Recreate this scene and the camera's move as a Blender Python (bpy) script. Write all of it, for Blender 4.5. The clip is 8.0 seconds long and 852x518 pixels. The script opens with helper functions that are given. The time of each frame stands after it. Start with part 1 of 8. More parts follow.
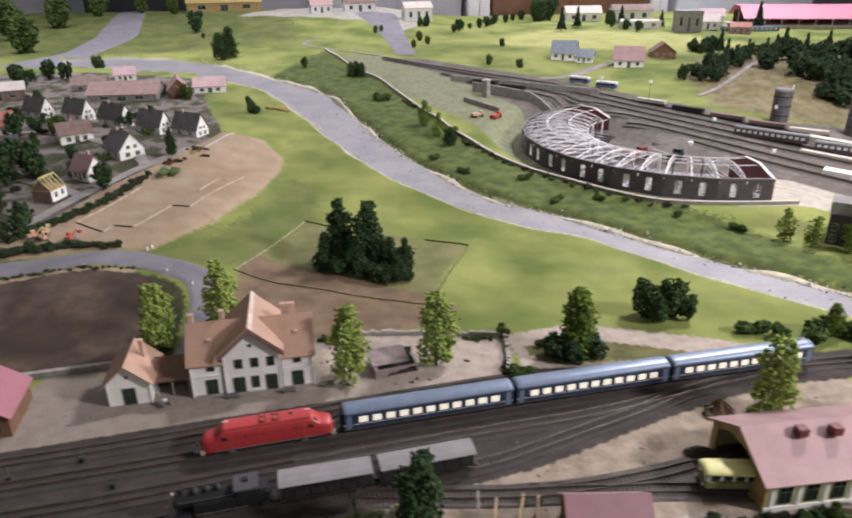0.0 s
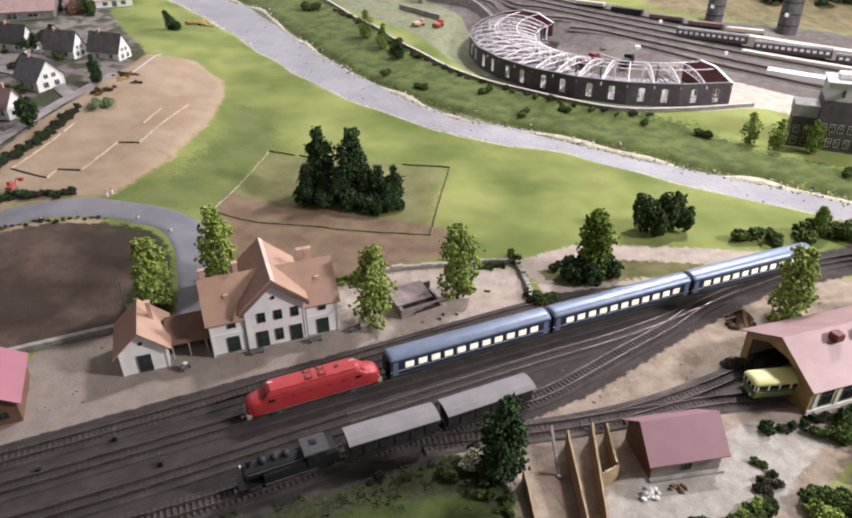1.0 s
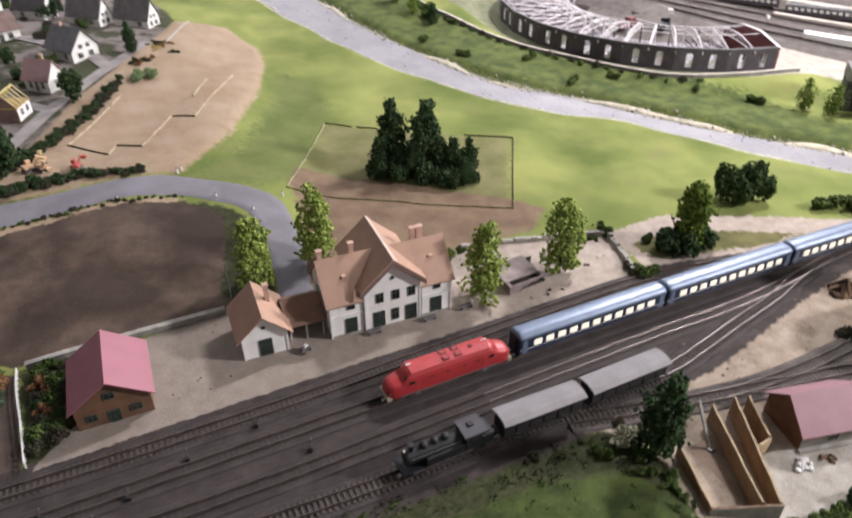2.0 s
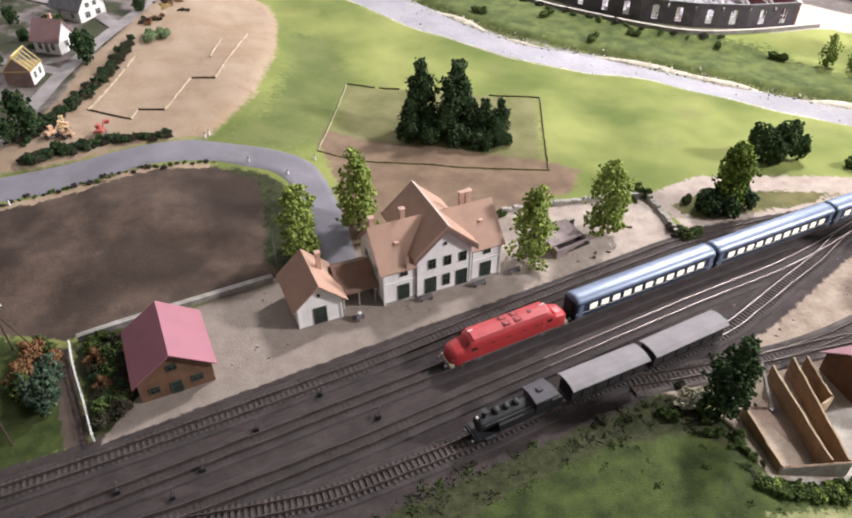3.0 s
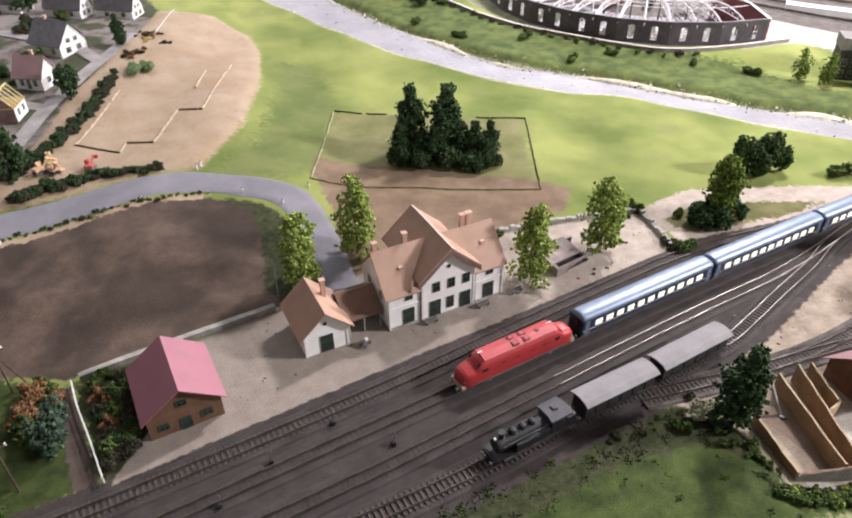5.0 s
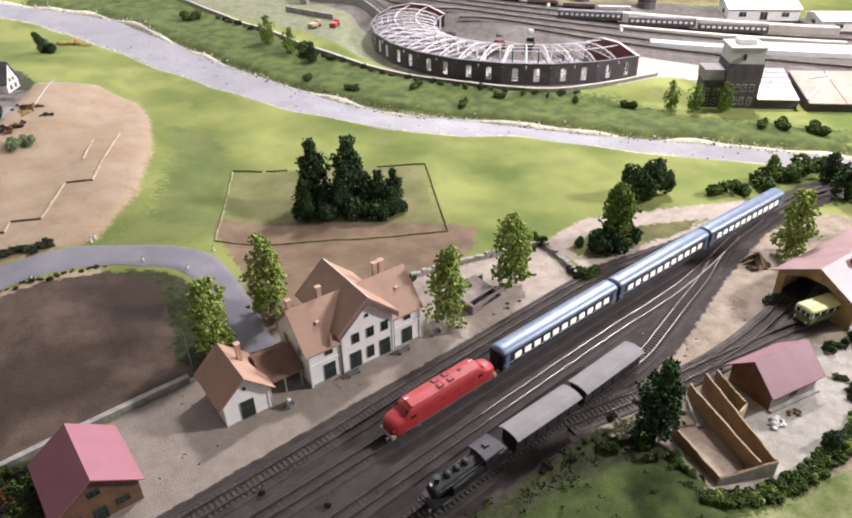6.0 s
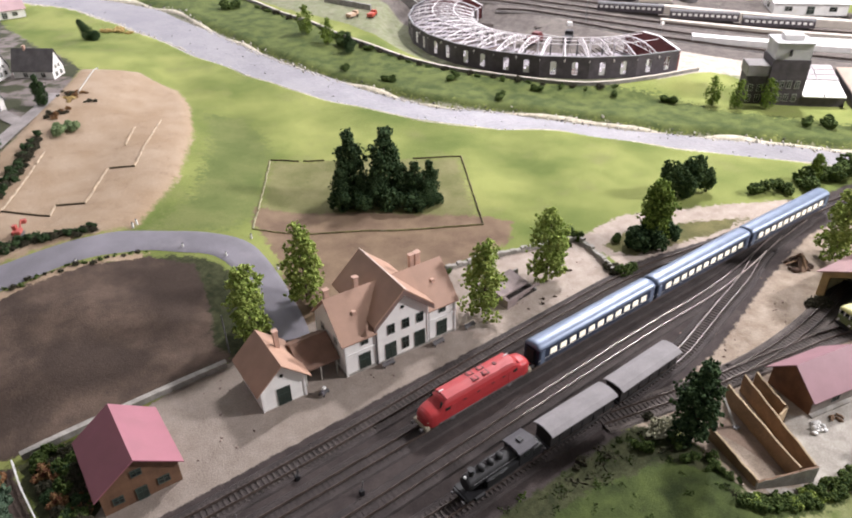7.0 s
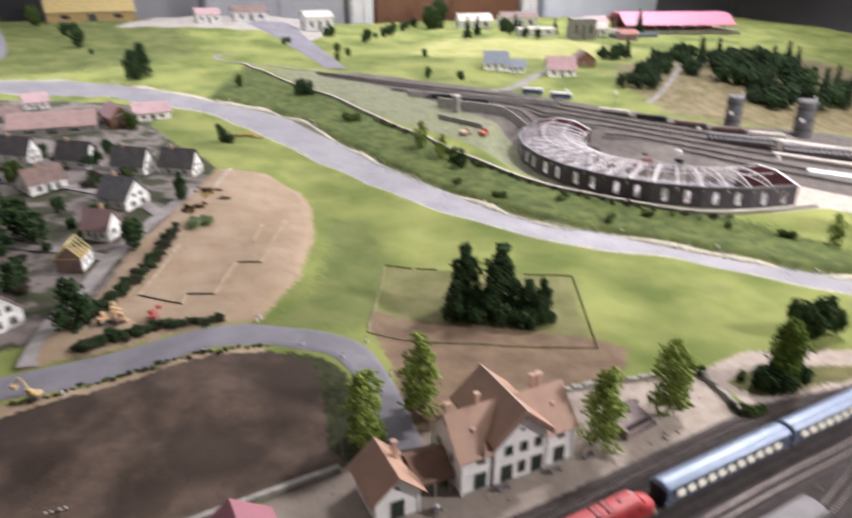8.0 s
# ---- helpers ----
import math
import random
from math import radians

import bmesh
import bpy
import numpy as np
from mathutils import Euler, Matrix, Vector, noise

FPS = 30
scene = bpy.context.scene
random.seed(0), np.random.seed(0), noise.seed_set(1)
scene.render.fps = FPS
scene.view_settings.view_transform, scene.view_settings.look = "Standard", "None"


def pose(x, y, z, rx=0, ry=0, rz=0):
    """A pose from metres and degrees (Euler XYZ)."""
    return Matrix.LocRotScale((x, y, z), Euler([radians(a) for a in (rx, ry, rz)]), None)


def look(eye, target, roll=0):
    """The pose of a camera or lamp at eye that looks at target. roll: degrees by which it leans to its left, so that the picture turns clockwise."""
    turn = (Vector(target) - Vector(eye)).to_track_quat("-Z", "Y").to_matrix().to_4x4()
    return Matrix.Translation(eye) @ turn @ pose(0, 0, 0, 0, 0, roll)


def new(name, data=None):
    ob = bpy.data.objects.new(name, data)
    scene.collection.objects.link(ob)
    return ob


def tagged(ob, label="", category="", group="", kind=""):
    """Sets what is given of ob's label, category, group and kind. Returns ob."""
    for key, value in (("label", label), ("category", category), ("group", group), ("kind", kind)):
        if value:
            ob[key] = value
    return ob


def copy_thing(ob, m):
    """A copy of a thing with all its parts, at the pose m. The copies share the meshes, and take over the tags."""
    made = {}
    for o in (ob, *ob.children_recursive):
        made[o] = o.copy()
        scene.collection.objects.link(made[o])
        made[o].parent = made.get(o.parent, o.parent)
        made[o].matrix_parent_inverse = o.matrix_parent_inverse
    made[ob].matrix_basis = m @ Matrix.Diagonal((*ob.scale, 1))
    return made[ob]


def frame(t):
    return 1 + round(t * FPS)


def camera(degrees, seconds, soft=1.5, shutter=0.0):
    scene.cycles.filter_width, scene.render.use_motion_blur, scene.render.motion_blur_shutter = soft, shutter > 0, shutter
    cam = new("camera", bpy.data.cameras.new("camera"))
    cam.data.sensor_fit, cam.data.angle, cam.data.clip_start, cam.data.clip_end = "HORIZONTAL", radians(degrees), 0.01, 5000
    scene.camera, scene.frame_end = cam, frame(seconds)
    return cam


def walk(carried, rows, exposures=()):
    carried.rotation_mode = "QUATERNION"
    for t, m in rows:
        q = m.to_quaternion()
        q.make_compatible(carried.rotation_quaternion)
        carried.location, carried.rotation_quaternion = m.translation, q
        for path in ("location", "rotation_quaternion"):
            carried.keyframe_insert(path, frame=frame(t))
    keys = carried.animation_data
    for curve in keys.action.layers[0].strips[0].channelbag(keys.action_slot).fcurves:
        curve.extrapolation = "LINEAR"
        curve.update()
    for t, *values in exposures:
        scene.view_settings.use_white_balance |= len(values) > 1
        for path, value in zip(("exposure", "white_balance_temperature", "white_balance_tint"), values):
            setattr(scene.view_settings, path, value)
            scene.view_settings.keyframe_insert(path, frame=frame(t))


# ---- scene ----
cam = camera(64.5, 8.0, soft=2.0, shutter=0.4)
EXPOSURES = [(0.0, -0.73), (0.5, -0.63), (1.0, -0.47), (1.5, -0.45), (2.0, -0.40), (3.5, -0.10), (4.0, -0.10), (5.5, -0.12), (6.0, -0.21), (6.5, -0.24), (7.5, -0.21), (8.0, -0.39)]
PATH = [
    (0, (0.222, -1.054, 0.702), (0.558, 0.746, -0.103), -0.5),
    (0.3, (0.150, -1.015, 0.712), (0.453, 0.77, -0.13), -1.5),
    (0.5, (0.099, -0.985, 0.714), (0.465, 0.75, -0.211), -3.1),
    (0.7, (0.062, -0.965, 0.709), (0.504, 0.728, -0.259), -3.6),
    (1, (0.036, -0.935, 0.719), (0.612, 0.672, -0.325), -0.3),
    (1.3, (0.018, -0.94, 0.706), (0.568, 0.696, -0.305), -2.0),
    (1.5, (-0.02, -0.908, 0.726), (0.517, 0.717, -0.31), -0.8),
    (2, (-0.177, -0.828, 0.73), (0.452, 0.696, -0.402), 0.1),
    (2.2, (-0.208, -0.809, 0.73), (0.458, 0.655, -0.459), 0.4),
    (3.3, (-0.288, -0.766, 0.735), (0.333, 0.671, -0.51), -0.1),
    (3.5, (-0.296, -0.762, 0.737), (0.297, 0.676, -0.52), 0.0),
    (4, (-0.307, -0.755, 0.736), (0.303, 0.682, -0.515), 0.3),
    (5.3, (-0.313, -0.753, 0.734), (0.455, 0.689, -0.42), -0.8),
    (5.5, (-0.308, -0.749, 0.745), (0.499, 0.684, -0.393), -1.0),
    (6, (-0.319, -0.753, 0.736), (0.674, 0.62, -0.326), -1.0),
    (6.5, (-0.324, -0.748, 0.737), (0.651, 0.626, -0.341), -0.9),
    (7, (-0.331, -0.745, 0.738), (0.587, 0.666, -0.344), -1.1),
    (7.5, (-0.339, -0.736, 0.744), (0.559, 0.708, -0.308), -0.8),
    (7.7, (-0.364, -0.727, 0.750), (0.555, 0.769, -0.207), 0.0),
    (8, (-0.402, -0.704, 0.757), (0.395, 0.945, -0.048), 0.3),
]
walk(cam, [(t, look(eye, target, roll)) for t, eye, target, roll in PATH], EXPOSURES)

# ---- light: a hall with two right-hand spots; unseen ceiling panels added as fill ----
world = bpy.data.worlds.new("hall_air")
scene.world = world
world.use_nodes = True
world.node_tree.nodes["Background"].inputs[0].default_value = (0.9, 0.93, 1.0, 1)
world.node_tree.nodes["Background"].inputs[1].default_value = 0.012


def area_lamp(name, eye, target, size, size_y, watts, colour, spread=180):
    data = bpy.data.lights.new(name, "AREA")
    data.shape, data.size, data.size_y, data.energy, data.color = "RECTANGLE", size, size_y, watts, colour
    data.spread = radians(spread)
    ob = new(name, data)
    ob.matrix_world = look(eye, target)
    return ob


area_lamp("spot_lamp", (2.6, 1.15, 2.45), (0.1, 0.1, 0.0), 0.32, 0.32, 168, (1.0, 0.952, 0.985))
area_lamp("spot_lamp", (3.1, -1.6, 1.85), (0.1, 0.1, 0.0), 0.36, 0.36, 190, (1.0, 0.952, 0.985))
# fill panels, out of view, added to brighten fronts, village and far edge
area_lamp("panel_lamp", (0.5, -2.3, 2.3), (0.2, 0.6, 0.0), 2.2, 1.0, 8, (1.0, 0.96, 1.0))
area_lamp("panel_lamp", (2.9, 2.2, 2.6), (1.9, 1.6, 0.0), 2.2, 1.0, 14, (1.0, 0.97, 1.08))
area_lamp("panel_lamp", (-1.2, 3.3, 2.5), (-1.2, 3.2, 0.0), 2.4, 1.0, 66, (1.0, 0.97, 1.08), 125)
area_lamp("panel_lamp", (1.0, 5.0, 2.6), (0.9, 4.6, 0.0), 2.4, 1.0, 62, (1.0, 0.97, 1.08), 130)
area_lamp("panel_lamp", (4.0, 4.6, 2.6), (3.6, 4.2, 0.0), 3.0, 1.0, 165, (1.0, 0.97, 1.08), 140)

# ---- materials ----
def nodes_of(name):
    m = bpy.data.materials.new(name)
    m.use_nodes = True
    return m, m.node_tree, m.node_tree.nodes["Principled BSDF"]


def link(t, a, b):
    t.links.new(a, b)


def noise_tex(t, scale, detail=4.0, space="Object", rough=0.55):
    co = t.nodes.new("ShaderNodeTexCoord")
    n = t.nodes.new("ShaderNodeTexNoise")
    n.inputs["Scale"].default_value, n.inputs["Detail"].default_value, n.inputs["Roughness"].default_value = scale, detail, rough
    link(t, co.outputs[space], n.inputs["Vector"])
    return n.outputs["Fac"]


def remap(t, fac, a, b, lo=0.0, hi=1.0):
    r = t.nodes.new("ShaderNodeMapRange")
    r.inputs["From Min"].default_value, r.inputs["From Max"].default_value = a, b
    r.inputs["To Min"].default_value, r.inputs["To Max"].default_value = lo, hi
    link(t, fac, r.inputs["Value"])
    return r.outputs["Result"]


def mix_rgb(t, fac, a, b, blend="MIX"):
    x = t.nodes.new("ShaderNodeMix")
    x.data_type, x.blend_type = "RGBA", blend
    for sock, val in ((x.inputs[0], fac), (x.inputs[6], a), (x.inputs[7], b)):
        if isinstance(val, (int, float)):
            sock.default_value = val
        elif isinstance(val, tuple):
            sock.default_value = (*val, 1) if len(val) == 3 else val
        else:
            link(t, val, sock)
    return x.outputs[2]


def math_node(t, op, a, b):
    x = t.nodes.new("ShaderNodeMath")
    x.operation = op
    for sock, val in zip(x.inputs, (a, b)):
        if isinstance(val, (int, float)):
            sock.default_value = val
        else:
            link(t, val, sock)
    return x.outputs[0]


def bump(t, bsdf, fac, dist, strength=1.0):
    b = t.nodes.new("ShaderNodeBump")
    b.inputs["Distance"].default_value, b.inputs["Strength"].default_value = dist, strength
    link(t, fac, b.inputs["Height"])
    link(t, b.outputs["Normal"], bsdf.inputs["Normal"])


def mat(name, c, rough=0.6, vary=0.25, coarse=60, fine=700, relief=0.0003, metal=0.0, tint=None, rand=0.0, stain=None):
    """Painted or natural surface: a coarse stain, a fine grain, slight relief."""
    m, t, p = nodes_of(name)
    d = tint or tuple(v * (1 - vary) for v in c)
    f1 = remap(t, noise_tex(t, coarse, 5), 0.35, 0.65)
    col = mix_rgb(t, f1, tuple(min(1, v * (1 + vary * 0.35)) for v in c), d)
    f2 = remap(t, noise_tex(t, fine, 3), 0.3, 0.7, 1 - vary * 0.6, 1 + vary * 0.4)
    col = mix_rgb(t, 1.0, col, f2, "MULTIPLY")
    if stain:
        fs = remap(t, noise_tex(t, coarse * 0.45, 6, rough=0.7), 0.55, 0.72, 0, 0.8)
        col = mix_rgb(t, fs, col, stain)
    if rand:
        oi = t.nodes.new("ShaderNodeObjectInfo")
        col = mix_rgb(t, 1.0, col, remap(t, oi.outputs["Random"], 0, 1, 1 - rand, 1 + rand), "MULTIPLY")
    link(t, col, p.inputs["Base Color"])
    p.inputs["Roughness"].default_value, p.inputs["Metallic"].default_value = rough, metal
    if relief:
        bump(t, p, noise_tex(t, fine, 3), relief)
    return m


def leaf_mat(name, a, b):
    """Foam foliage: each clump has its own green."""
    m, t, p = nodes_of(name)
    g = t.nodes.new("ShaderNodeNewGeometry")
    col = mix_rgb(t, g.outputs["Random Per Island"], a, b)
    f = remap(t, noise_tex(t, 320, 3), 0.3, 0.7, 0.6, 1.25)
    link(t, mix_rgb(t, 1.0, col, f, "MULTIPLY"), p.inputs["Base Color"])
    p.inputs["Roughness"].default_value = 0.9
    p.inputs["Specular IOR Level"].default_value = 0.15
    return m


def glow_mat(name, c, strength):
    m, t, p = nodes_of(name)
    p.inputs["Base Color"].default_value = (*c, 1)
    p.inputs["Emission Color"].default_value = (*c, 1)
    p.inputs["Emission Strength"].default_value = strength
    p.inputs["Roughness"].default_value = 0.3
    return m


PLASTER = mat("white_plaster", (0.84, 0.83, 0.80), 0.7, 0.08, 40, 500, 0.0002, stain=(0.72, 0.70, 0.64))
CREAM = mat("yellow_plaster", (0.72, 0.62, 0.27), 0.7, 0.15, 40, 500, 0.0002)
TAN = mat("tan_board", (0.42, 0.29, 0.12), 0.7, 0.25, 50, 400, 0.0002)
BROWNROOF = mat("brown_card_roof", (0.405, 0.25, 0.178), 0.6, 0.12, 30, 900, 0.0001, rand=0.05)
PINKROOF = mat("pink_card_roof", (0.34, 0.128, 0.162), 0.45, 0.1, 30, 900, 0.0001, tint=(0.31, 0.12, 0.15))
OLDPINK = mat("faded_pink_roof", (0.385, 0.24, 0.24), 0.5, 0.15, 25, 700, 0.0001)
DARKROOF = mat("dark_grey_roof", (0.115, 0.105, 0.105), 0.7, 0.3, 40, 500, 0.0003, rand=0.2)
REDROOF = mat("red_tile_roof", (0.42, 0.16, 0.12), 0.7, 0.25, 40, 500, 0.0003)
GREYROOF = mat("weathered_brown_roof", (0.20, 0.13, 0.11), 0.7, 0.3, 40, 500, 0.0003)
FADEDROOF = mat("faded_red_brown_roof", (0.30, 0.19, 0.165), 0.7, 0.2, 40, 500, 0.0003)
WOODBROWN = mat("brown_board", (0.17, 0.075, 0.035), 0.65, 0.3, 60, 500, 0.0003)
PLY = mat("raw_plywood", (0.225, 0.132, 0.072), 0.7, 0.3, 45, 450, 0.0002, stain=(0.17, 0.09, 0.045))
DARKGLASS = mat("dark_pane", (0.02, 0.025, 0.022), 0.12, 0.2, 60, 300, 0)
DARKDOOR = mat("dark_green_door", (0.025, 0.04, 0.032), 0.4, 0.3, 60, 300, 0)
FRAME = mat("pale_frame", (0.5, 0.5, 0.46), 0.5, 0.1, 60, 300, 0)
BRICKC = mat("pale_chimney", (0.55, 0.36, 0.28), 0.8, 0.2, 80, 600, 0.0003)
STONE = mat("grey_stone", (0.30, 0.285, 0.265), 0.85, 0.3, 60, 500, 0.0006)
PALESTONE = mat("pale_stone", (0.38, 0.36, 0.325), 0.85, 0.3, 60, 500, 0.0006, stain=(0.22, 0.19, 0.16))
CONCRETE = mat("pale_concrete", (0.55, 0.50, 0.44), 0.8, 0.15, 20, 400, 0.0004)
BALLAST = mat("brown_ballast", (0.056, 0.045, 0.043), 0.9, 0.35, 25, 900, 0.0012)
SLEEPER = mat("dark_sleeper", (0.049, 0.039, 0.037), 0.9, 0.35, 80, 600, 0.0002)
RAIL = mat("rail_metal", (0.115, 0.088, 0.076), 0.5, 0.3, 60, 500, 0, metal=0.2, tint=(0.07, 0.05, 0.042))
ASPHALT = mat("violet_grey_road", (0.20, 0.19, 0.215), 0.8, 0.18, 14, 600, 0.0004, stain=(0.25, 0.235, 0.245))
RED = mat("red_loco_paint", (0.42, 0.038, 0.042), 0.42, 0.12, 40, 400, 0)
REDTOP = mat("pale_red_roof_paint", (0.44, 0.048, 0.052), 0.5, 0.12, 40, 400, 0)
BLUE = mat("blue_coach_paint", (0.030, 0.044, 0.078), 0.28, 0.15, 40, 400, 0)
# paler than the sides: light reflected by the roof is put into its colour
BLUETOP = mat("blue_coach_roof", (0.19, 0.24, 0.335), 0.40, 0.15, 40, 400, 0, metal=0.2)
BLACK = mat("black_metal", (0.014, 0.014, 0.016), 0.5, 0.3, 60, 500, 0.0001)
GUN = mat("worn_grey_metal", (0.15, 0.145, 0.15), 0.5, 0.3, 60, 500, 0.0001)
STEAMTOP = mat("dusty_black", (0.009, 0.0095, 0.011), 0.6, 0.35, 50, 500, 0.0001)
WAGONTOP = mat("grey_wagon_roof", (0.255, 0.24, 0.245), 0.8, 0.15, 30, 500, 0.0002, stain=(0.20, 0.185, 0.19))
WAGONSIDE = mat("dark_wagon_side", (0.020, 0.017, 0.016), 0.8, 0.3, 50, 500, 0.0002)
LITPANE = glow_mat("lit_coach_pane", (1.0, 0.93, 0.78), 0.75)
HEADLAMP = glow_mat("warm_headlamp", (0.9, 0.78, 0.6), 0.3)
BEAMTAN = mat("pale_beam_paint", (0.40, 0.36, 0.27), 0.6, 0.2, 60, 400, 0.0001)
WHITE = mat("white_paint", (0.78, 0.77, 0.75), 0.55, 0.08, 40, 400, 0)
SILVER = mat("silver_truss", (0.80, 0.76, 0.77), 0.45, 0.12, 60, 400, 0)
CHARCOAL = mat("charcoal_brick_wall", (0.085, 0.072, 0.082), 0.75, 0.3, 50, 600, 0.0004)
MAROON = mat("maroon_board", (0.16, 0.035, 0.035), 0.6, 0.25, 50, 500, 0.0002)
BARK = mat("bark", (0.09, 0.06, 0.04), 0.9, 0.4, 120, 700, 0.0005)
WATER = mat("painted_river", (0.265, 0.253, 0.268), 0.42, 0.14, 9, 90, 0.0014, tint=(0.21, 0.202, 0.222), stain=(0.31, 0.298, 0.31))
LEAF_LIGHT = leaf_mat("spring_green_foam", (0.15, 0.215, 0.042), (0.37, 0.445, 0.12))
LEAF_DARK = leaf_mat("dark_green_foam", (0.012, 0.030, 0.012), (0.070, 0.112, 0.046))
LEAF_MID = leaf_mat("mid_green_foam", (0.026, 0.05, 0.013), (0.105, 0.145, 0.04))
LEAF_TUFT = leaf_mat("dark_grass_foam", (0.018, 0.030, 0.010), (0.066, 0.088, 0.028))
LEAF_GREY = leaf_mat("blue_green_foam", (0.032, 0.055, 0.036), (0.085, 0.125, 0.078))
LEAF_PALE = leaf_mat("pale_sage_foam", (0.12, 0.18, 0.085), (0.24, 0.30, 0.15))
LEAF_AUTUMN = leaf_mat("autumn_foam", (0.13, 0.042, 0.028), (0.31, 0.20, 0.09))
LEAF_SCRUB = leaf_mat("brown_green_scrub", (0.024, 0.027, 0.016), (0.085, 0.075, 0.05))
LEAF_CONIFER = leaf_mat("conifer_foam", (0.018, 0.034, 0.018), (0.045, 0.07, 0.032))

# paler steel: the rails' glint is put into the colour
SHINYRAIL = mat("glinting_rail", (0.34, 0.285, 0.265), 0.41, 0.25, 60, 500, 0, metal=0.6)
DARKFRAME = mat("dark_green_frame", (0.05, 0.07, 0.06), 0.5, 0.2, 60, 300, 0)
BAYFLOOR = mat("dusty_bay_floor", (0.245, 0.175, 0.13), 0.9, 0.3, 25, 400, 0.0006, stain=(0.16, 0.12, 0.09))
DUSTYPINK = mat("dusty_pink_roof", (0.335, 0.18, 0.205), 0.5, 0.1, 30, 900, 0.0001)
TANROOF = mat("tan_sheet_roof", (0.42, 0.33, 0.27), 0.6, 0.15, 20, 500, 0.0002, stain=(0.30, 0.22, 0.18))
LEAF_SPIRE = leaf_mat("olive_green_foam", (0.075, 0.12, 0.02), (0.20, 0.27, 0.052))
DARKPIT = mat("dark_pit", (0.03, 0.022, 0.018), 0.9, 0.3)
CABROOF = mat("grey_cab_roof", (0.062, 0.058, 0.066), 0.65, 0.2, 30, 500, 0.0002)
BANKSTONE = mat("pale_bank_stone", (0.60, 0.565, 0.50), 0.85, 0.25, 60, 500, 0.0006)
SHINGLE = mat("cream_shingle", (0.60, 0.55, 0.43), 0.9, 0.3, 60, 420, 0.0008, stain=(0.40, 0.37, 0.22))
DARKSTONE = mat("dark_river_stone", (0.085, 0.08, 0.075), 0.8, 0.3, 60, 500, 0.0006)
DULLRAIL = mat("faintly_glinting_rail", (0.26, 0.22, 0.205), 0.4, 0.3, 60, 500, 0, metal=0.4)
LEAF_WOOD = leaf_mat("woodland_green_foam", (0.022, 0.046, 0.018), (0.082, 0.125, 0.042))
LEAF_CREAM = leaf_mat("cream_blossom_foam", (0.28, 0.28, 0.18), (0.50, 0.48, 0.36))
CELLARSLAB = mat("mauve_slab", (0.27, 0.215, 0.205), 0.8, 0.25)
YARDBED = mat("grey_yard_ballast", (0.135, 0.12, 0.113), 0.9, 0.35, 25, 900, 0.0012)
GREYTIE = mat("worn_grey_sleeper", (0.085, 0.07, 0.064), 0.9, 0.35, 80, 600, 0.0002)
SIDINGBED = mat("dusty_siding_ballast", (0.12, 0.10, 0.09), 0.9, 0.4, 25, 900, 0.0012)
YARDTIE = mat("grey_yard_sleeper", (0.10, 0.088, 0.08), 0.9, 0.3, 80, 600, 0.0002)

# ---- lie of the land ----
RIVER_N = [(-1.15, 3.52), (-0.85, 3.55), (-0.55, 3.45), (-0.22, 3.2), (0.09, 2.8), (0.36, 2.4), (0.46, 1.99), (0.54, 1.62), (0.61, 1.39), (0.68, 1.2), (0.8, 0.95), (0.94, 0.81), (1.06, 0.66), (1.25, 0.39), (1.41, 0.2), (1.55, 0.0), (1.85, -0.4)]
RIVER_S = [(-1.15, 3.30), (-0.85, 3.2), (-0.6, 3.09), (-0.35, 2.97), (-0.04, 2.64), (0.1, 2.44), (0.22, 2.1), (0.33, 1.73), (0.41, 1.45), (0.49, 1.25), (0.63, 0.98), (0.76, 0.8), (0.89, 0.67), (1.01, 0.55), (1.18, 0.29), (1.33, 0.1), (1.42, -0.02), (1.7, -0.45)]
WALL_LINE = [(0.43, 3.52), (0.55, 2.92), (0.66, 2.56), (0.78, 1.95), (0.86, 1.57), (0.91, 1.36), (0.98, 1.2), (1.08, 1.03), (1.19, 0.85), (1.31, 0.735), (1.51, 0.67), (1.73, 0.64)]
SOIL = [(-0.13, 0.14), (-0.28, 0.135), (-0.47, 0.118), (-0.56, 0.17), (-0.675, 0.241), (-0.722, 0.392), (-0.628, 0.48), (-0.496, 0.493), (-0.327, 0.515), (-0.176, 0.48), (-0.11, 0.407), (-0.12, 0.304), (-0.15, 0.198)]
BARE = [(-0.02, 0.15), (0.04, 0.36), (0.05, 0.52), (0.085, 0.60), (0.22, 0.50), (0.36, 0.40), (0.5, 0.29), (0.54, 0.235), (0.47, 0.17), (0.3, 0.165)]
SAND = [(-0.167, 0.597), (-0.101, 0.684), (-0.025, 0.785), (0.086, 1.03), (0.148, 1.265), (0.153, 1.406), (0.086, 1.569), (-0.073, 1.621), (-0.148, 1.485), (-0.215, 1.372), (-0.29, 1.239), (-0.394, 1.087), (-0.46, 0.896), (-0.516, 0.79), (-0.6, 0.68), (-0.62, 0.605), (-0.48, 0.598), (-0.345, 0.612), (-0.225, 0.603)]
PLATFORM = [(-0.44, -0.105), (-0.28, -0.092), (-0.03, -0.074), (0.12, -0.065), (0.3, -0.054), (0.5, -0.05), (0.58, -0.035), (0.605, 0.09), (0.48, 0.13), (0.34, 0.16), (0.1, 0.17), (-0.14, 0.14), (-0.28, 0.12), (-0.30, 0.06), (-0.40, -0.06)]
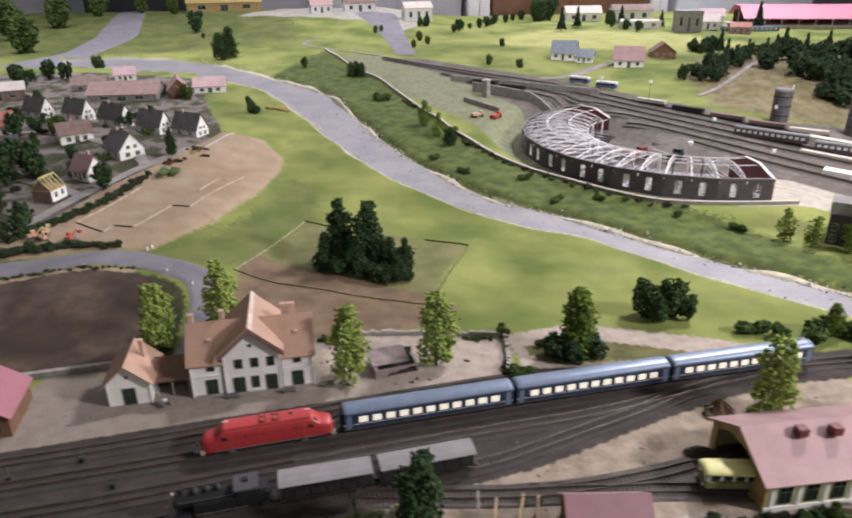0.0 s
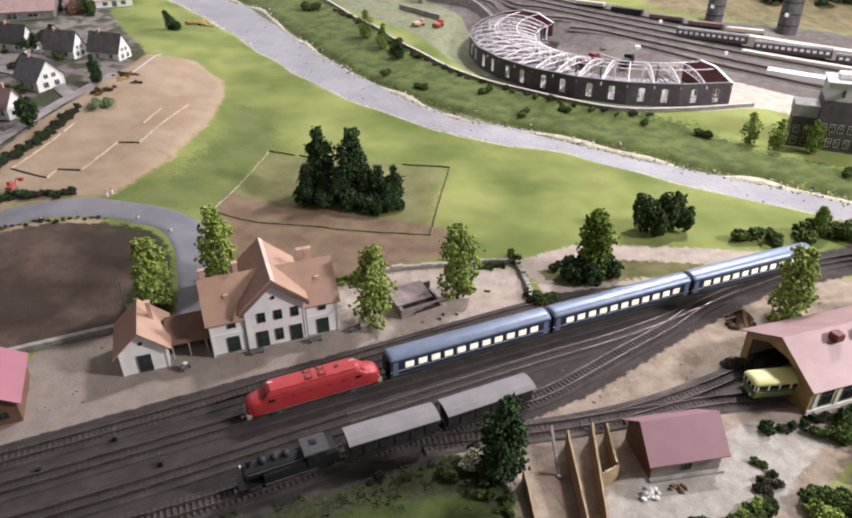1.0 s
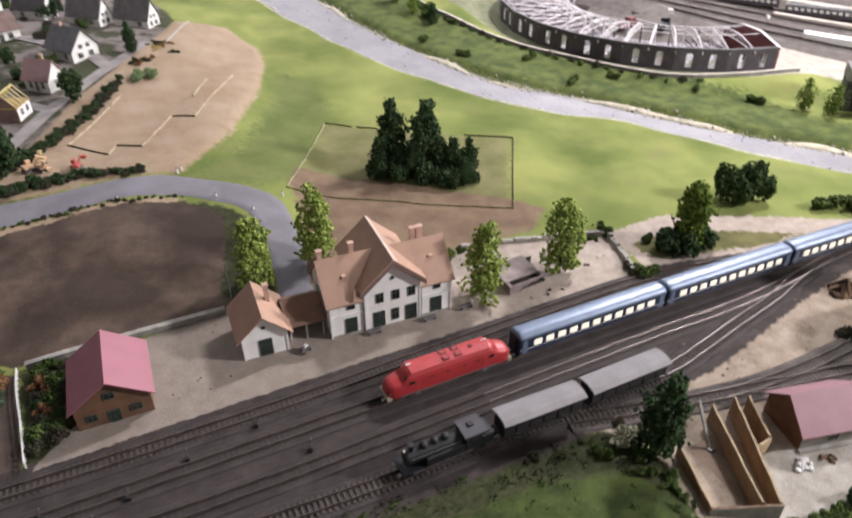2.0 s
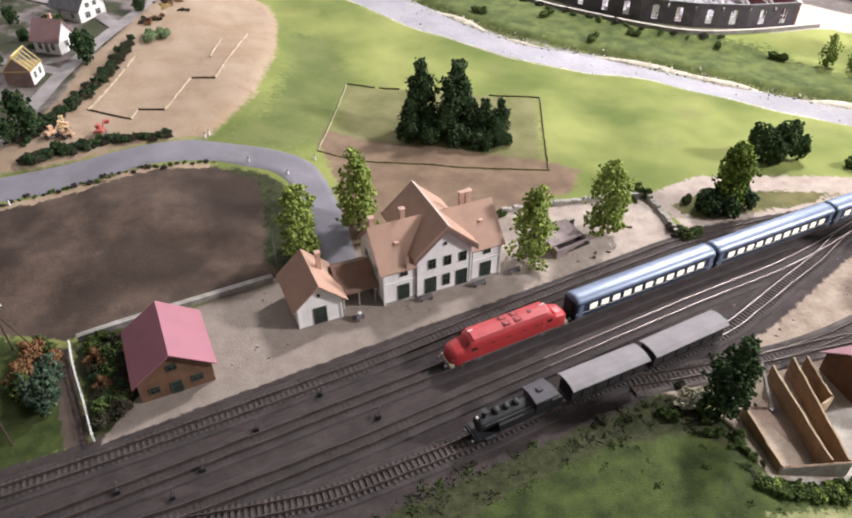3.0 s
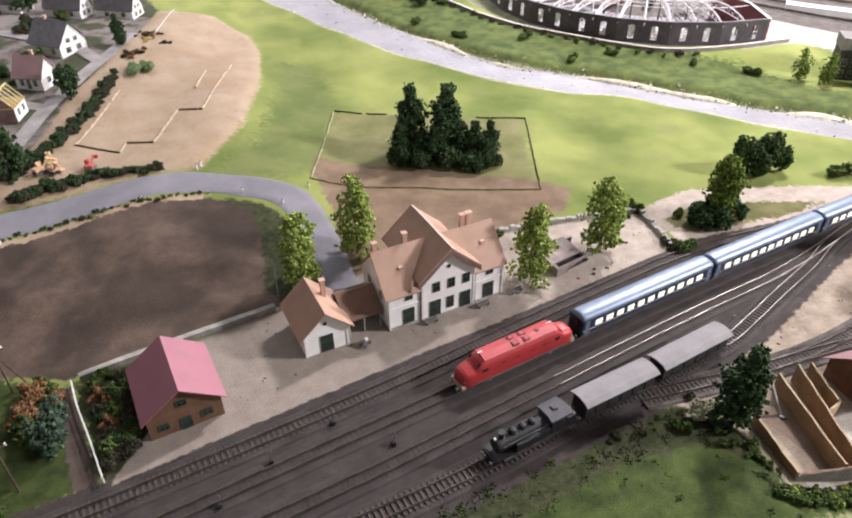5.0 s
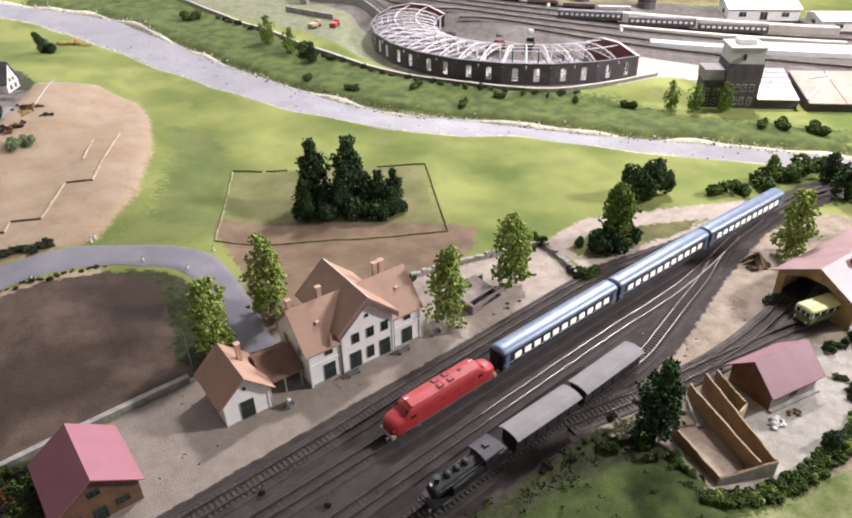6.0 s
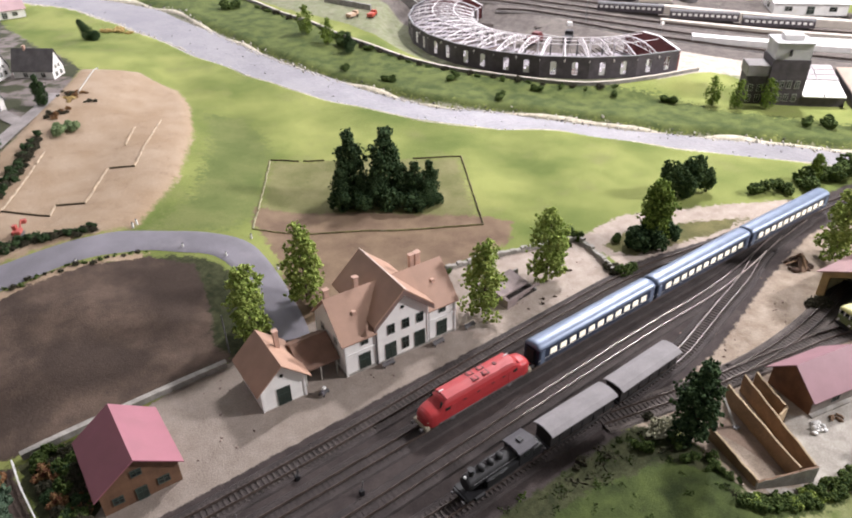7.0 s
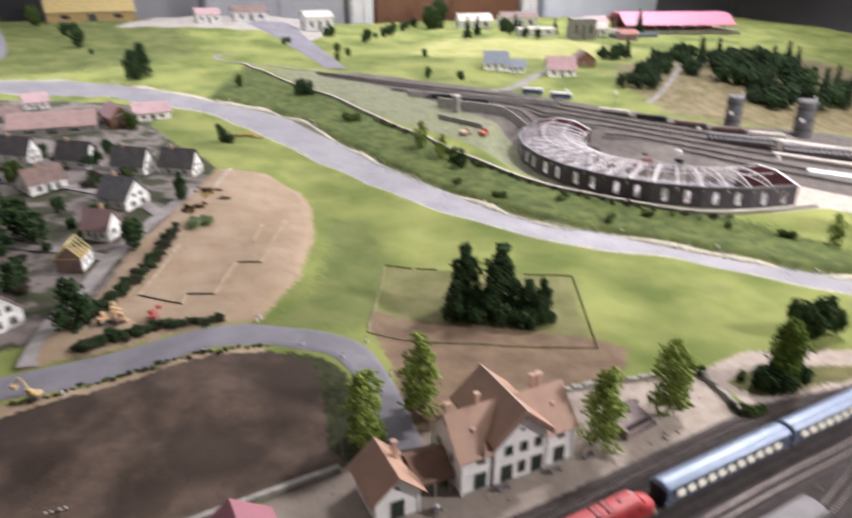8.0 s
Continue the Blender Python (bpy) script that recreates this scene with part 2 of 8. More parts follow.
MOUND = [(-1.4, -0.40), (-0.5, -0.365), (-0.2, -0.345), (0.05, -0.33), (0.28, -0.335), (0.315, -0.40), (0.325, -0.47), (0.40, -0.56), (0.55, -0.6), (0.6, -0.9), (-1.4, -0.9)]
MOUND_LEFT = [(-1.4, 0.5), (-0.76, 0.5), (-0.72, 0.36), (-0.68, 0.25), (-0.57, 0.17), (-0.47, 0.1), (-0.455, -0.09), (-0.62, -0.125), (-1.4, -0.14)]
HILL = [(2.1, 1.75), (2.25, 2.3), (2.6, 2.75), (3.2, 2.9), (4.2, 2.6), (4.2, 1.0), (2.9, 1.1), (2.45, 1.35)]
APRON = [(1.50, 0.66), (1.72, 0.62), (1.80, 0.50), (1.93, 0.34), (2.02, 0.44), (1.92, 0.66), (1.82, 0.86), (1.70, 0.92), (1.62, 0.78)]
SUNNY = [(1.5, 3.55), (2.1, 4.15), (3.0, 3.8), (3.25, 3.25), (2.75, 2.98), (2.2, 3.2)]
FARPAVE = [(-0.2, 4.95), (0.3, 4.85), (0.8, 4.65), (0.86, 4.2), (1.05, 4.2), (1.3, 4.5), (1.4, 5.7), (0.2, 5.7)]
PALE = [(0.315, -0.49), (0.335, -0.5), (0.41, -0.53), (0.455, -0.455), (0.495, -0.44), (0.52, -0.462), (0.62, -0.478), (0.65, -0.43), (0.72, -0.42), (0.80, -0.455), (0.80, -0.49), (0.71, -0.52), (0.64, -0.56), (0.55, -0.566), (0.45, -0.548), (0.36, -0.528)]
# TRACKSIDE: outline of shadowed ground beside the goods track, painted as a dark tone
TRACKSIDE = [(-0.3, -0.345), (0.0, -0.322), (0.25, -0.318), (0.335, -0.335), (0.335, -0.42), (0.31, -0.45), (0.27, -0.40), (0.15, -0.375), (0.0, -0.385), (-0.1, -0.40), (-0.3, -0.43)]
LAWN = [(0.27, -0.535), (0.33, -0.552), (0.40, -0.568), (0.52, -0.58), (0.68, -0.56), (0.85, -0.53), (1.1, -0.52), (1.1, -0.8), (0.3, -0.8)]
BANK_N = WALL_LINE[:-2] + [(1.44, 0.60), (1.47, 0.42), (1.55, 0.3), (1.64, 0.16), (1.75, 0.0), (1.60, -0.06)] + RIVER_N[-3:3:-1]
BALLASTED = [(-1.4, -0.13), (-0.44, -0.105), (-0.28, -0.092), (-0.03, -0.074), (0.12, -0.065), (0.3, -0.054), (0.58, -0.036), (0.8, -0.07), (1.05, -0.095), (1.3, -0.1), (1.9, -0.28), (1.9, -0.4), (1.3, -0.165), (1.0, -0.155), (0.8, -0.2), (0.55, -0.275), (0.3, -0.315), (0.05, -0.325), (-0.2, -0.34), (-0.5, -0.38), (-1.4, -0.42)]
DIRT = [(0.3, -0.315), (0.55, -0.275), (0.8, -0.2), (1.0, -0.155), (1.12, -0.15), (1.2, -0.22), (1.3, -0.4), (1.2, -0.5), (0.8, -0.515), (0.70, -0.545), (0.62, -0.60), (0.5, -0.57), (0.42, -0.545), (0.332, -0.495), (0.345, -0.42), (0.348, -0.36)]
PATHWAY = [(0.60, 0.10), (0.75, 0.118), (0.95, 0.033), (1.15, -0.07), (1.1, -0.098), (0.85, -0.082), (0.6, -0.048)]
VILLAGE = [(-0.546, 0.703), (-0.434, 0.896), (-0.359, 1.125), (-0.245, 1.296), (-0.151, 1.447), (-0.075, 1.638), (-0.2, 2.3), (-0.25, 2.75), (-0.7, 3.0), (-1.6, 3.1), (-2.2, 2.4), (-1.519, 1.087), (-0.855, 0.703)]
YARD = [(0.5, 3.3), (0.66, 2.62), (0.8, 2.05), (0.93, 1.75), (1.0, 1.3), (1.08, 1.05), (1.19, 0.87), (1.31, 0.75), (1.51, 0.685), (1.74, 0.655), (1.78, 0.3), (2.2, -0.1), (3.2, 0.2), (2.6, 1.25), (2.15, 1.55), (1.85, 2.0), (1.6, 2.4), (1.0, 3.05)]
GRAVEL = [(0.75, 3.15), (1.05, 2.55), (1.15, 2.15), (1.22, 1.9), (1.24, 1.5), (1.35, 1.1), (1.6, 0.86), (1.78, 0.74), (2.0, 0.42), (2.4, 0.0), (3.3, 0.1), (2.8, 1.1), (2.15, 1.55), (1.85, 2.0), (1.6, 2.4), (1.0, 3.05)]
ISLE = [(0.615, 0.05), (0.74, 0.062), (0.88, -0.004), (0.98, -0.058), (0.85, -0.05), (0.64, -0.012)]
STATION_YARD = [(0.225, -0.05), (0.5, -0.046), (0.575, -0.03), (0.598, 0.088), (0.48, 0.125), (0.3, 0.155), (0.235, 0.12)]
FARHILL = [(-2.4, 3.3), (-1.2, 3.62), (-0.5, 3.55), (0.25, 3.95), (0.25, 5.65), (-2.4, 5.65)]
GARDEN = [(-0.464, 0.1), (-0.37, 0.11), (-0.37, -0.04), (-0.40, -0.075), (-0.443, -0.1)]
FOOTPATH = [(-0.488, 0.104), (-0.469, 0.104), (-0.456, -0.02), (-0.447, -0.105), (-0.478, -0.105), (-0.484, -0.01)]


NEAR_TURF = [(-0.15, 0.58), (-0.02, 0.70), (0.10, 0.95), (0.17, 1.20), (0.26, 1.12), (0.24, 0.88), (0.14, 0.68), (0.07, 0.55), (-0.02, 0.50)]
HATCH = [(0.05, 0.505), (0.216, 0.825), (0.63, 0.575), (0.473, 0.275)]
VERGE = [(-0.17, 0.145), (-0.06, 0.15), (-0.056, 0.282), (-0.057, 0.357), (-0.082, 0.415), (-0.139, 0.46), (-0.233, 0.489), (-0.27, 0.48), (-0.16, 0.39), (-0.17, 0.30)]


FRINGE = [(-0.665, 0.497), (-0.552, 0.495), (-0.43, 0.5), (-0.289, 0.513), (-0.214, 0.503), (-0.162, 0.489), (-0.195, 0.48), (-0.289, 0.497), (-0.43, 0.483), (-0.572, 0.474), (-0.687, 0.452)]


def poly_sd(px, py, poly):
    """Signed distance to a closed outline, positive inside."""
    d2 = np.full(px.shape, 1e9)
    inside = np.zeros(px.shape, bool)
    n = len(poly)
    for i in range(n):
        (ax, ay), (bx, by) = poly[i], poly[(i + 1) % n]
        ex, ey = bx - ax, by - ay
        s = np.clip(((px - ax) * ex + (py - ay) * ey) / (ex * ex + ey * ey + 1e-12), 0, 1)
        d2 = np.minimum(d2, (px - ax - s * ex) ** 2 + (py - ay - s * ey) ** 2)
        cross = ((ay > py) != (by > py)) & (px < (bx - ax) * (py - ay) / (by - ay + 1e-12) + ax)
        inside ^= cross
    return np.where(inside, 1, -1) * np.sqrt(d2)


RIVER = RIVER_N + RIVER_S[::-1]


def smooth(a, b, v):
    s = np.clip((v - a) / (b - a), 0, 1)
    return s * s * (3 - 2 * s)


def swell(px, py):
    return np.sin(px * 9.1 + 1.3) * np.sin(py * 7.7 + 0.4) + 0.5 * np.sin(px * 21 - py * 13 + 2)


def slope_of(py):
    rise = 0.07 * np.log1p(np.exp(np.minimum(40, (py - 0.72) * 8))) / 8
    return rise - np.log1p(np.exp((rise - 0.225) * 50)) / 50


def height(px, py):
    px, py = np.asarray(px, float), np.asarray(py, float)
    z = slope_of(py)
    z = z - 0.036 * smooth(-0.035, 0.02, poly_sd(px, py, RIVER))
    z = z + 0.010 * smooth(-0.05, 0.03, poly_sd(px, py, YARD))
    z = z + 0.010 * smooth(0.0, 0.16, poly_sd(px, py, SOIL))
    z = z + 0.045 * smooth(0.22, -0.1, px) * smooth(0.16, 0.52, py) * smooth(2.25, 1.6, py)
    z = z + 0.008 * smooth(-0.01, 0.02, poly_sd(px, py, SAND))
    z = z + 0.10 * smooth(3.7, 5.3, py) * smooth(1.9, 0.9, px)
    z = z + 0.13 * np.exp(-(((px - 2.95) / 0.6) ** 2 + ((py - 2.1) / 0.5) ** 2))
    open_land = smooth(0.2, 0.45, py)
    z = z + 0.0055 * swell(px, py) * open_land * (1 - smooth(-0.12, 0.06, poly_sd(px, py, YARD)))
    level = smooth(0.80, 0.67, np.hypot(px - 1.705, py - 1.305))
    level = level * smooth(-0.02, 0.18, -0.985 * (px - 1.705) - 0.174 * (py - 1.305))
    z = z * (1 - level) + 0.0225 * level
    z = z + 0.016 * smooth(-0.33, -0.46, py) * smooth(0.42, 0.25, px)
    z = z + 0.006 * np.sin(px * 26 + py * 9) * np.sin(py * 31 - px * 8) * smooth(0.02, 0.1, poly_sd(px, py, SOIL))
    return z


# quick look-up of the land's height
GX, GY = np.arange(-2.5, 6.1, 0.01), np.arange(-0.9, 5.8, 0.01)
HGRID = height(*np.meshgrid(GX, GY))


def hz(x, y):
    u, v = (x - GX[0]) / 0.01, (y - GY[0]) / 0.01
    i, j = int(min(max(u, 0), len(GX) - 2)), int(min(max(v, 0), len(GY) - 2))
    a, b = min(max(u - i, 0), 1), min(max(v - j, 0), 1)
    return float((HGRID[j, i] * (1 - a) + HGRID[j, i + 1] * a) * (1 - b) + (HGRID[j + 1, i] * (1 - a) + HGRID[j + 1, i + 1] * a) * b)


def axis(lo, a, b, hi, fine, coarse):
    return np.concatenate([np.arange(lo, a, coarse), np.arange(a, b, fine), np.arange(b, hi + coarse, coarse)])


def make_ground():
    xs, ys = axis(-2.4, -0.85, 1.95, 5.9, 0.0115, 0.06), axis(-0.78, -0.66, 1.9, 5.6, 0.0115, 0.05)
    gx, gy = np.meshgrid(xs, ys)
    px, py = gx.ravel(), gy.ravel()
    pz = height(px, py)
    nx, ny = len(xs), len(ys)
    idx = np.arange(nx * ny).reshape(ny, nx)
    quads = np.stack([idx[:-1, :-1], idx[:-1, 1:], idx[1:, 1:], idx[1:, :-1]], -1).reshape(-1, 4)
    me = bpy.data.meshes.new("ground")
    me.from_pydata(np.stack([px, py, pz], 1).tolist(), [], quads.tolist())
    me.polygons.foreach_set("use_smooth", [True] * len(me.polygons))
    for name, poly, w in (("soil", SOIL, 0.04), ("bare", BARE, 0.05), ("sand", SAND, 0.07), ("platform", PLATFORM, 0.015), ("ballast", BALLASTED, 0.025), ("dirt", DIRT, 0.05), ("pathway", PATHWAY, 0.03), ("village", VILLAGE, 0.06), ("yard", YARD, 0.02), ("apron", APRON, 0.04), ("pale", PALE, 0.03), ("far_pavement", FARPAVE, 0.08), ("lit_meadow", SUNNY, 0.3), ("hill", HILL, 0.2), ("bank_north", BANK_N, 0.09), ("mound", MOUND, 0.03), ("front_lawn", LAWN, 0.04), ("trackside", TRACKSIDE, 0.03), ("mound_left", MOUND_LEFT, 0.05), ("verge", VERGE, 0.04), ("hatch", HATCH, 0.12), ("fringe", FRINGE, 0.02), ("footpath", FOOTPATH, 0.02), ("isle", ISLE, 0.03), ("garden", GARDEN, 0.02), ("station_yard", STATION_YARD, 0.05), ("far_hill", FARHILL, 0.3), ("gravel", GRAVEL, 0.04), ("near_turf", NEAR_TURF, 0.2), ("bank", RIVER, 0.045)):
        layer = me.attributes.new(name, "FLOAT", "POINT")
        layer.data.foreach_set("value", np.clip(0.5 + (poly_sd(px, py, poly) + {"ballast": 0.013, "dirt": 0.013, "bank": 0.006}.get(name, 0)) / w, 0, 1))
    me.materials.append(ground_material())
    return tagged(new("ground", me), "model landscape of green flock, bare soil, sand and gravel", "ground", kind="structure")


def ground_material():
    m, t, p = nodes_of("landscape_flock")
    big = noise_tex(t, 3.6, 3, rough=0.5)
    mid = noise_tex(t, 38, 5, rough=0.62)
    fine = noise_tex(t, 420, 3, rough=0.6)
    edge = noise_tex(t, 70, 5, rough=0.7)
    grass = mix_rgb(t, remap(t, big, 0.36, 0.64), (0.115, 0.152, 0.037), (0.265, 0.292, 0.09))
    grass = mix_rgb(t, remap(t, noise_tex(t, 9, 2, rough=0.5), 0.44, 0.74, 0, 0.3), grass, (0.115, 0.15, 0.038))
    grass = mix_rgb(t, remap(t, noise_tex(t, 4.2, 3, rough=0.5), 0.52, 0.68, 0, 0.55), grass, (0.30, 0.314, 0.104))
    grass = mix_rgb(t, remap(t, noise_tex(t, 9, 4, rough=0.6), 0.56, 0.76, 0, 0.38), grass, (0.23, 0.205, 0.105))
    soil = mix_rgb(t, remap(t, mid, 0.3, 0.7), (0.080, 0.057, 0.045), (0.132, 0.094, 0.071))
    soil = mix_rgb(t, remap(t, noise_tex(t, 7, 3, rough=0.5), 0.44, 0.60, 0, 0.8), soil, (0.043, 0.031, 0.025))
    bare = mix_rgb(t, remap(t, noise_tex(t, 16, 4), 0.35, 0.65), (0.15, 0.102, 0.07), (0.225, 0.16, 0.105))
    sand = mix_rgb(t, remap(t, noise_tex(t, 10, 4, rough=0.6), 0.35, 0.65), (0.395, 0.305, 0.22), (0.325, 0.235, 0.155))
    sand = mix_rgb(t, remap(t, noise_tex(t, 26, 5, rough=0.65), 0.54, 0.72, 0, 0.5), sand, (0.25, 0.175, 0.115))
    plat = mix_rgb(t, remap(t, mid, 0.35, 0.7), (0.322, 0.274, 0.236), (0.252, 0.211, 0.178))
    plat = mix_rgb(t, remap(t, noise_tex(t, 22, 5, rough=0.7), 0.58, 0.7, 0, 0.45), plat, (0.215, 0.178, 0.15))
    ball = mix_rgb(t, remap(t, mid, 0.35, 0.65), (0.066, 0.053, 0.050), (0.042, 0.034, 0.033))
    ball = mix_rgb(t, remap(t, noise_tex(t, 15, 5, rough=0.7), 0.56, 0.72, 0, 0.7), ball, (0.098, 0.08, 0.073))
    dirt = mix_rgb(t, remap(t, mid, 0.32, 0.66), (0.375, 0.312, 0.25), (0.25, 0.195, 0.148))
    dirt = mix_rgb(t, remap(t, noise_tex(t, 16, 5, rough=0.72), 0.52, 0.68, 0, 0.75), dirt, (0.165, 0.122, 0.09))
    town = mix_rgb(t, remap(t, noise_tex(t, 13, 4, rough=0.5), 0.46, 0.56), (0.205, 0.175, 0.163), (0.062, 0.066, 0.038))
    town = mix_rgb(t, remap(t, noise_tex(t, 22, 4), 0.56, 0.66, 0, 0.6), town, (0.045, 0.052, 0.028))
    yard = mix_rgb(t, remap(t, mid, 0.35, 0.65), (0.25, 0.25, 0.17), (0.165, 0.185, 0.10))
    yard = mix_rgb(t, remap(t, noise_tex(t, 12, 5, rough=0.7), 0.52, 0.7, 0, 0.7), yard, (0.135, 0.125, 0.09))
    apron = mix_rgb(t, remap(t, mid, 0.35, 0.65), (0.47, 0.43, 0.375), (0.35, 0.315, 0.27))
    # north bank: the slope's shade is put into this darker green
    shaded_slope = mix_rgb(t, remap(t, noise_tex(t, 22, 4), 0.35, 0.65), (0.052, 0.074, 0.021), (0.115, 0.14, 0.042))
    hill = mix_rgb(t, remap(t, noise_tex(t, 20, 4), 0.35, 0.65), (0.13, 0.115, 0.055), (0.24, 0.195, 0.12))
    # grass of both mounds: the fall-off of light is put into this deep green
    dimmed_grass = mix_rgb(t, remap(t, noise_tex(t, 30, 4), 0.34, 0.66), (0.027, 0.040, 0.011), (0.070, 0.094, 0.025))
    grav = mix_rgb(t, remap(t, mid, 0.35, 0.65), (0.15, 0.13, 0.12), (0.095, 0.083, 0.076))
    grav = mix_rgb(t, remap(t, noise_tex(t, 8, 4, rough=0.6), 0.5, 0.66, 0, 0.6), grav, (0.22, 0.197, 0.175))
    sandy = mix_rgb(t, remap(t, mid, 0.35, 0.65), (0.44, 0.375, 0.325), (0.34, 0.28, 0.235))
    sandy = mix_rgb(t, remap(t, noise_tex(t, 30, 5, rough=0.7), 0.56, 0.7, 0, 0.5), sandy, (0.22, 0.17, 0.14))
    moor = mix_rgb(t, remap(t, noise_tex(t, 8, 4), 0.35, 0.65), (0.085, 0.108, 0.032), (0.155, 0.17, 0.058))
    trodden = mix_rgb(t, remap(t, mid, 0.35, 0.65), (0.115, 0.088, 0.072), (0.08, 0.06, 0.05))
    bank = mix_rgb(t, remap(t, edge, 0.45, 0.62), (0.47, 0.45, 0.39), (0.25, 0.25, 0.15))
    worn = mix_rgb(t, remap(t, noise_tex(t, 12, 4), 0.35, 0.65), (0.14, 0.145, 0.055), (0.215, 0.205, 0.095))
    dull_turf = mix_rgb(t, remap(t, noise_tex(t, 24, 4), 0.36, 0.64), (0.085, 0.088, 0.032), (0.16, 0.145, 0.062))
    # shade on the verge and along the goods track is put into this dark tone
    dark_turf = mix_rgb(t, remap(t, edge, 0.36, 0.64), (0.024, 0.030, 0.012), (0.062, 0.066, 0.030))
    lawn = mix_rgb(t, remap(t, noise_tex(t, 16, 5, rough=0.65), 0.36, 0.66), (0.11, 0.14, 0.042), (0.30, 0.30, 0.15))
    # far meadow: the bright light on it is put into this pale yellow-green
    straw = mix_rgb(t, remap(t, noise_tex(t, 9, 4), 0.35, 0.65), (0.31, 0.33, 0.105), (0.43, 0.42, 0.175))
    pale = mix_rgb(t, remap(t, mid, 0.35, 0.65), (0.46, 0.43, 0.385), (0.31, 0.285, 0.25))
    pale = mix_rgb(t, remap(t, noise_tex(t, 18, 5, rough=0.7), 0.5, 0.68, 0, 0.7), pale, (0.24, 0.22, 0.185))
    # turf beside the sand: a darker green than the open meadow
    deep_turf = mix_rgb(t, remap(t, noise_tex(t, 11, 4), 0.35, 0.65), (0.11, 0.142, 0.042), (0.165, 0.187, 0.064))
    col = grass
    for name, tone, soft in (("far_hill", moor, 1.0), ("lit_meadow", straw, 1.0), ("hill", hill, 1.0), ("near_turf", deep_turf, 0.35), ("bank_north", shaded_slope, 1.1), ("mound", dimmed_grass, 0.8), ("front_lawn", lawn, 0.9), ("trackside", dark_turf, 0.9), ("mound_left", dimmed_grass, 0.8), ("verge", dark_turf, 0.6), ("village", town, 0.7), ("hatch", worn, 0.35), ("bare", bare, 0.6), ("soil", soil, 0.5), ("bank", bank, 0.9), ("fringe", sand, 0.9), ("footpath", trodden, 0.6), ("sand", sand, 0.3), ("pathway", sandy, 0.8), ("isle", dull_turf, 0.8), ("garden", dark_turf, 0.8), ("dirt", dirt, 0.6), ("ballast", ball, 0.5), ("platform", plat, 0.35), ("station_yard", sandy, 0.8), ("yard", yard, 0.5), ("gravel", grav, 0.6), ("apron", apron, 0.4), ("pale", pale, 0.5), ("far_pavement", pale, 0.5)):
        a = t.nodes.new("ShaderNodeAttribute")
        a.attribute_name = name
        shifted = math_node(t, "ADD", a.outputs["Fac"], remap(t, edge, 0.25, 0.75, -soft * 0.5, soft * 0.5))
        col = mix_rgb(t, remap(t, shifted, 0.42, 0.58), col, tone)
    col = mix_rgb(t, 1.0, col, remap(t, fine, 0.3, 0.7, 0.82, 1.15), "MULTIPLY")
    link(t, col, p.inputs["Base Color"])
    p.inputs["Roughness"].default_value = 0.92
    p.inputs["Specular IOR Level"].default_value = 0.2
    bump(t, p, math_node(t, "ADD", fine, mid), 0.0011, 0.8)
    return m


# ---- mesh helpers ----
def part(name, bm, material, parent=None, label="", soft=False):
    me = bpy.data.meshes.new(name)
    bmesh.ops.recalc_face_normals(bm, faces=bm.faces)
    bm.to_mesh(me)
    bm.free()
    me.materials.append(material)
    if soft:
        me.polygons.foreach_set("use_smooth", [True] * len(me.polygons))
    ob = new(name, me)
    if parent:
        ob.parent = parent
    if label:
        ob["label"] = label
    return ob


def thing(name, m, label, category, group="", kind=""):
    ob = new(name)
    ob.matrix_world = m
    ob.empty_display_size = 0.02
    return tagged(ob, label, category, group, kind)


def box(bm, x0, x1, y0, y1, z0, z1, bev=0.0):
    geo = bmesh.ops.create_cube(bm, size=1, matrix=Matrix.Translation(((x0 + x1) / 2, (y0 + y1) / 2, (z0 + z1) / 2)) @ Matrix.Diagonal((x1 - x0, y1 - y0, z1 - z0, 1)))
    if bev:
        edges = list({e for v in geo["verts"] for e in v.link_edges})
        bmesh.ops.bevel(bm, geom=edges, offset=bev, segments=2, affect="EDGES")
    return bm


def cube(x0, x1, y0, y1, z0, z1, bev=0.0):
    return box(bmesh.new(), x0, x1, y0, y1, z0, z1, bev)


def rod(bm, a, b, r0, r1=None, seg=8):
    a, b = Vector(a), Vector(b)
    d = b - a
    m = Matrix.Translation((a + b) / 2) @ d.to_track_quat("Z", "Y").to_matrix().to_4x4()
    bmesh.ops.create_cone(bm, cap_ends=True, segments=seg, radius1=r0, radius2=r0 if r1 is None else r1, depth=d.length, matrix=m)
    return bm


def extrude_profile(bm, pts, axis_name, lo, hi):
    """A closed profile of (u, z) swept along x or y."""
    def at(u, z, s):
        return (s, u, z) if axis_name == "x" else (u, s, z)
    a = [bm.verts.new(at(u, z, lo)) for u, z in pts]
    b = [bm.verts.new(at(u, z, hi)) for u, z in pts]
    n = len(pts)
    for i in range(n):
        bm.faces.new((a[i], a[(i + 1) % n], b[(i + 1) % n], b[i]))
    bm.faces.new(a[::-1])
    bm.faces.new(b)
    return bm


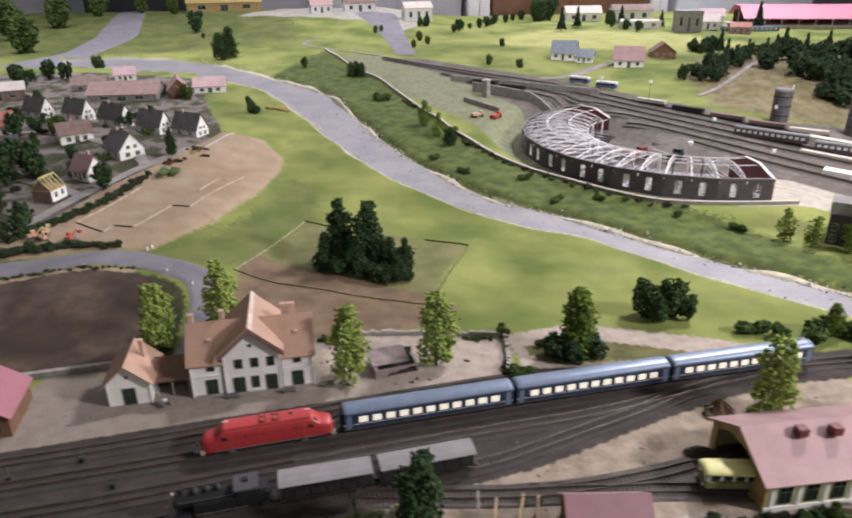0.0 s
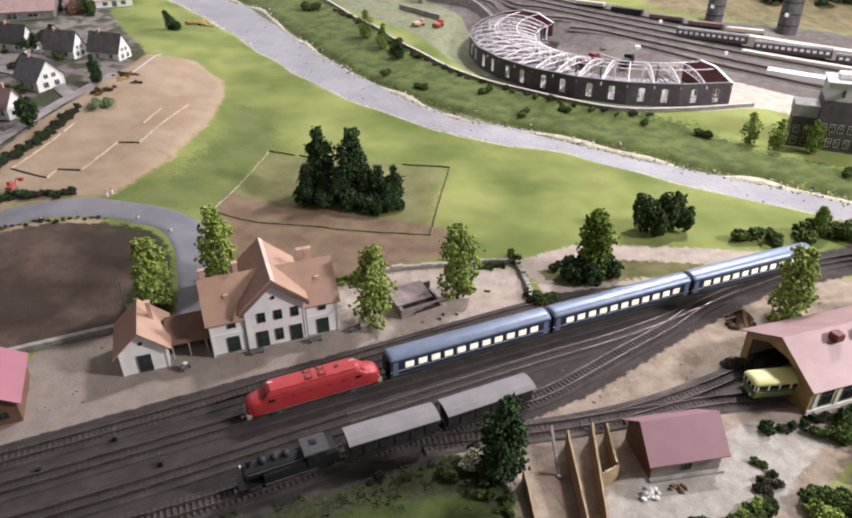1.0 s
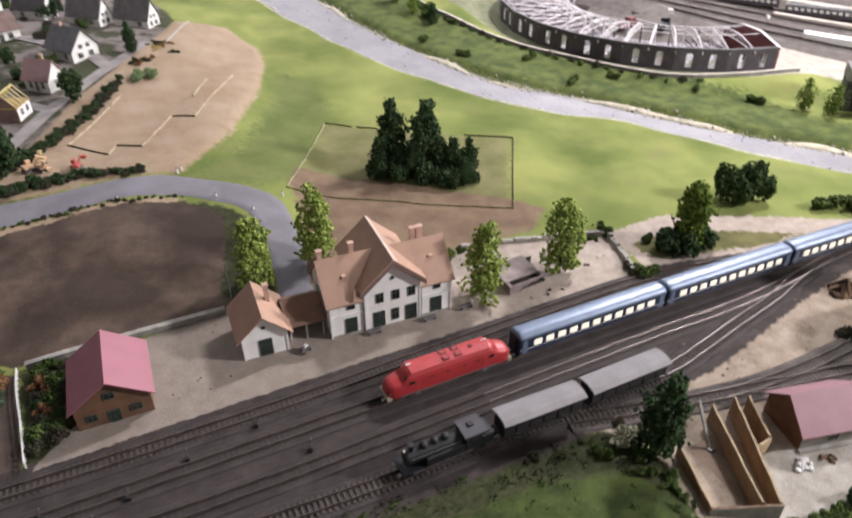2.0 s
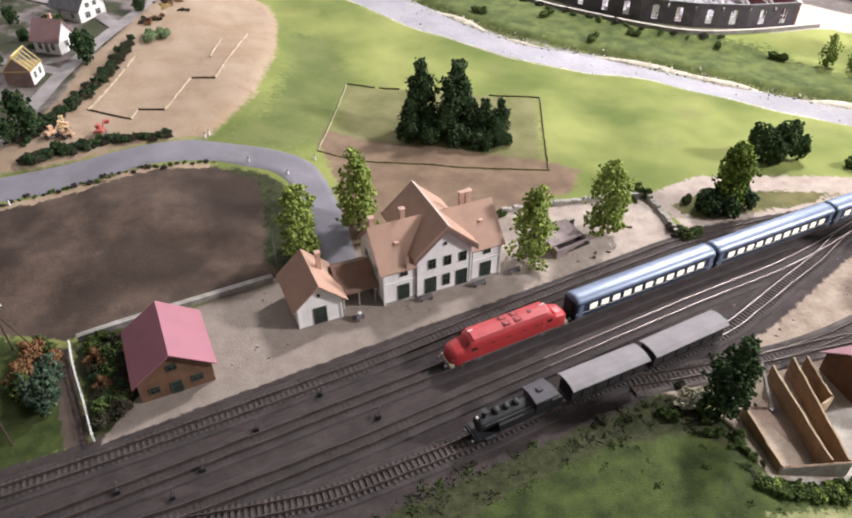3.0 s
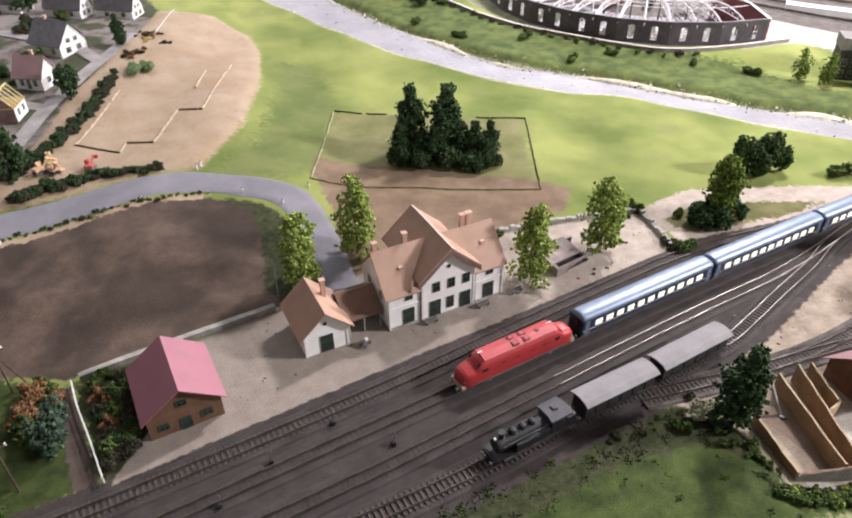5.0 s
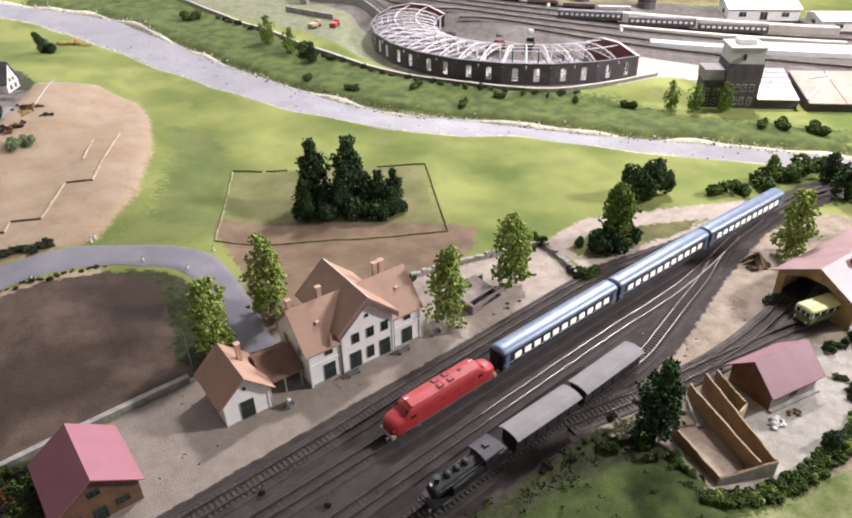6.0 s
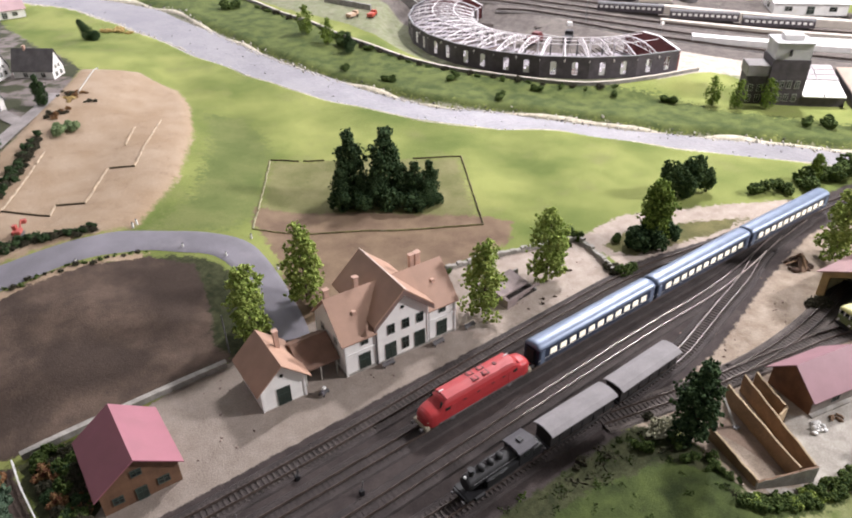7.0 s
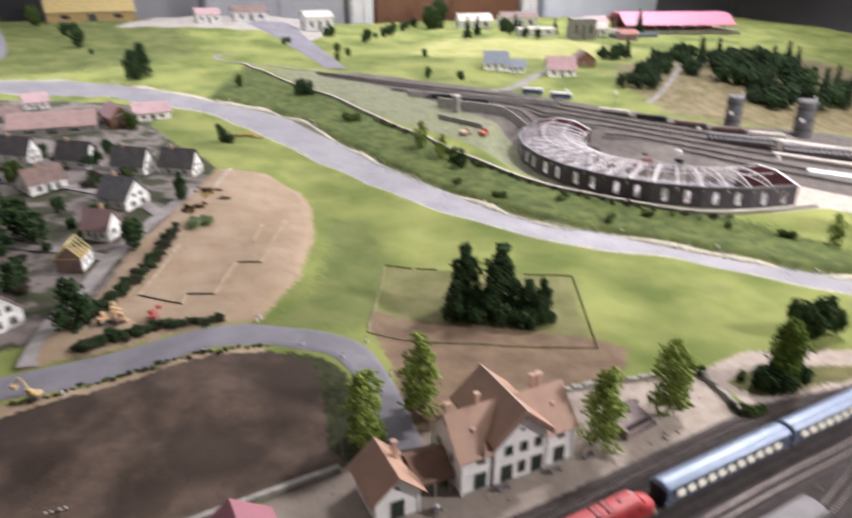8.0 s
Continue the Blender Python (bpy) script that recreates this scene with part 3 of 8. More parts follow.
def spline(pts, step):
    """Evenly spaced points on a smooth curve through pts."""
    P = [Vector((*p, 0)) if len(p) == 2 else Vector(p) for p in pts]
    P = [P[0] * 2 - P[1], *P, P[-1] * 2 - P[-2]]
    dense = []
    for i in range(1, len(P) - 2):
        for k in range(24):
            s = k / 24
            dense.append(0.5 * (2 * P[i] + (P[i + 1] - P[i - 1]) * s + (2 * P[i - 1] - 5 * P[i] + 4 * P[i + 1] - P[i + 2]) * s * s + (3 * P[i] - P[i - 1] - 3 * P[i + 1] + P[i + 2]) * s ** 3))
    dense.append(P[-2])
    out, left = [dense[0]], step
    for a, b in zip(dense, dense[1:]):
        d = (b - a).length
        while d >= left:
            a = a + (b - a) * (left / d)
            d -= left
            out.append(a.copy())
            left = step
        left -= d
    return out


def sweep(bm, line, section, follow=None, closed=True):
    """Sweep a (side, up) section along a line of points; follow lifts it on to the land."""
    rings = []
    for i, q in enumerate(line):
        d = line[min(i + 1, len(line) - 1)] - line[max(i - 1, 0)]
        d.z = 0
        d.normalize()
        side = Vector((-d.y, d.x, 0))
        z0 = follow(q.x, q.y) if follow else q.z
        rings.append([bm.verts.new((q.x + side.x * s, q.y + side.y * s, z0 + u)) for s, u in section])
    n = len(section)
    for a, b in zip(rings, rings[1:]):
        for j in range(n if closed else n - 1):
            bm.faces.new((a[j], a[(j + 1) % n], b[(j + 1) % n], b[j]))
    if closed and n > 2:
        bm.faces.new(rings[0][::-1])
        bm.faces.new(rings[-1])
    return bm


make_ground()


# river: a painted sheet in its channel, with stones along the banks
def make_river():
    a, b = spline(RIVER_N, 0.02), spline(RIVER_S, 0.02)
    bm = bmesh.new()
    n = 220
    prev = None
    for i in range(n + 1):
        p, q = a[int(i / n * (len(a) - 1))], b[int(i / n * (len(b) - 1))]
        row = []
        for k in range(7):
            s = -0.06 + 1.12 * k / 6
            v = q.lerp(p, s)
            row.append(bm.verts.new((v.x, v.y, float(slope_of(np.array(v.y))) - 0.021)))
        if prev:
            for k in range(6):
                bm.faces.new((prev[k], prev[k + 1], row[k + 1], row[k]))
        prev = row
    tagged(part("river", bm, WATER, None, soft=True), "grey painted model river with a glossy surface", "river", kind="structure")
    rng = random.Random(5)

    def pebble(x, y, r):
        z = max(hz(x, y), float(slope_of(np.array(y))) - 0.021)
        m = Matrix.Translation((x, y, z + r * 0.15)) @ pose(0, 0, 0, rng.uniform(0, 90), rng.uniform(0, 90), rng.uniform(0, 360)) @ Matrix.Diagonal((r * rng.uniform(0.8, 1.7), r, r * 0.6, 1))
        bmesh.ops.create_icosphere(bm, subdivisions=1, radius=1, matrix=m)

    bm = bmesh.new()
    # shingle lies in drifts: thick on the outer bends, thinner between
    for line, most in ((a, 6), (b, 9)):
        for q in line:
            if not (-0.4 < q.y < 3.3):
                continue
            drift = 0.6 + 0.9 * noise.noise((q.x * 4.5 + most, q.y * 4.5, 0))
            for k in range(int(most * max(0, drift) + rng.random())):
                pebble(q.x + rng.gauss(0, 0.007), q.y + rng.gauss(0, 0.007), rng.uniform(0.0016, 0.0046))
    tagged(part("bank_stones", bm, BANKSTONE), "pale scattered stones along both banks of the river", "stones", kind="stuff")
    bm = bmesh.new()
    # dark stones: a few in the stream, more along the north bank
    for k in range(60):
        i = rng.randrange(len(b) // 4, len(b))
        p, q = a[min(len(a) - 1, int(i / len(b) * len(a)))], b[i]
        v = q.lerp(p, rng.uniform(0.08, 0.92))
        pebble(v.x, v.y, rng.uniform(0.001, 0.003))
    for k in range(170):
        q = a[rng.randrange(len(a) // 3, len(a))]
        pebble(q.x + 0.004 + rng.gauss(0, 0.007), q.y + 0.004 + rng.gauss(0, 0.007), rng.uniform(0.0014, 0.0042))
    tagged(part("river_stones", bm, DARKSTONE), "dark stones in the stream and along its bank", "stones", kind="stuff")
    for line, out, least, most in ((b, -1, 0.013, 0.034), (a, 1, 0.003, 0.014)):
        bm, prev = bmesh.new(), None
        for q in line:
            if not (-0.2 < q.y < 3.2):
                continue
            w = least + most * max(0, 0.3 + noise.noise((q.x * 6, q.y * 6, 3 + out))) + 0.3 * least * noise.noise((q.x * 60, q.y * 60, 1))
            row = [bm.verts.new((q.x + 0.72 * o * out, q.y + 0.69 * o * out, hz(q.x + 0.72 * o * out, q.y + 0.69 * o * out) + u)) for o, u in ((-0.006, -0.003), (-0.004, 0.0035), (w, 0.003), (w + 0.004, -0.004))]
            if prev:
                for k in range(3):
                    bm.faces.new((prev[k], prev[k + 1], row[k + 1], row[k]))
            prev = row
        bmesh.ops.recalc_face_normals(bm, faces=bm.faces)
        tagged(part("shingle_strip", bm, SHINGLE, soft=True), "uneven cream shingle strip along the river's edge", "shingle", kind="structure")


make_river()


def road(name, left, right, label):
    a, b = spline(left, 0.015), spline(right, 0.015)
    bm = bmesh.new()
    n, prev = 180, None
    for i in range(n + 1):
        p, q = a[int(i / n * (len(a) - 1))], b[int(i / n * (len(b) - 1))]
        row = []
        for k in range(11):
            v = p.lerp(q, k / 10)
            row.append(bm.verts.new((v.x, v.y, hz(v.x, v.y) + (0.0032 if 0 < k < 10 else 0.0005))))
        if prev:
            for k in range(10):
                bm.faces.new((prev[k], prev[k + 1], row[k + 1], row[k]))
        prev = row
    return tagged(part(name, bm, ASPHALT, None, soft=True), label, "road", kind="structure")


road("road", [(-1.137, 0.703), (-0.854, 0.635), (-0.618, 0.597), (-0.477, 0.592), (-0.346, 0.606), (-0.223, 0.597), (-0.167, 0.582), (-0.101, 0.544), (-0.044, 0.499), (0.005, 0.452), (0.02, 0.399), (0.02, 0.294), (0.008, 0.18), (-0.004, 0.125)],
     [(-1.136, 0.606), (-0.853, 0.539), (-0.618, 0.511), (-0.552, 0.502), (-0.43, 0.506), (-0.289, 0.52), (-0.214, 0.511), (-0.167, 0.497), (-0.12, 0.46), (-0.068, 0.416), (-0.047, 0.351), (-0.046, 0.282), (-0.052, 0.179), (-0.066, 0.125)], "violet-grey curved country road with pale edges")
road("road", [(0.84, 3.25), (0.86, 3.6), (0.84, 4.3), (0.75, 5.0)], [(0.98, 3.25), (1.0, 3.6), (1.05, 4.3), (1.1, 5.0)], "violet-grey side road climbing to the far houses")
road("road", [(-1.45, 3.25), (-1.22, 3.62), (-1.14, 4.0), (-1.13, 4.5), (-1.2, 5.5)], [(-1.2, 3.2), (-0.98, 3.62), (-0.88, 4.0), (-0.86, 4.4), (-0.98, 5.4)], "grey road climbing the hillside beyond the river")

# ---- railway tracks ----
TRACK_A = [(-1.0, -0.15), (-0.6, -0.136), (-0.4, -0.131), (-0.18, -0.12), (0.0, -0.107), (0.16, -0.09), (0.42, -0.068), (0.575, -0.060), (0.75, -0.075), (0.9, -0.1), (1.05, -0.117)]
TRACK_B = [(-1.0, -0.215), (-0.62, -0.202), (-0.35, -0.187), (0.0, -0.166), (0.3, -0.148), (0.6, -0.133), (0.9, -0.122), (1.12, -0.12), (1.3, -0.137), (1.55, -0.19), (1.85, -0.32)]
TRACK_C = [(-0.75, -0.228), (-0.55, -0.236), (-0.36, -0.248), (-0.145, -0.241), (0.02, -0.229), (0.31, -0.206), (0.49, -0.193), (0.65, -0.185), (0.78, -0.168), (0.92, -0.142), (1.06, -0.124)]
TRACK_D = [(-0.6, -0.235), (-0.45, -0.245), (-0.37, -0.262), (-0.297, -0.279), (-0.234, -0.291), (-0.167, -0.299), (-0.015, -0.297), (0.13, -0.288), (0.3, -0.28), (0.46, -0.267), (0.541, -0.248), (0.637, -0.221), (0.745, -0.192), (0.844, -0.158), (0.95, -0.133)]
TRACK_E = [(0.26, -0.297), (0.36, -0.318), (0.47, -0.338), (0.56, -0.35), (0.634, -0.362), (0.70, -0.371), (0.82, -0.398), (0.95, -0.43)]
TRACK_F = [(0.48, -0.339), (0.56, -0.346), (0.65, -0.345), (0.76, -0.335), (0.9, -0.31)]
YARD_LINES = [
    [(0.75, 3.12), (1.1, 2.72), (1.5, 2.32), (1.8, 1.86), (2.05, 1.5), (2.3, 1.2), (2.9, 0.55)],
    [(0.75, 3.06), (1.08, 2.66), (1.46, 2.24), (1.75, 1.8), (2.0, 1.44), (2.25, 1.13), (2.85, 0.45)],
    [(1.0, 2.62), (1.40, 2.2), (1.70, 1.74), (1.95, 1.37), (2.2, 1.05), (2.8, 0.34)],
    [(1.1, 2.42), (1.36, 2.12), (1.65, 1.68), (1.9, 1.3), (2.14, 0.97), (2.7, 0.26)],
    [(1.60, 1.62), (1.86, 1.2), (2.06, 0.88), (2.55, 0.2)],
    [(1.72, 1.3), (1.85, 1.05), (2.0, 0.8), (2.4, 0.15)],
]
GAUGE = 0.0165


def railway(pts, label, sleepers=True, rail=None, tie_top=0.0034, bed=None, tie_mat=None, bright_from=None):
    line = spline(pts, 0.012)
    ob = thing("railway_track", pose(0, 0, 0), label, "railway track", "railway tracks", kind="structure")
    part("ballast_bed", sweep(bmesh.new(), line, [(-0.028, -0.004), (-0.021, 0.0024), (0.021, 0.0024), (0.028, -0.004)], hz), bed or BALLAST, ob)
    stretches = [(line, rail or RAIL)]
    if bright_from is not None:
        cut = min(range(len(line)), key=lambda k: abs(line[k].x - bright_from))
        stretches = [(line[:cut + 1], RAIL), (line[cut:], rail)]
    for s in (-1, 1):
        c = s * GAUGE / 2
        for stretch, steel in stretches:
            part("rail", sweep(bmesh.new(), stretch, [(c - 0.0004, 0.0020), (c - 0.0004, 0.0068), (c + 0.0004, 0.0068), (c + 0.0004, 0.0020)], hz), steel, ob, "worn steel rail")
    if sleepers:
        verts, faces = [], []
        ties = spline(pts, 0.0078)
        for i, q in enumerate(ties):
            d = ties[min(i + 1, len(ties) - 1)] - ties[max(i - 1, 0)]
            d.normalize()
            side, z = Vector((-d.y, d.x, 0)), hz(q.x, q.y)
            k = len(verts)
            for u in (0.0012, tie_top):
                for a, b in ((-1, -1), (1, -1), (1, 1), (-1, 1)):
                    v = q + side * (a * 0.0148) + d * (b * 0.0015)
                    verts.append((v.x, v.y, z + u))
            faces += [(k, k + 1, k + 5, k + 4), (k + 1, k + 2, k + 6, k + 5), (k + 2, k + 3, k + 7, k + 6), (k + 3, k, k + 4, k + 7), (k + 4, k + 5, k + 6, k + 7)]
        me = bpy.data.meshes.new("sleepers")
        me.from_pydata(verts, [], faces)
        me.materials.append(tie_mat or SLEEPER)
        tie = new("sleepers", me)
        tie.parent = ob
        tagged(tie, kind="stuff")
    return ob


# right-hand stretches of C and D take the paler steel painted for glints
for line, steel, top, cut, tie in ((TRACK_A, RAIL, 0.0032, None, GREYTIE), (TRACK_B, RAIL, 0.0027, None, None), (TRACK_C, SHINYRAIL, 0.0028, 0.17, None), (TRACK_D, DULLRAIL, 0.0038, 0.44, GREYTIE)):
    railway(line, "station track with dark sleepers on brown ballast", rail=steel, tie_top=top, bright_from=cut, tie_mat=tie)
for line in (TRACK_E, TRACK_F):
    railway(line, "siding track that leads to the goods shed", bed=SIDINGBED, tie_mat=GREYTIE)
for line in YARD_LINES:
    railway(line, "depot yard track on grey gravel", bed=YARDBED, tie_mat=YARDTIE)


def on_track(pts, x, lift=0.0074):
    """Pose on a track where it passes x, heading along it."""
    line = spline(pts, 0.004)
    i = min(range(1, len(line) - 1), key=lambda k: abs(line[k].x - x))
    d = line[i + 1] - line[i - 1]
    return pose(line[i].x, line[i].y, hz(line[i].x, line[i].y) + lift, 0, 0, math.degrees(math.atan2(d.y, d.x)))


# ---- rolling stock: x along the length, z = 0 on the rail ----
def bogie(parent, x, wheelbase=0.032, axles=2):
    b = part("bogie", cube(x - wheelbase * 0.75, x + wheelbase * 0.75, -0.0125, 0.0125, 0.003, 0.0095, 0.0008), BLACK, parent, "black bogie")
    for k in range(axles):
        wx = x - wheelbase / 2 + k * wheelbase / (axles - 1)
        bm = bmesh.new()
        for s in (-1, 1):
            rod(bm, (wx, s * 0.0072, 0.0055), (wx, s * 0.0095, 0.0055), 0.0055, seg=14)
        rod(bm, (wx, -0.0072, 0.0055), (wx, 0.0072, 0.0055), 0.001)
        part("wheelset", bm, GUN, b)


def body_shell(L, W, prof, taper=()):
    """A car body: a (y, z) profile along x, with the end rings shrunk by taper rows (distance, width, height)."""
    bm = bmesh.new()
    stations = [(-L / 2 + d, w, h) for d, w, h in taper] + [(L / 2 - d, w, h) for d, w, h in reversed(taper)] if taper else [(-L / 2, 1, 1), (L / 2, 1, 1)]
    z0 = min(z for _, z in prof)
    rings = [[bm.verts.new((x, y * W * w, z0 + (z - z0) * h)) for y, z in prof] for x, w, h in stations]
    n = len(prof)
    for a, b in zip(rings, rings[1:]):
        for j in range(n):
            bm.faces.new((a[j], a[(j + 1) % n], b[(j + 1) % n], b[j]))
    bm.faces.new(rings[0][::-1])
    bm.faces.new(rings[-1])
    return bm


def diesel_loco(m):
    ob = thing("diesel_locomotive", m, "glossy red diesel locomotive with rounded noses and lit headlamps", "locomotive")
    L = 0.206
    prof = [(-0.5, 0.009), (-0.51, 0.022), (-0.5, 0.034), (-0.465, 0.0395), (-0.40, 0.043), (-0.28, 0.0455), (-0.14, 0.0468), (0, 0.0472), (0.14, 0.0468), (0.28, 0.0455), (0.40, 0.043), (0.465, 0.0395), (0.5, 0.034), (0.51, 0.022), (0.5, 0.009)]
    nose = [(0.001, 0.50, 0.36), (0.0025, 0.66, 0.47), (0.0055, 0.80, 0.56), (0.010, 0.90, 0.625), (0.016, 0.96, 0.665), (0.0225, 0.985, 0.70), (0.0255, 0.99, 0.76), (0.031, 0.995, 0.90), (0.0345, 1, 0.965), (0.040, 1, 1)]
    part("body", body_shell(L, 0.034, prof, nose), RED, ob)
    part("roof_panel", body_shell(0.130, 0.0262, [(-0.5, 0.0448), (-0.5, 0.0458), (-0.25, 0.0474), (0, 0.0481), (0.25, 0.0474), (0.5, 0.0458), (0.5, 0.0448)]), REDTOP, ob, "paler red roof panel")
    for e in (-1, 1):
        part("end_beam", cube(e * 0.1 - 0.004, e * 0.1 + 0.004, -0.0155, 0.0155, 0.0055, 0.0125, 0.001), BEAMTAN, ob, "pale buffer beam")
        for y in (-0.010, 0.010):
            part("buffer", rod(rod(bmesh.new(), (e * 0.103, y, 0.010), (e * 0.109, y, 0.010), 0.0012), (e * 0.109, y, 0.010), (e * 0.1105, y, 0.010), 0.003, seg=12), GUN, ob)
            lamp = part("headlamp", rod(bmesh.new(), (e * 0.0945, y * 1.1, 0.0195), (e * 0.0985, y * 1.1, 0.0190), 0.0024, seg=12), HEADLAMP, ob, "lit headlamp")
            part("bezel", rod(bmesh.new(), (e * 0.0935, y * 1.1, 0.0196), (e * 0.0975, y * 1.1, 0.0191), 0.0030, seg=12), RED, lamp)
        for y in (-1, 1):
            bm = cube(-0.0005, 0.0005, -0.0062, 0.0062, -0.0046, 0.0046)
            bm.transform(pose(e * 0.0745, y * 0.0072, 0.0382, 0, e * -37, 0))
            part("windscreen", bm, DARKGLASS, ob)
            part("wiper", rod(bmesh.new(), (e * 0.0778, y * 0.0065, 0.0345), (e * 0.0748, y * 0.0095, 0.0390), 0.0003, seg=5), BLACK, ob)
            part("cab_window", cube(e * 0.0655 - 0.0042, e * 0.0655 + 0.0042, y * 0.0171 - 0.0005, y * 0.0171 + 0.0005, 0.0285, 0.0335), DARKGLASS, ob)
            part("cab_door", cube(e * 0.0555 - 0.0034, e * 0.0555 + 0.0034, y * 0.0172 - 0.0003, y * 0.0172 + 0.0003, 0.0125, 0.0335), REDTOP, ob)
            part("step", cube(e * 0.0555 - 0.0034, e * 0.0555 + 0.0034, y * 0.0165 - 0.001, y * 0.0165 + 0.001, 0.0050, 0.0065), GUN, ob)
        part("warning_horn", rod(bmesh.new(), (e * 0.058, 0.004, 0.0478), (e * 0.066, 0.004, 0.0482), 0.0009, 0.0014, seg=8), SILVER, ob)
        bogie(ob, e * 0.062, 0.042, 3)
    for y in (-1, 1):
        part("skirt_stripe", cube(-0.082, 0.082, y * 0.0172 - 0.0004, y * 0.0172 + 0.0004, 0.0095, 0.0113), GUN, ob, "thin grey stripe")
        for x in (-0.034, -0.008, 0.02, 0.042):
            part("side_grille", cube(x - 0.0028, x + 0.0028, y * 0.0172 - 0.0003, y * 0.0172 + 0.0003, 0.0295, 0.0325), MAROON, ob)
    for x in (-0.007, 0.013):
        for y in (-0.0062, 0.0062):
            fan = part("fan_housing", cube(x - 0.0058, x + 0.0058, y - 0.0045, y + 0.0045, 0.0468, 0.0487, 0.0005), MAROON, ob, "dark red fan housing")
            part("fan_grille", rod(bmesh.new(), (x, y, 0.0487), (x, y, 0.0491), 0.0033, seg=14), REDTOP, fan, "pale round fan grille")
    part("exhaust", cube(0.034, 0.040, -0.003, 0.003, 0.0474, 0.0492, 0.0005), MAROON, ob)
    part("fuel_tank", cube(-0.026, 0.026, -0.013, 0.013, 0.003, 0.009, 0.001), BLACK, ob)
    return ob


def coach(m):
    ob = thing("passenger_coach", m, "blue passenger coach with lit cream windows", "railway coach", "coaches behind the red locomotive")
    L, W = 0.286, 0.033
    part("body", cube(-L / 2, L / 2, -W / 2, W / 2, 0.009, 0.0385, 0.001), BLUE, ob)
    part("roof", body_shell(L, W * 1.01, [(-0.5, 0.0375), (-0.485, 0.0405), (-0.42, 0.0435), (-0.28, 0.0462), (0, 0.0475), (0.28, 0.0462), (0.42, 0.0435), (0.485, 0.0405), (0.5, 0.0375)], [(0.0, 0.94, 0.86), (0.004, 1, 0.97), (0.008, 1, 1)]), BLUETOP, ob, "curved blue roof, paler for its sheen", soft=True)
    for y in (-1, 1):
        part("waist_line", cube(-L / 2, L / 2, y * W / 2 - 0.0003, y * W / 2 + 0.0003, 0.0185, 0.0192), WHITE, ob)
        part("sill_line", cube(-L / 2, L / 2, y * W / 2 - 0.0003, y * W / 2 + 0.0003, 0.0095, 0.0105), GUN, ob)
        n = 11
        for k in range(n):
            x = (k - (n - 1) / 2) * 0.0222
            w = part("window", cube(x - 0.0078, x + 0.0078, y * W / 2 - 0.0006, y * W / 2 + 0.0006, 0.0215, 0.0335, 0.0004), FRAME, ob)
            part("pane", cube(x - 0.0069, x + 0.0069, y * W / 2 - 0.0009, y * W / 2 + 0.0009, 0.0225, 0.0326), LITPANE, w)
        for e in (-1, 1):
            part("door", cube(e * 0.134 - 0.0042, e * 0.134 + 0.0042, y * W / 2 - 0.0005, y * W / 2 + 0.0005, 0.0115, 0.036), BLUETOP, ob)
    for e in (-1, 1):
        part("gangway", cube(e * (L / 2 + 0.0015) - 0.0025, e * (L / 2 + 0.0015) + 0.0025, -0.009, 0.009, 0.011, 0.037, 0.001), BLACK, ob, "black bellows")
        part("buffer_beam", cube(e * L / 2 - 0.002, e * L / 2 + 0.002, -0.014, 0.014, 0.0065, 0.0105), BLACK, ob)
        bogie(ob, e * 0.098)
    part("underframe", cube(-0.05, 0.05, -0.012, 0.012, 0.004, 0.009, 0.001), BLACK, ob)
    return ob


def covered_wagon(m, L, label):
    ob = thing("covered_wagon", m, label, "railway wagon", "wagons behind the steam engine")
    W = 0.032
    part("body", cube(-L / 2 + 0.003, L / 2 - 0.003, -W / 2 + 0.002, W / 2 - 0.002, 0.0095, 0.033), WAGONSIDE, ob)
    part("roof", body_shell(L, W * 1.19, [(-0.5, 0.0332), (-0.49, 0.0346), (-0.3, 0.0380), (0, 0.0396), (0.3, 0.0380), (0.49, 0.0346), (0.5, 0.0332), (0.3, 0.0362), (0, 0.0378), (-0.3, 0.0362)]), WAGONTOP, ob, "grey curved roof")
    for y in (-1, 1):
        for k in range(5):
            x = (k - 2) * (L - 0.02) / 5
            part("post", cube(x - 0.0009, x + 0.0009, y * (W / 2 - 0.0018) - 0.0006, y * (W / 2 - 0.0018) + 0.0006, 0.0095, 0.033), BLACK, ob)
        for k in range(4):
            x = (k - 1.5) * (L - 0.02) / 5
            part("window", cube(x - 0.006, x + 0.006, y * (W / 2 - 0.0019) - 0.0003, y * (W / 2 - 0.0019) + 0.0003, 0.0215, 0.03), BLACK, ob)
        part("footboard", cube(-L / 2 + 0.01, L / 2 - 0.01, y * W / 2 - 0.002, y * W / 2 + 0.0005, 0.0085, 0.0095), WAGONSIDE, ob)
    for e in (-1, 1):
        part("buffer_beam", cube(e * L / 2 - 0.002, e * L / 2 + 0.002, -0.014, 0.014, 0.0075, 0.0105), BLACK, ob)
        bm = bmesh.new()
        for s in (-1, 1):
            rod(bm, (e * L * 0.29, s * 0.0072, 0.0055), (e * L * 0.29, s * 0.0095, 0.0055), 0.0055, seg=14)
        rod(bm, (e * L * 0.29, -0.0072, 0.0055), (e * L * 0.29, 0.0072, 0.0055), 0.001)
        part("wheelset", bm, GUN, ob)
    return ob


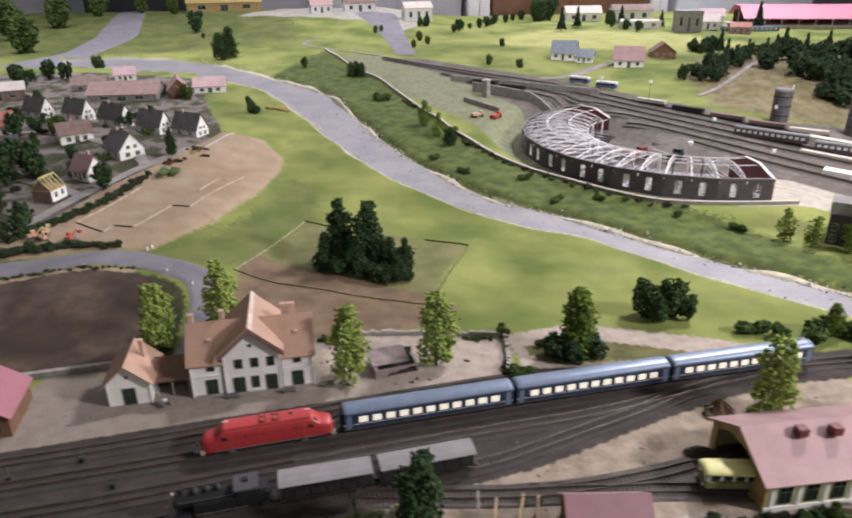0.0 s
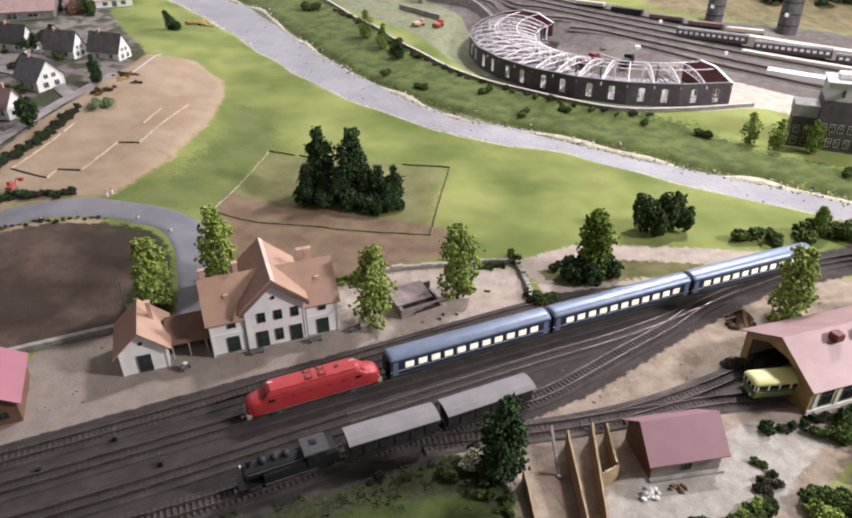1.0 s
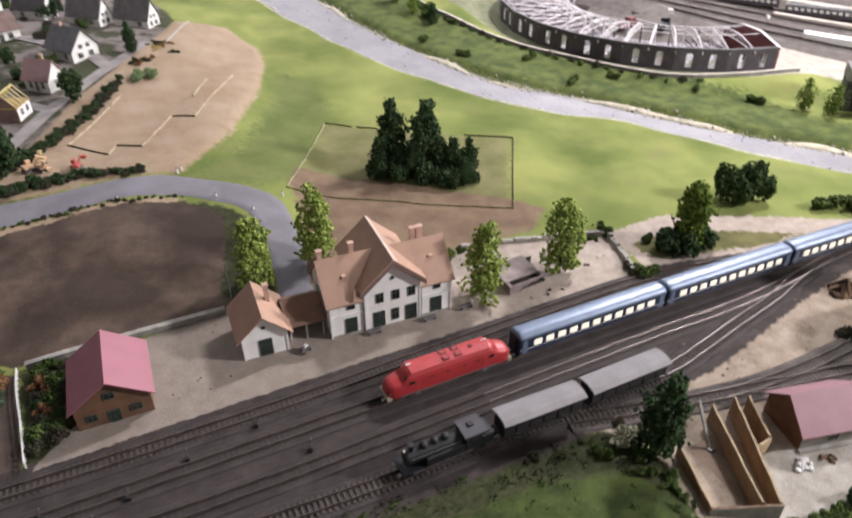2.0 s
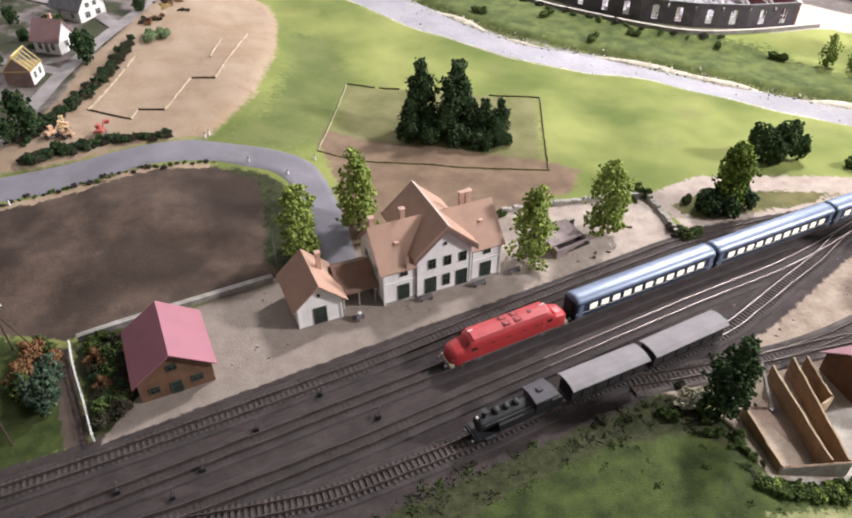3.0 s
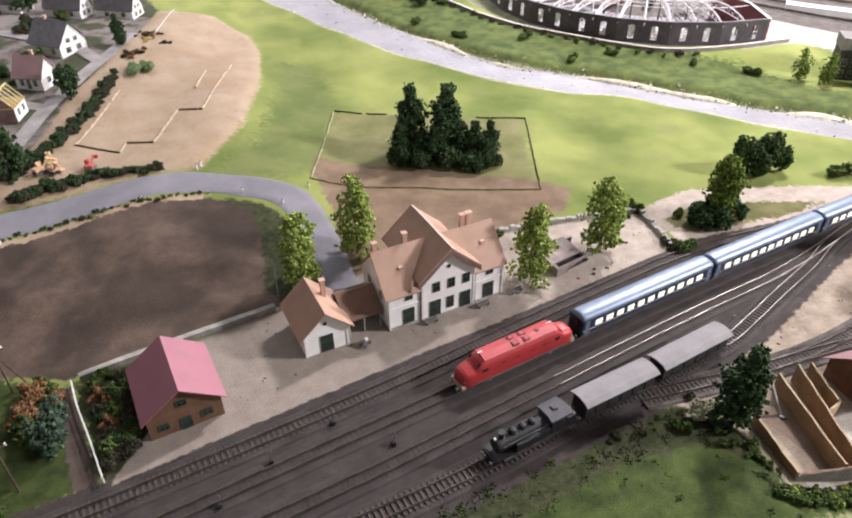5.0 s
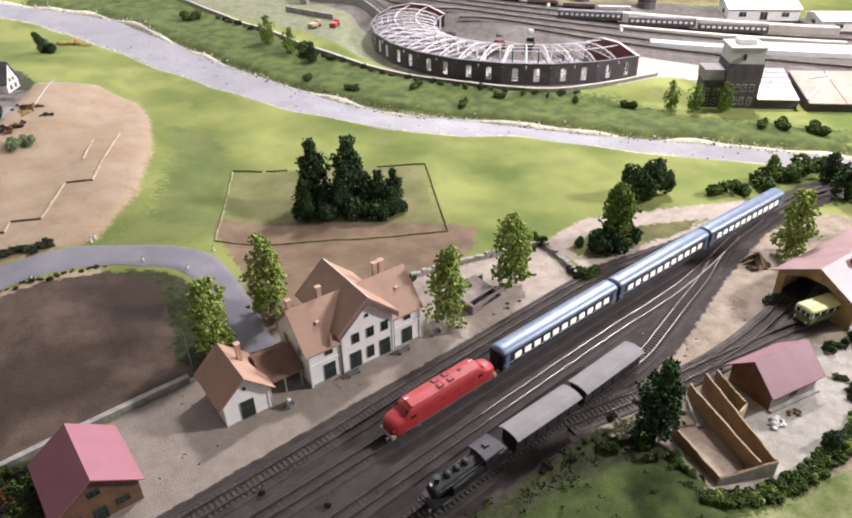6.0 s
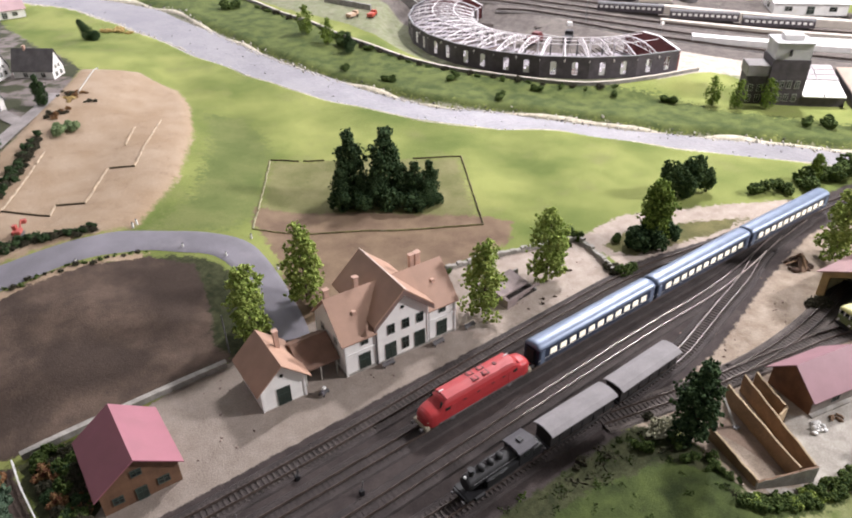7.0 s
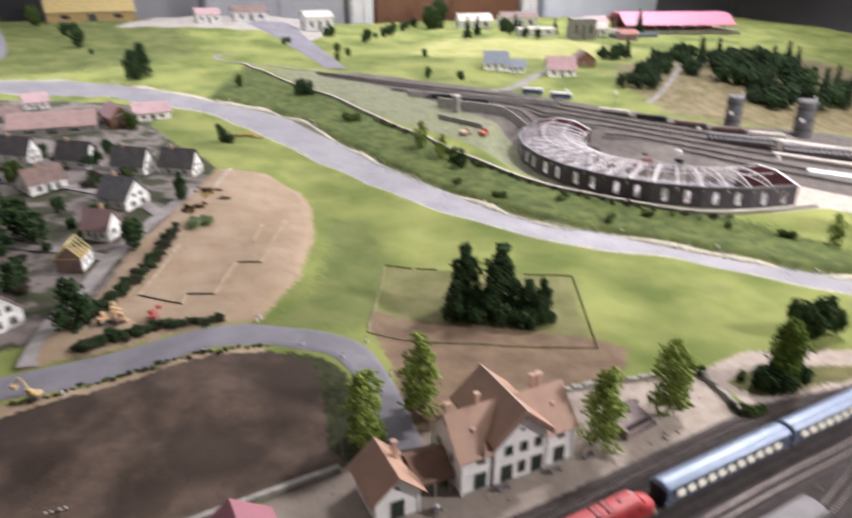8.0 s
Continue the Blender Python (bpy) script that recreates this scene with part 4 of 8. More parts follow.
def steam_loco(m):
    """Tank engine, chimney towards -x."""
    ob = thing("steam_locomotive", m, "dusty black steam tank engine with domes on its boiler", "locomotive")
    part("running_plate", cube(-0.066, 0.066, -0.0155, 0.0155, 0.0125, 0.0145, 0.0005), BLACK, ob)
    boiler = part("boiler", rod(bmesh.new(), (-0.058, 0, 0.0275), (0.022, 0, 0.0275), 0.0105, seg=24), STEAMTOP, ob)
    part("smokebox_door", rod(bmesh.new(), (-0.061, 0, 0.0275), (-0.058, 0, 0.0275), 0.0095, 0.0105, seg=20), BLACK, boiler)
    for k in range(4):
        x = -0.045 + k * 0.018
        part("boiler_band", rod(bmesh.new(), (x - 0.0005, 0, 0.0275), (x + 0.0005, 0, 0.0275), 0.0108, seg=24), BLACK, boiler)
    part("chimney", rod(rod(bmesh.new(), (-0.051, 0, 0.036), (-0.051, 0, 0.0475), 0.0032, 0.0040, seg=14), (-0.051, 0, 0.0475), (-0.051, 0, 0.0487), 0.0046, seg=14), BLACK, ob)
    for x, r, h in ((-0.034, 0.0055, 0.0445), (-0.018, 0.0052, 0.0435), (-0.003, 0.0052, 0.0440)):
        bm = rod(bmesh.new(), (x, 0, 0.036), (x, 0, h - r * 0.5), r, seg=16)
        bmesh.ops.create_uvsphere(bm, u_segments=16, v_segments=8, radius=r, matrix=Matrix.Translation((x, 0, h - r * 0.5)) @ Matrix.Diagonal((1, 1, 0.6, 1)))
        part("dome", bm, STEAMTOP, ob, soft=True)
    for y in (-1, 1):
        part("side_tank", cube(-0.036, 0.020, y * 0.0115 - 0.004, y * 0.0115 + 0.004, 0.0145, 0.0275, 0.0008), STEAMTOP, ob)
        part("cylinder", rod(bmesh.new(), (-0.056, y * 0.0135, 0.0095), (-0.040, y * 0.0135, 0.0095), 0.0042, seg=14), BLACK, ob)
        part("coupling_rod", cube(-0.035, 0.035, y * 0.0112 - 0.0005, y * 0.0112 + 0.0005, 0.0058, 0.0074), GUN, ob)
        part("cab_window", cube(0.029, 0.039, y * 0.0153 - 0.0005, y * 0.0153 + 0.0005, 0.028, 0.035), DARKGLASS, ob)
        part("handrail", rod(bmesh.new(), (-0.055, y * 0.0108, 0.0315), (0.02, y * 0.0108, 0.0315), 0.0004, seg=6), GUN, ob)
    part("cab", cube(0.021, 0.047, -0.0152, 0.0152, 0.0145, 0.0395, 0.0008), STEAMTOP, ob)
    part("cab_roof", body_shell(0.034, 0.034, [(-0.5, 0.0385), (-0.48, 0.0405), (-0.25, 0.043), (0, 0.044), (0.25, 0.043), (0.48, 0.0405), (0.5, 0.0385)]), CABROOF, ob, "grey cab roof").location.x = 0.035
    part("roof_vent", cube(0.030, 0.038, -0.004, 0.004, 0.0435, 0.046, 0.0005), BLACK, ob)
    part("bunker", cube(0.047, 0.064, -0.0145, 0.0145, 0.0145, 0.029, 0.0008), STEAMTOP, ob)
    part("coal", cube(0.049, 0.062, -0.012, 0.012, 0.0285, 0.0315, 0.002), BLACK, ob, "heap of black coal")
    for x, r in ((-0.048, 0.0042), (-0.03, 0.0068), (-0.008, 0.0068), (0.014, 0.0068), (0.05, 0.0042)):
        bm = bmesh.new()
        for s in (-1, 1):
            rod(bm, (x, s * 0.0075, r), (x, s * 0.0098, r), r, seg=18)
        part("wheelset", bm, BLACK, ob)
    for e in (-1, 1):
        part("buffer_beam", cube(e * 0.067 - 0.0015, e * 0.067 + 0.0015, -0.0145, 0.0145, 0.008, 0.0135), BLACK, ob)
        for y in (-0.010, 0.010):
            part("buffer", rod(rod(bmesh.new(), (e * 0.068, y, 0.0108), (e * 0.0725, y, 0.0108), 0.0011), (e * 0.0725, y, 0.0108), (e * 0.0738, y, 0.0108), 0.0028, seg=12), GUN, ob)
    part("lamp", rod(bmesh.new(), (-0.0625, 0, 0.041), (-0.060, 0, 0.041), 0.002, seg=10), WHITE, ob)
    return ob


TRAIN_FRONT = 0.03
diesel_loco(on_track(TRACK_B, TRAIN_FRONT + 0.106))
first = coach(on_track(TRACK_B, TRAIN_FRONT + 0.218 + 0.146))
for k in (1, 2):
    copy_thing(first, on_track(TRACK_B, TRAIN_FRONT + 0.218 + 0.146 + k * 0.2915))
steam_loco(on_track(TRACK_D, 0.072))
covered_wagon(on_track(TRACK_D, 0.216), 0.132, "dark covered wagon with a plain grey roof")
covered_wagon(on_track(TRACK_D, 0.366), 0.143, "dark covered wagon with a grey roof at the train's end")


def railcar(m):
    ob = thing("railcar", m, "pale yellow and green railcar, half inside the goods shed", "railcar")
    RAILYELLOW = mat("pale_lemon_paint", (0.66, 0.63, 0.27), 0.5, 0.15, 40, 300, 0.0001)
    part("body", cube(-0.04, 0.04, -0.0165, 0.0165, 0.008, 0.024, 0.003), mat("dark_olive", (0.16, 0.19, 0.08), 0.5, 0.2, 40, 300, 0.0001), ob, "olive green lower body")
    part("cabin", cube(-0.0385, 0.04, -0.0158, 0.0158, 0.0235, 0.0345, 0.0015), DARKGLASS, ob)
    part("roof", body_shell(0.083, 0.0345, [(-0.5, 0.0335), (-0.49, 0.036), (-0.44, 0.038), (-0.3, 0.040), (0, 0.0412), (0.3, 0.040), (0.44, 0.038), (0.49, 0.036), (0.5, 0.0335)], [(0.0, 0.82, 0.3), (0.0015, 0.9, 0.6), (0.004, 0.96, 0.85), (0.009, 1, 1)]), RAILYELLOW, ob, "pale lemon rounded roof", soft=True)
    for k in range(5):
        for y in (-1, 1):
            x = -0.034 + k * 0.017
            part("pillar", cube(x - 0.0012, x + 0.0012, y * 0.0158 - 0.0007, y * 0.0158 + 0.0007, 0.0235, 0.0345), WHITE, ob)
    for y in (-0.0145, -0.005, 0.005, 0.0145):
        part("pillar", cube(-0.0392, -0.0378, y - 0.0011, y + 0.0011, 0.0235, 0.0345), WHITE, ob)
    for y in (-0.011, 0.011):
        part("headlamp", rod(bmesh.new(), (-0.0415, y, 0.014), (-0.04, y, 0.014), 0.002, seg=10), WHITE, ob)
    part("underframe", cube(-0.036, 0.036, -0.012, 0.012, 0.003, 0.008), BLACK, ob)
    part("buffer_beam", cube(-0.0425, -0.040, -0.014, 0.014, 0.006, 0.0095), BLACK, ob)


railcar(on_track(TRACK_E, 0.785))

# ---- buildings ----
def window(parent, u, v, w, h, place, frame_mat=None, pane_mat=None, name="window"):
    """A framed window or door on a wall: place maps (along, out, up) to the building's own space."""
    def slab(a0, a1, o0, o1, z0, z1):
        bm = cube(a0, a1, o0, o1, z0, z1)
        bm.transform(place)
        return bm
    pane = part(name, slab(u - w / 2, u + w / 2, -0.0012, 0.0006, v, v + h), pane_mat or DARKGLASS, parent)
    bar = 0.0011
    bm = bmesh.new()
    for a0, a1, z0, z1 in ((u - w / 2 - bar, u - w / 2, v - bar, v + h + bar), (u + w / 2, u + w / 2 + bar, v - bar, v + h + bar), (u - w / 2, u + w / 2, v + h, v + h + bar), (u - w / 2, u + w / 2, v - bar, v), (u - bar * 0.4, u + bar * 0.4, v, v + h), (u - w / 2, u + w / 2, v + h * 0.62, v + h * 0.62 + bar * 0.7)):
        box(bm, a0, a1, -0.001, 0.0013, z0, z1)
    bm.transform(place)
    part("frame", bm, frame_mat or FRAME, pane)
    return pane


def side(face, x0, x1, y0, y1):
    """Placement of a wall's face: front -y, back +y, left -x, right +x; along runs from the face's own left."""
    if face == "front":
        return Matrix.Translation((x0, y0, 0)) @ Matrix.Diagonal((1, -1, 1, 1))
    if face == "back":
        return Matrix.Translation((x0, y1, 0))
    if face == "left":
        return Matrix.Translation((x0, y0, 0)) @ Matrix(((0, -1, 0, 0), (1, 0, 0, 0), (0, 0, 1, 0), (0, 0, 0, 1)))
    return Matrix.Translation((x1, y0, 0)) @ Matrix(((0, 1, 0, 0), (1, 0, 0, 0), (0, 0, 1, 0), (0, 0, 0, 1)))


def gable_body(bm, x0, x1, y0, y1, eave, ridge, along):
    if along == "x":
        c = (y0 + y1) / 2
        extrude_profile(bm, [(y0, -0.004), (y1, -0.004), (y1, eave), (c, ridge), (y0, eave)], "x", x0, x1)
    else:
        c = (x0 + x1) / 2
        extrude_profile(bm, [(x0, -0.004), (x1, -0.004), (x1, eave), (c, ridge), (x0, eave)], "y", y0, y1)
    return bm


def gable_roof(bm, x0, x1, y0, y1, eave, ridge, along, over=0.008, thick=0.0018):
    a0, a1, lo, hi = (y0, y1, x0, x1) if along == "x" else (x0, x1, y0, y1)
    c, half = (a0 + a1) / 2, (a1 - a0) / 2
    k = (ridge - eave) / half
    e = half + over
    up = 0.0008
    pts = [(c - e, ridge - k * e + up), (c, ridge + up), (c + e, ridge - k * e + up), (c + e, ridge - k * e + up + thick), (c, ridge + up + thick * 1.3), (c - e, ridge - k * e + up + thick)]
    return extrude_profile(bm, pts, along, lo - over, hi + over)


def house(m, label, w, d, eave, ridge, along, walls, roof, openings=(), chimneys=(), category="house", name="house", group="", over=0.006, gable_mat=None):
    """A small gabled building with its own walls, roof, windows, doors and chimneys; origin at its front left corner."""
    ob = thing(name, m, label, category, group)
    part("wall", gable_body(bmesh.new(), 0, w, 0, d, eave, ridge, along), walls, ob)
    part("roof", gable_roof(bmesh.new(), 0, w, 0, d, eave, ridge, along, over), roof, ob)
    for face, u, v, ww, hh, kind in openings:
        place = side(face, 0, w, 0, d)
        window(ob, u, v, ww, hh, place, DARKFRAME if name == "shed" else None, DARKDOOR if kind == "door" else DARKGLASS, kind)
    for x, y, top in chimneys:
        part("chimney", box(cube(x - 0.004, x + 0.004, y - 0.003, y + 0.003, eave, top), x - 0.005, x + 0.005, y - 0.004, y + 0.004, top, top + 0.0015), BRICKC, ob)
    return ob


def station():
    ob = thing("station_building", pose(0, 0, 0), "white two-storey station with brown gabled roofs and dark doors", "station")
    W, D, E, R = 0.21, 0.105, 0.066, 0.122
    B0, B1, BY = 0.057, 0.154, -0.002
    k = (R - 0.003 - E) / (D / 2)
    part("wall", gable_body(bmesh.new(), 0, W, 0, D, E, R - 0.003, "x"), PLASTER, ob)
    # main roof in three lengths: the middle one stops behind the bay's front
    for lo, hi, y0 in ((-0.006, B0, -0.004), (B0, B1, 0.004), (B1, W + 0.006, -0.004)):
        y1, c, up = D + 0.006, D / 2, 0.0008
        rim = [(y0, E + k * y0 + up), (c, R - 0.003 + up), (y1, E + k * (D - y1) + up), (y1, E + k * (D - y1) + up + 0.0018), (c, R - 0.0004 + up), (y0, E + k * y0 + up + 0.0018)]
        part("roof", extrude_profile(bmesh.new(), rim, "x", lo, hi), BROWNROOF, ob)
    mid = (B0 + B1) / 2
    part("bay_wall", gable_body(bmesh.new(), B0, B1, BY, 0.126, 0.080, 0.124, "y"), PLASTER, ob)
    half, top, low = (B1 - B0) / 2 + 0.008, 0.1345, 0.084
    rim = [(mid - half, low - 0.003), (mid, top - 0.003), (mid + half, low - 0.003), (mid + half, low), (mid, top), (mid - half, low)]
    part("bay_roof", extrude_profile(bmesh.new(), rim, "y", -0.010, 0.135), BROWNROOF, ob, "brown cross-gable roof")
    # pale strip below the ridge: light on the right slope, put into colour
    part("ridge_flashing", extrude_profile(bmesh.new(), [(mid + 0.0002, top + 0.0004), (mid + 0.007, top - 0.0058), (mid + 0.007, top - 0.0050), (mid + 0.0002, top + 0.0012)], "y", -0.0105, 0.1355), mat("pale_lit_ridge", (0.60, 0.49, 0.42), 0.7, 0.25, 40, 400, 0.0002), ob, "pale strip for the light on the right slope")
    verge = [(mid - half, low - 0.012), (mid, top - 0.012), (mid + half, low - 0.012), (mid + half, low - 0.003), (mid, top - 0.003), (mid - half, low - 0.003)]
    part("bargeboard", extrude_profile(bmesh.new(), verge, "y", -0.010, -0.008), GREYROOF, ob, "dark brown bargeboard")
    front, bay = side("front", 0, W, 0, D), side("front", 0, W, BY, D)
    for u in (0.034, 0.183):
        window(ob, u, 0.003, 0.018, 0.030, front, DARKFRAME, DARKDOOR, "door")
        window(ob, u + 0.001, 0.0525, 0.011, 0.0095, front, DARKFRAME)
    for u, w in ((0.081, 0.018), (0.137, 0.018)):
        window(ob, u, 0.003, w, 0.030, bay, DARKFRAME, DARKDOOR, "door")
    window(ob, 0.109, 0.0115, 0.011, 0.021, bay, DARKFRAME)
    for u in (0.083, 0.1105, 0.138):
        window(ob, u, 0.053, 0.011, 0.0165, bay, DARKFRAME)
    part("attic_light", rod(bmesh.new(), (mid, BY - 0.0012, 0.096), (mid, BY + 0.0005, 0.096), 0.0035, seg=16), DARKGLASS, ob)
    left, right = side("left", 0, W, 0, D), side("right", 0, W, 0, D)
    for place in (left, right):
        for u in (0.03, 0.075):
            window(ob, u, 0.012, 0.012, 0.022, place)
            window(ob, u, 0.048, 0.010, 0.013, place)
    for x0, x1, y in ((-0.001, B0, -0.0012), (B1, W + 0.001, -0.0012)):
        part("string_course", cube(x0, x1, y, y + 0.0012, 0.0405, 0.0425), WHITE, ob, "white moulding")
    for x in (-0.0006, 0.2082):
        part("corner_pilaster", cube(x, x + 0.003, -0.0016, 0.0002, 0.0, E), WHITE, ob)
    for x in (B0 - 0.0004, B1 - 0.0026):
        part("corner_pilaster", cube(x, x + 0.003, BY - 0.0012, BY + 0.0002, 0.0, 0.08), WHITE, ob)
    part("plinth", box(cube(-0.001, W + 0.001, -0.0015, D, -0.002, 0.004), B0 - 0.001, B1 + 0.001, BY - 0.0015, 0.0, -0.002, 0.003), PALESTONE, ob)
    for x, y, z in ((0.004, 0.058, 0.134), (0.057, 0.06, 0.136), (0.165, 0.064, 0.137), (0.176, 0.064, 0.137), (0.181, 0.07, 0.134)):
        part("chimney", box(cube(x - 0.004, x + 0.004, y - 0.0035, y + 0.0035, 0.095, z), x - 0.005, x + 0.005, y - 0.0045, y + 0.0045, z, z + 0.0018), BRICKC, ob, "pale brick chimney")
    for x, y, z in ((0.034, 0.028, 0.0975), (0.184, 0.03, 0.099)):
        part("roof_hatch", cube(x - 0.004, x + 0.004, y - 0.004, y + 0.004, z - 0.006, z + 0.002, 0.0006), BRICKC, ob)
    for x in (B0 - 0.0016, B1 + 0.0016):
        part("downpipe", rod(bmesh.new(), (x, -0.0022, 0.0), (x, -0.0022, E), 0.0008), GUN, ob)


station()


def waiting_house():
    ob = thing("waiting_house", pose(-0.140, 0.002, 0), "small white waiting house with a brown roof and lean-to link", "building")
    W, D, E, R = 0.07, 0.085, 0.046, 0.080
    part("wall", gable_body(bmesh.new(), 0, W, 0, D, E, R - 0.002, "y"), PLASTER, ob)
    part("roof", gable_roof(bmesh.new(), 0, W, 0, D, E, R - 0.002, "y", 0.009), BROWNROOF, ob)
    front, left = side("front", 0, W, 0, D), side("left", 0, W, 0, D)
    window(ob, 0.035, 0.002, 0.019, 0.030, front, DARKFRAME, DARKDOOR, "door")
    part("attic_light", rod(bmesh.new(), (0.035, -0.0012, 0.056), (0.035, 0.0005, 0.056), 0.003, seg=14), DARKGLASS, ob)
    window(ob, 0.04, 0.014, 0.012, 0.018, left)
    for x in (-0.0006, W - 0.0024):
        part("corner_pilaster", cube(x, x + 0.003, -0.0014, 0.0002, 0.0, E), WHITE, ob)
    part("chimney", box(cube(0.050, 0.057, 0.052, 0.059, 0.05, 0.094), 0.049, 0.058, 0.051, 0.060, 0.094, 0.096), BRICKC, ob)
    # lean-to roof between the two buildings
    bm = bmesh.new()
    # brown darkened here: the station's shade on the link roof is in the colour
    extrude_profile(bm, [(0.012, 0.030), (0.055, 0.056), (0.090, 0.034), (0.090, 0.0365), (0.055, 0.0585), (0.012, 0.0325)], "x", 0.072, 0.137)
    part("link_roof", bm, mat("dark_brown_felt", (0.20, 0.115, 0.08), 0.7, 0.2, 35, 600, 0.0002), ob, "darker brown link roof")
    part("link_wall", cube(0.071, 0.138, 0.055, 0.058, -0.002, 0.054), WOODBROWN, ob, "dark board wall")
    for x in (0.078, 0.104, 0.131):
        part("post", cube(x - 0.001, x + 0.001, 0.014, 0.016, -0.001, 0.032), PALESTONE, ob)


waiting_house()


GREYBOARD = mat("weathered_grey_board", (0.30, 0.265, 0.235), 0.75, 0.25, 45, 450, 0.0003)


def pink_shed(m, label, w, d, eave, ridge, along, openings):
    return house(m, label, w, d, eave, ridge, along, WOODBROWN if along == "x" else mat("stained_plywood", (0.165, 0.088, 0.05), 0.65, 0.3, 45, 450, 0.0002), DUSTYPINK if along == "x" else PINKROOF, openings, category="shed", name="shed", over=0.007)


pink_shed(pose(-0.378, -0.055, 0, 0, 0, 2), "plywood shed with a bright pink gabled roof", 0.100, 0.108, 0.040, 0.075, "y",
          [("front", 0.020, 0.012, 0.012, 0.010, "window"), ("front", 0.078, 0.012, 0.014, 0.010, "window"), ("front", 0.049, 0.001, 0.013, 0.020, "door"), ("front", 0.049, 0.045, 0.012, 0.009, "window")])
board_shed = pink_shed(pose(0.520, -0.458, 0, 0, 0, -10), "brown board shed with a dusty pink roof", 0.100, 0.075, 0.034, 0.066, "x", [("front", 0.05, 0.010, 0.013, 0.010, "window"), ("right", 0.037, 0.002, 0.02, 0.024, "door")])
part("front_panel", cube(0.001, 0.099, -0.0005, 0.0, -0.002, 0.0335), GREYBOARD, board_shed, "pale grey front boarding")
part("step", cube(-0.002, 0.104, -0.008, -0.001, -0.004, 0.0035, 0.0006), PALESTONE, board_shed, "pale stone step")


def goods_shed():
    ob = thing("goods_shed", pose(0.808, -0.436, 0, 0, 0, -3), "yellow plastered goods shed with a faded pink roof and open door", "shed")
    W, D, E, R = 0.30, 0.142, 0.051, 0.091
    c = D / 2
    # gable end walls with a wide opening, as one outline each
    for lo, hi in ((0.0, 0.004), (W - 0.004, W)):
        rim = [(0, -0.004), (0.024, -0.004), (0.024, E - 0.006), (0.055, E + 0.010), (0.098, E + 0.010), (0.128, E - 0.006), (0.128, -0.004), (D, -0.004), (D, E), (c, R - 0.002), (0, E)]
        part("end_wall", extrude_profile(bmesh.new(), rim, "x", lo, hi), TAN, ob, "tan gable wall with a wide opening")
    plaster = mat("pale_cream_plaster", (0.70, 0.68, 0.42), 0.7, 0.15, 40, 500, 0.0002)
    part("front_wall", cube(0.004, W - 0.004, 0, 0.004, -0.004, E), plaster, ob)
    part("back_wall", cube(0.004, W - 0.004, D - 0.004, D, -0.004, E), plaster, ob)
    part("roof", gable_roof(bmesh.new(), 0, W, 0, D, E, R - 0.002, "x", 0.008), OLDPINK, ob)
    part("inner_floor", cube(0.004, W - 0.004, 0.004, D - 0.004, -0.004, 0.0015), STONE, ob)
    front = side("front", 0, W, 0, D)
    for k in range(7):
        u = 0.03 + k * 0.04
        window(ob, u, 0.012, 0.019, 0.030, front, DARKFRAME)
        part("pilaster", cube(u - 0.0225, u - 0.0175, -0.0016, 0.0, 0, E), WHITE, ob)
    part("plinth", cube(0, W, -0.0022, 0.0, -0.003, 0.007), WHITE, ob)
    for x, y in ((0.075, 0.052), (0.125, 0.048)):
        part("roof_vent", cube(x - 0.008, x + 0.008, y - 0.008, y + 0.008, 0.083, 0.096, 0.001), MAROON, ob, "small dark roof turret")
    part("sliding_door", cube(-0.003, -0.001, 0.022, 0.036, 0.002, E - 0.004), TAN, ob)


goods_shed()


def walls_along(name, pts, h, thick, material, label, category, cap=None, piece=0.03):
    """A low wall of separate stones along a line, with an optional coping."""
    ob = thing(name, pose(0, 0, 0), label, category)
    line = spline(pts, piece)
    rng = random.Random(len(pts))
    for a, b in zip(line, line[1:]):
        d = b - a
        bm = cube(0.0003, d.length - 0.0003, -thick / 2, thick / 2, -0.006, h * (rng.uniform(0.93, 1.05) if cap else rng.uniform(0.62, 1.15)), 0.0006)
        bm.transform(Matrix.Translation((a.x, a.y, hz((a.x + b.x) / 2, (a.y + b.y) / 2))) @ pose(0, 0, 0, 0, 0, math.degrees(math.atan2(d.y, d.x))))
        part("stone", bm, material, ob)
    if cap:
        part("coping", sweep(bmesh.new(), line, [(-thick * 0.8, h * 0.98), (-thick * 0.8, h * 1.12), (thick * 0.8, h * 1.12), (thick * 0.8, h * 0.98)], hz), cap, ob)
    return ob


walls_along("retaining_wall", WALL_LINE, 0.0105, 0.006, STONE, "long low retaining wall with a pale coping above the river bank", "wall", CONCRETE, 0.04)
walls_along("stone_wall", [(0.568, -0.03), (0.585, 0.03), (0.598, 0.095)], 0.0115, 0.009, PALESTONE, "low grey stone wall across the station yard", "wall", None, 0.011)
walls_along("stone_wall", [(0.598, 0.097), (0.54, 0.112), (0.47, 0.13), (0.40, 0.147), (0.30, 0.163)], 0.010, 0.009, PALESTONE, "low grey stone wall behind the station yard", "wall", None, 0.012)
walls_along("stone_wall", [(-0.15, 0.134), (-0.22, 0.130), (-0.30, 0.124), (-0.38, 0.118), (-0.468, 0.108)], 0.011, 0.006, STONE, "low wall with pale coping beside the ploughed field", "wall", PALESTONE, 0.018)


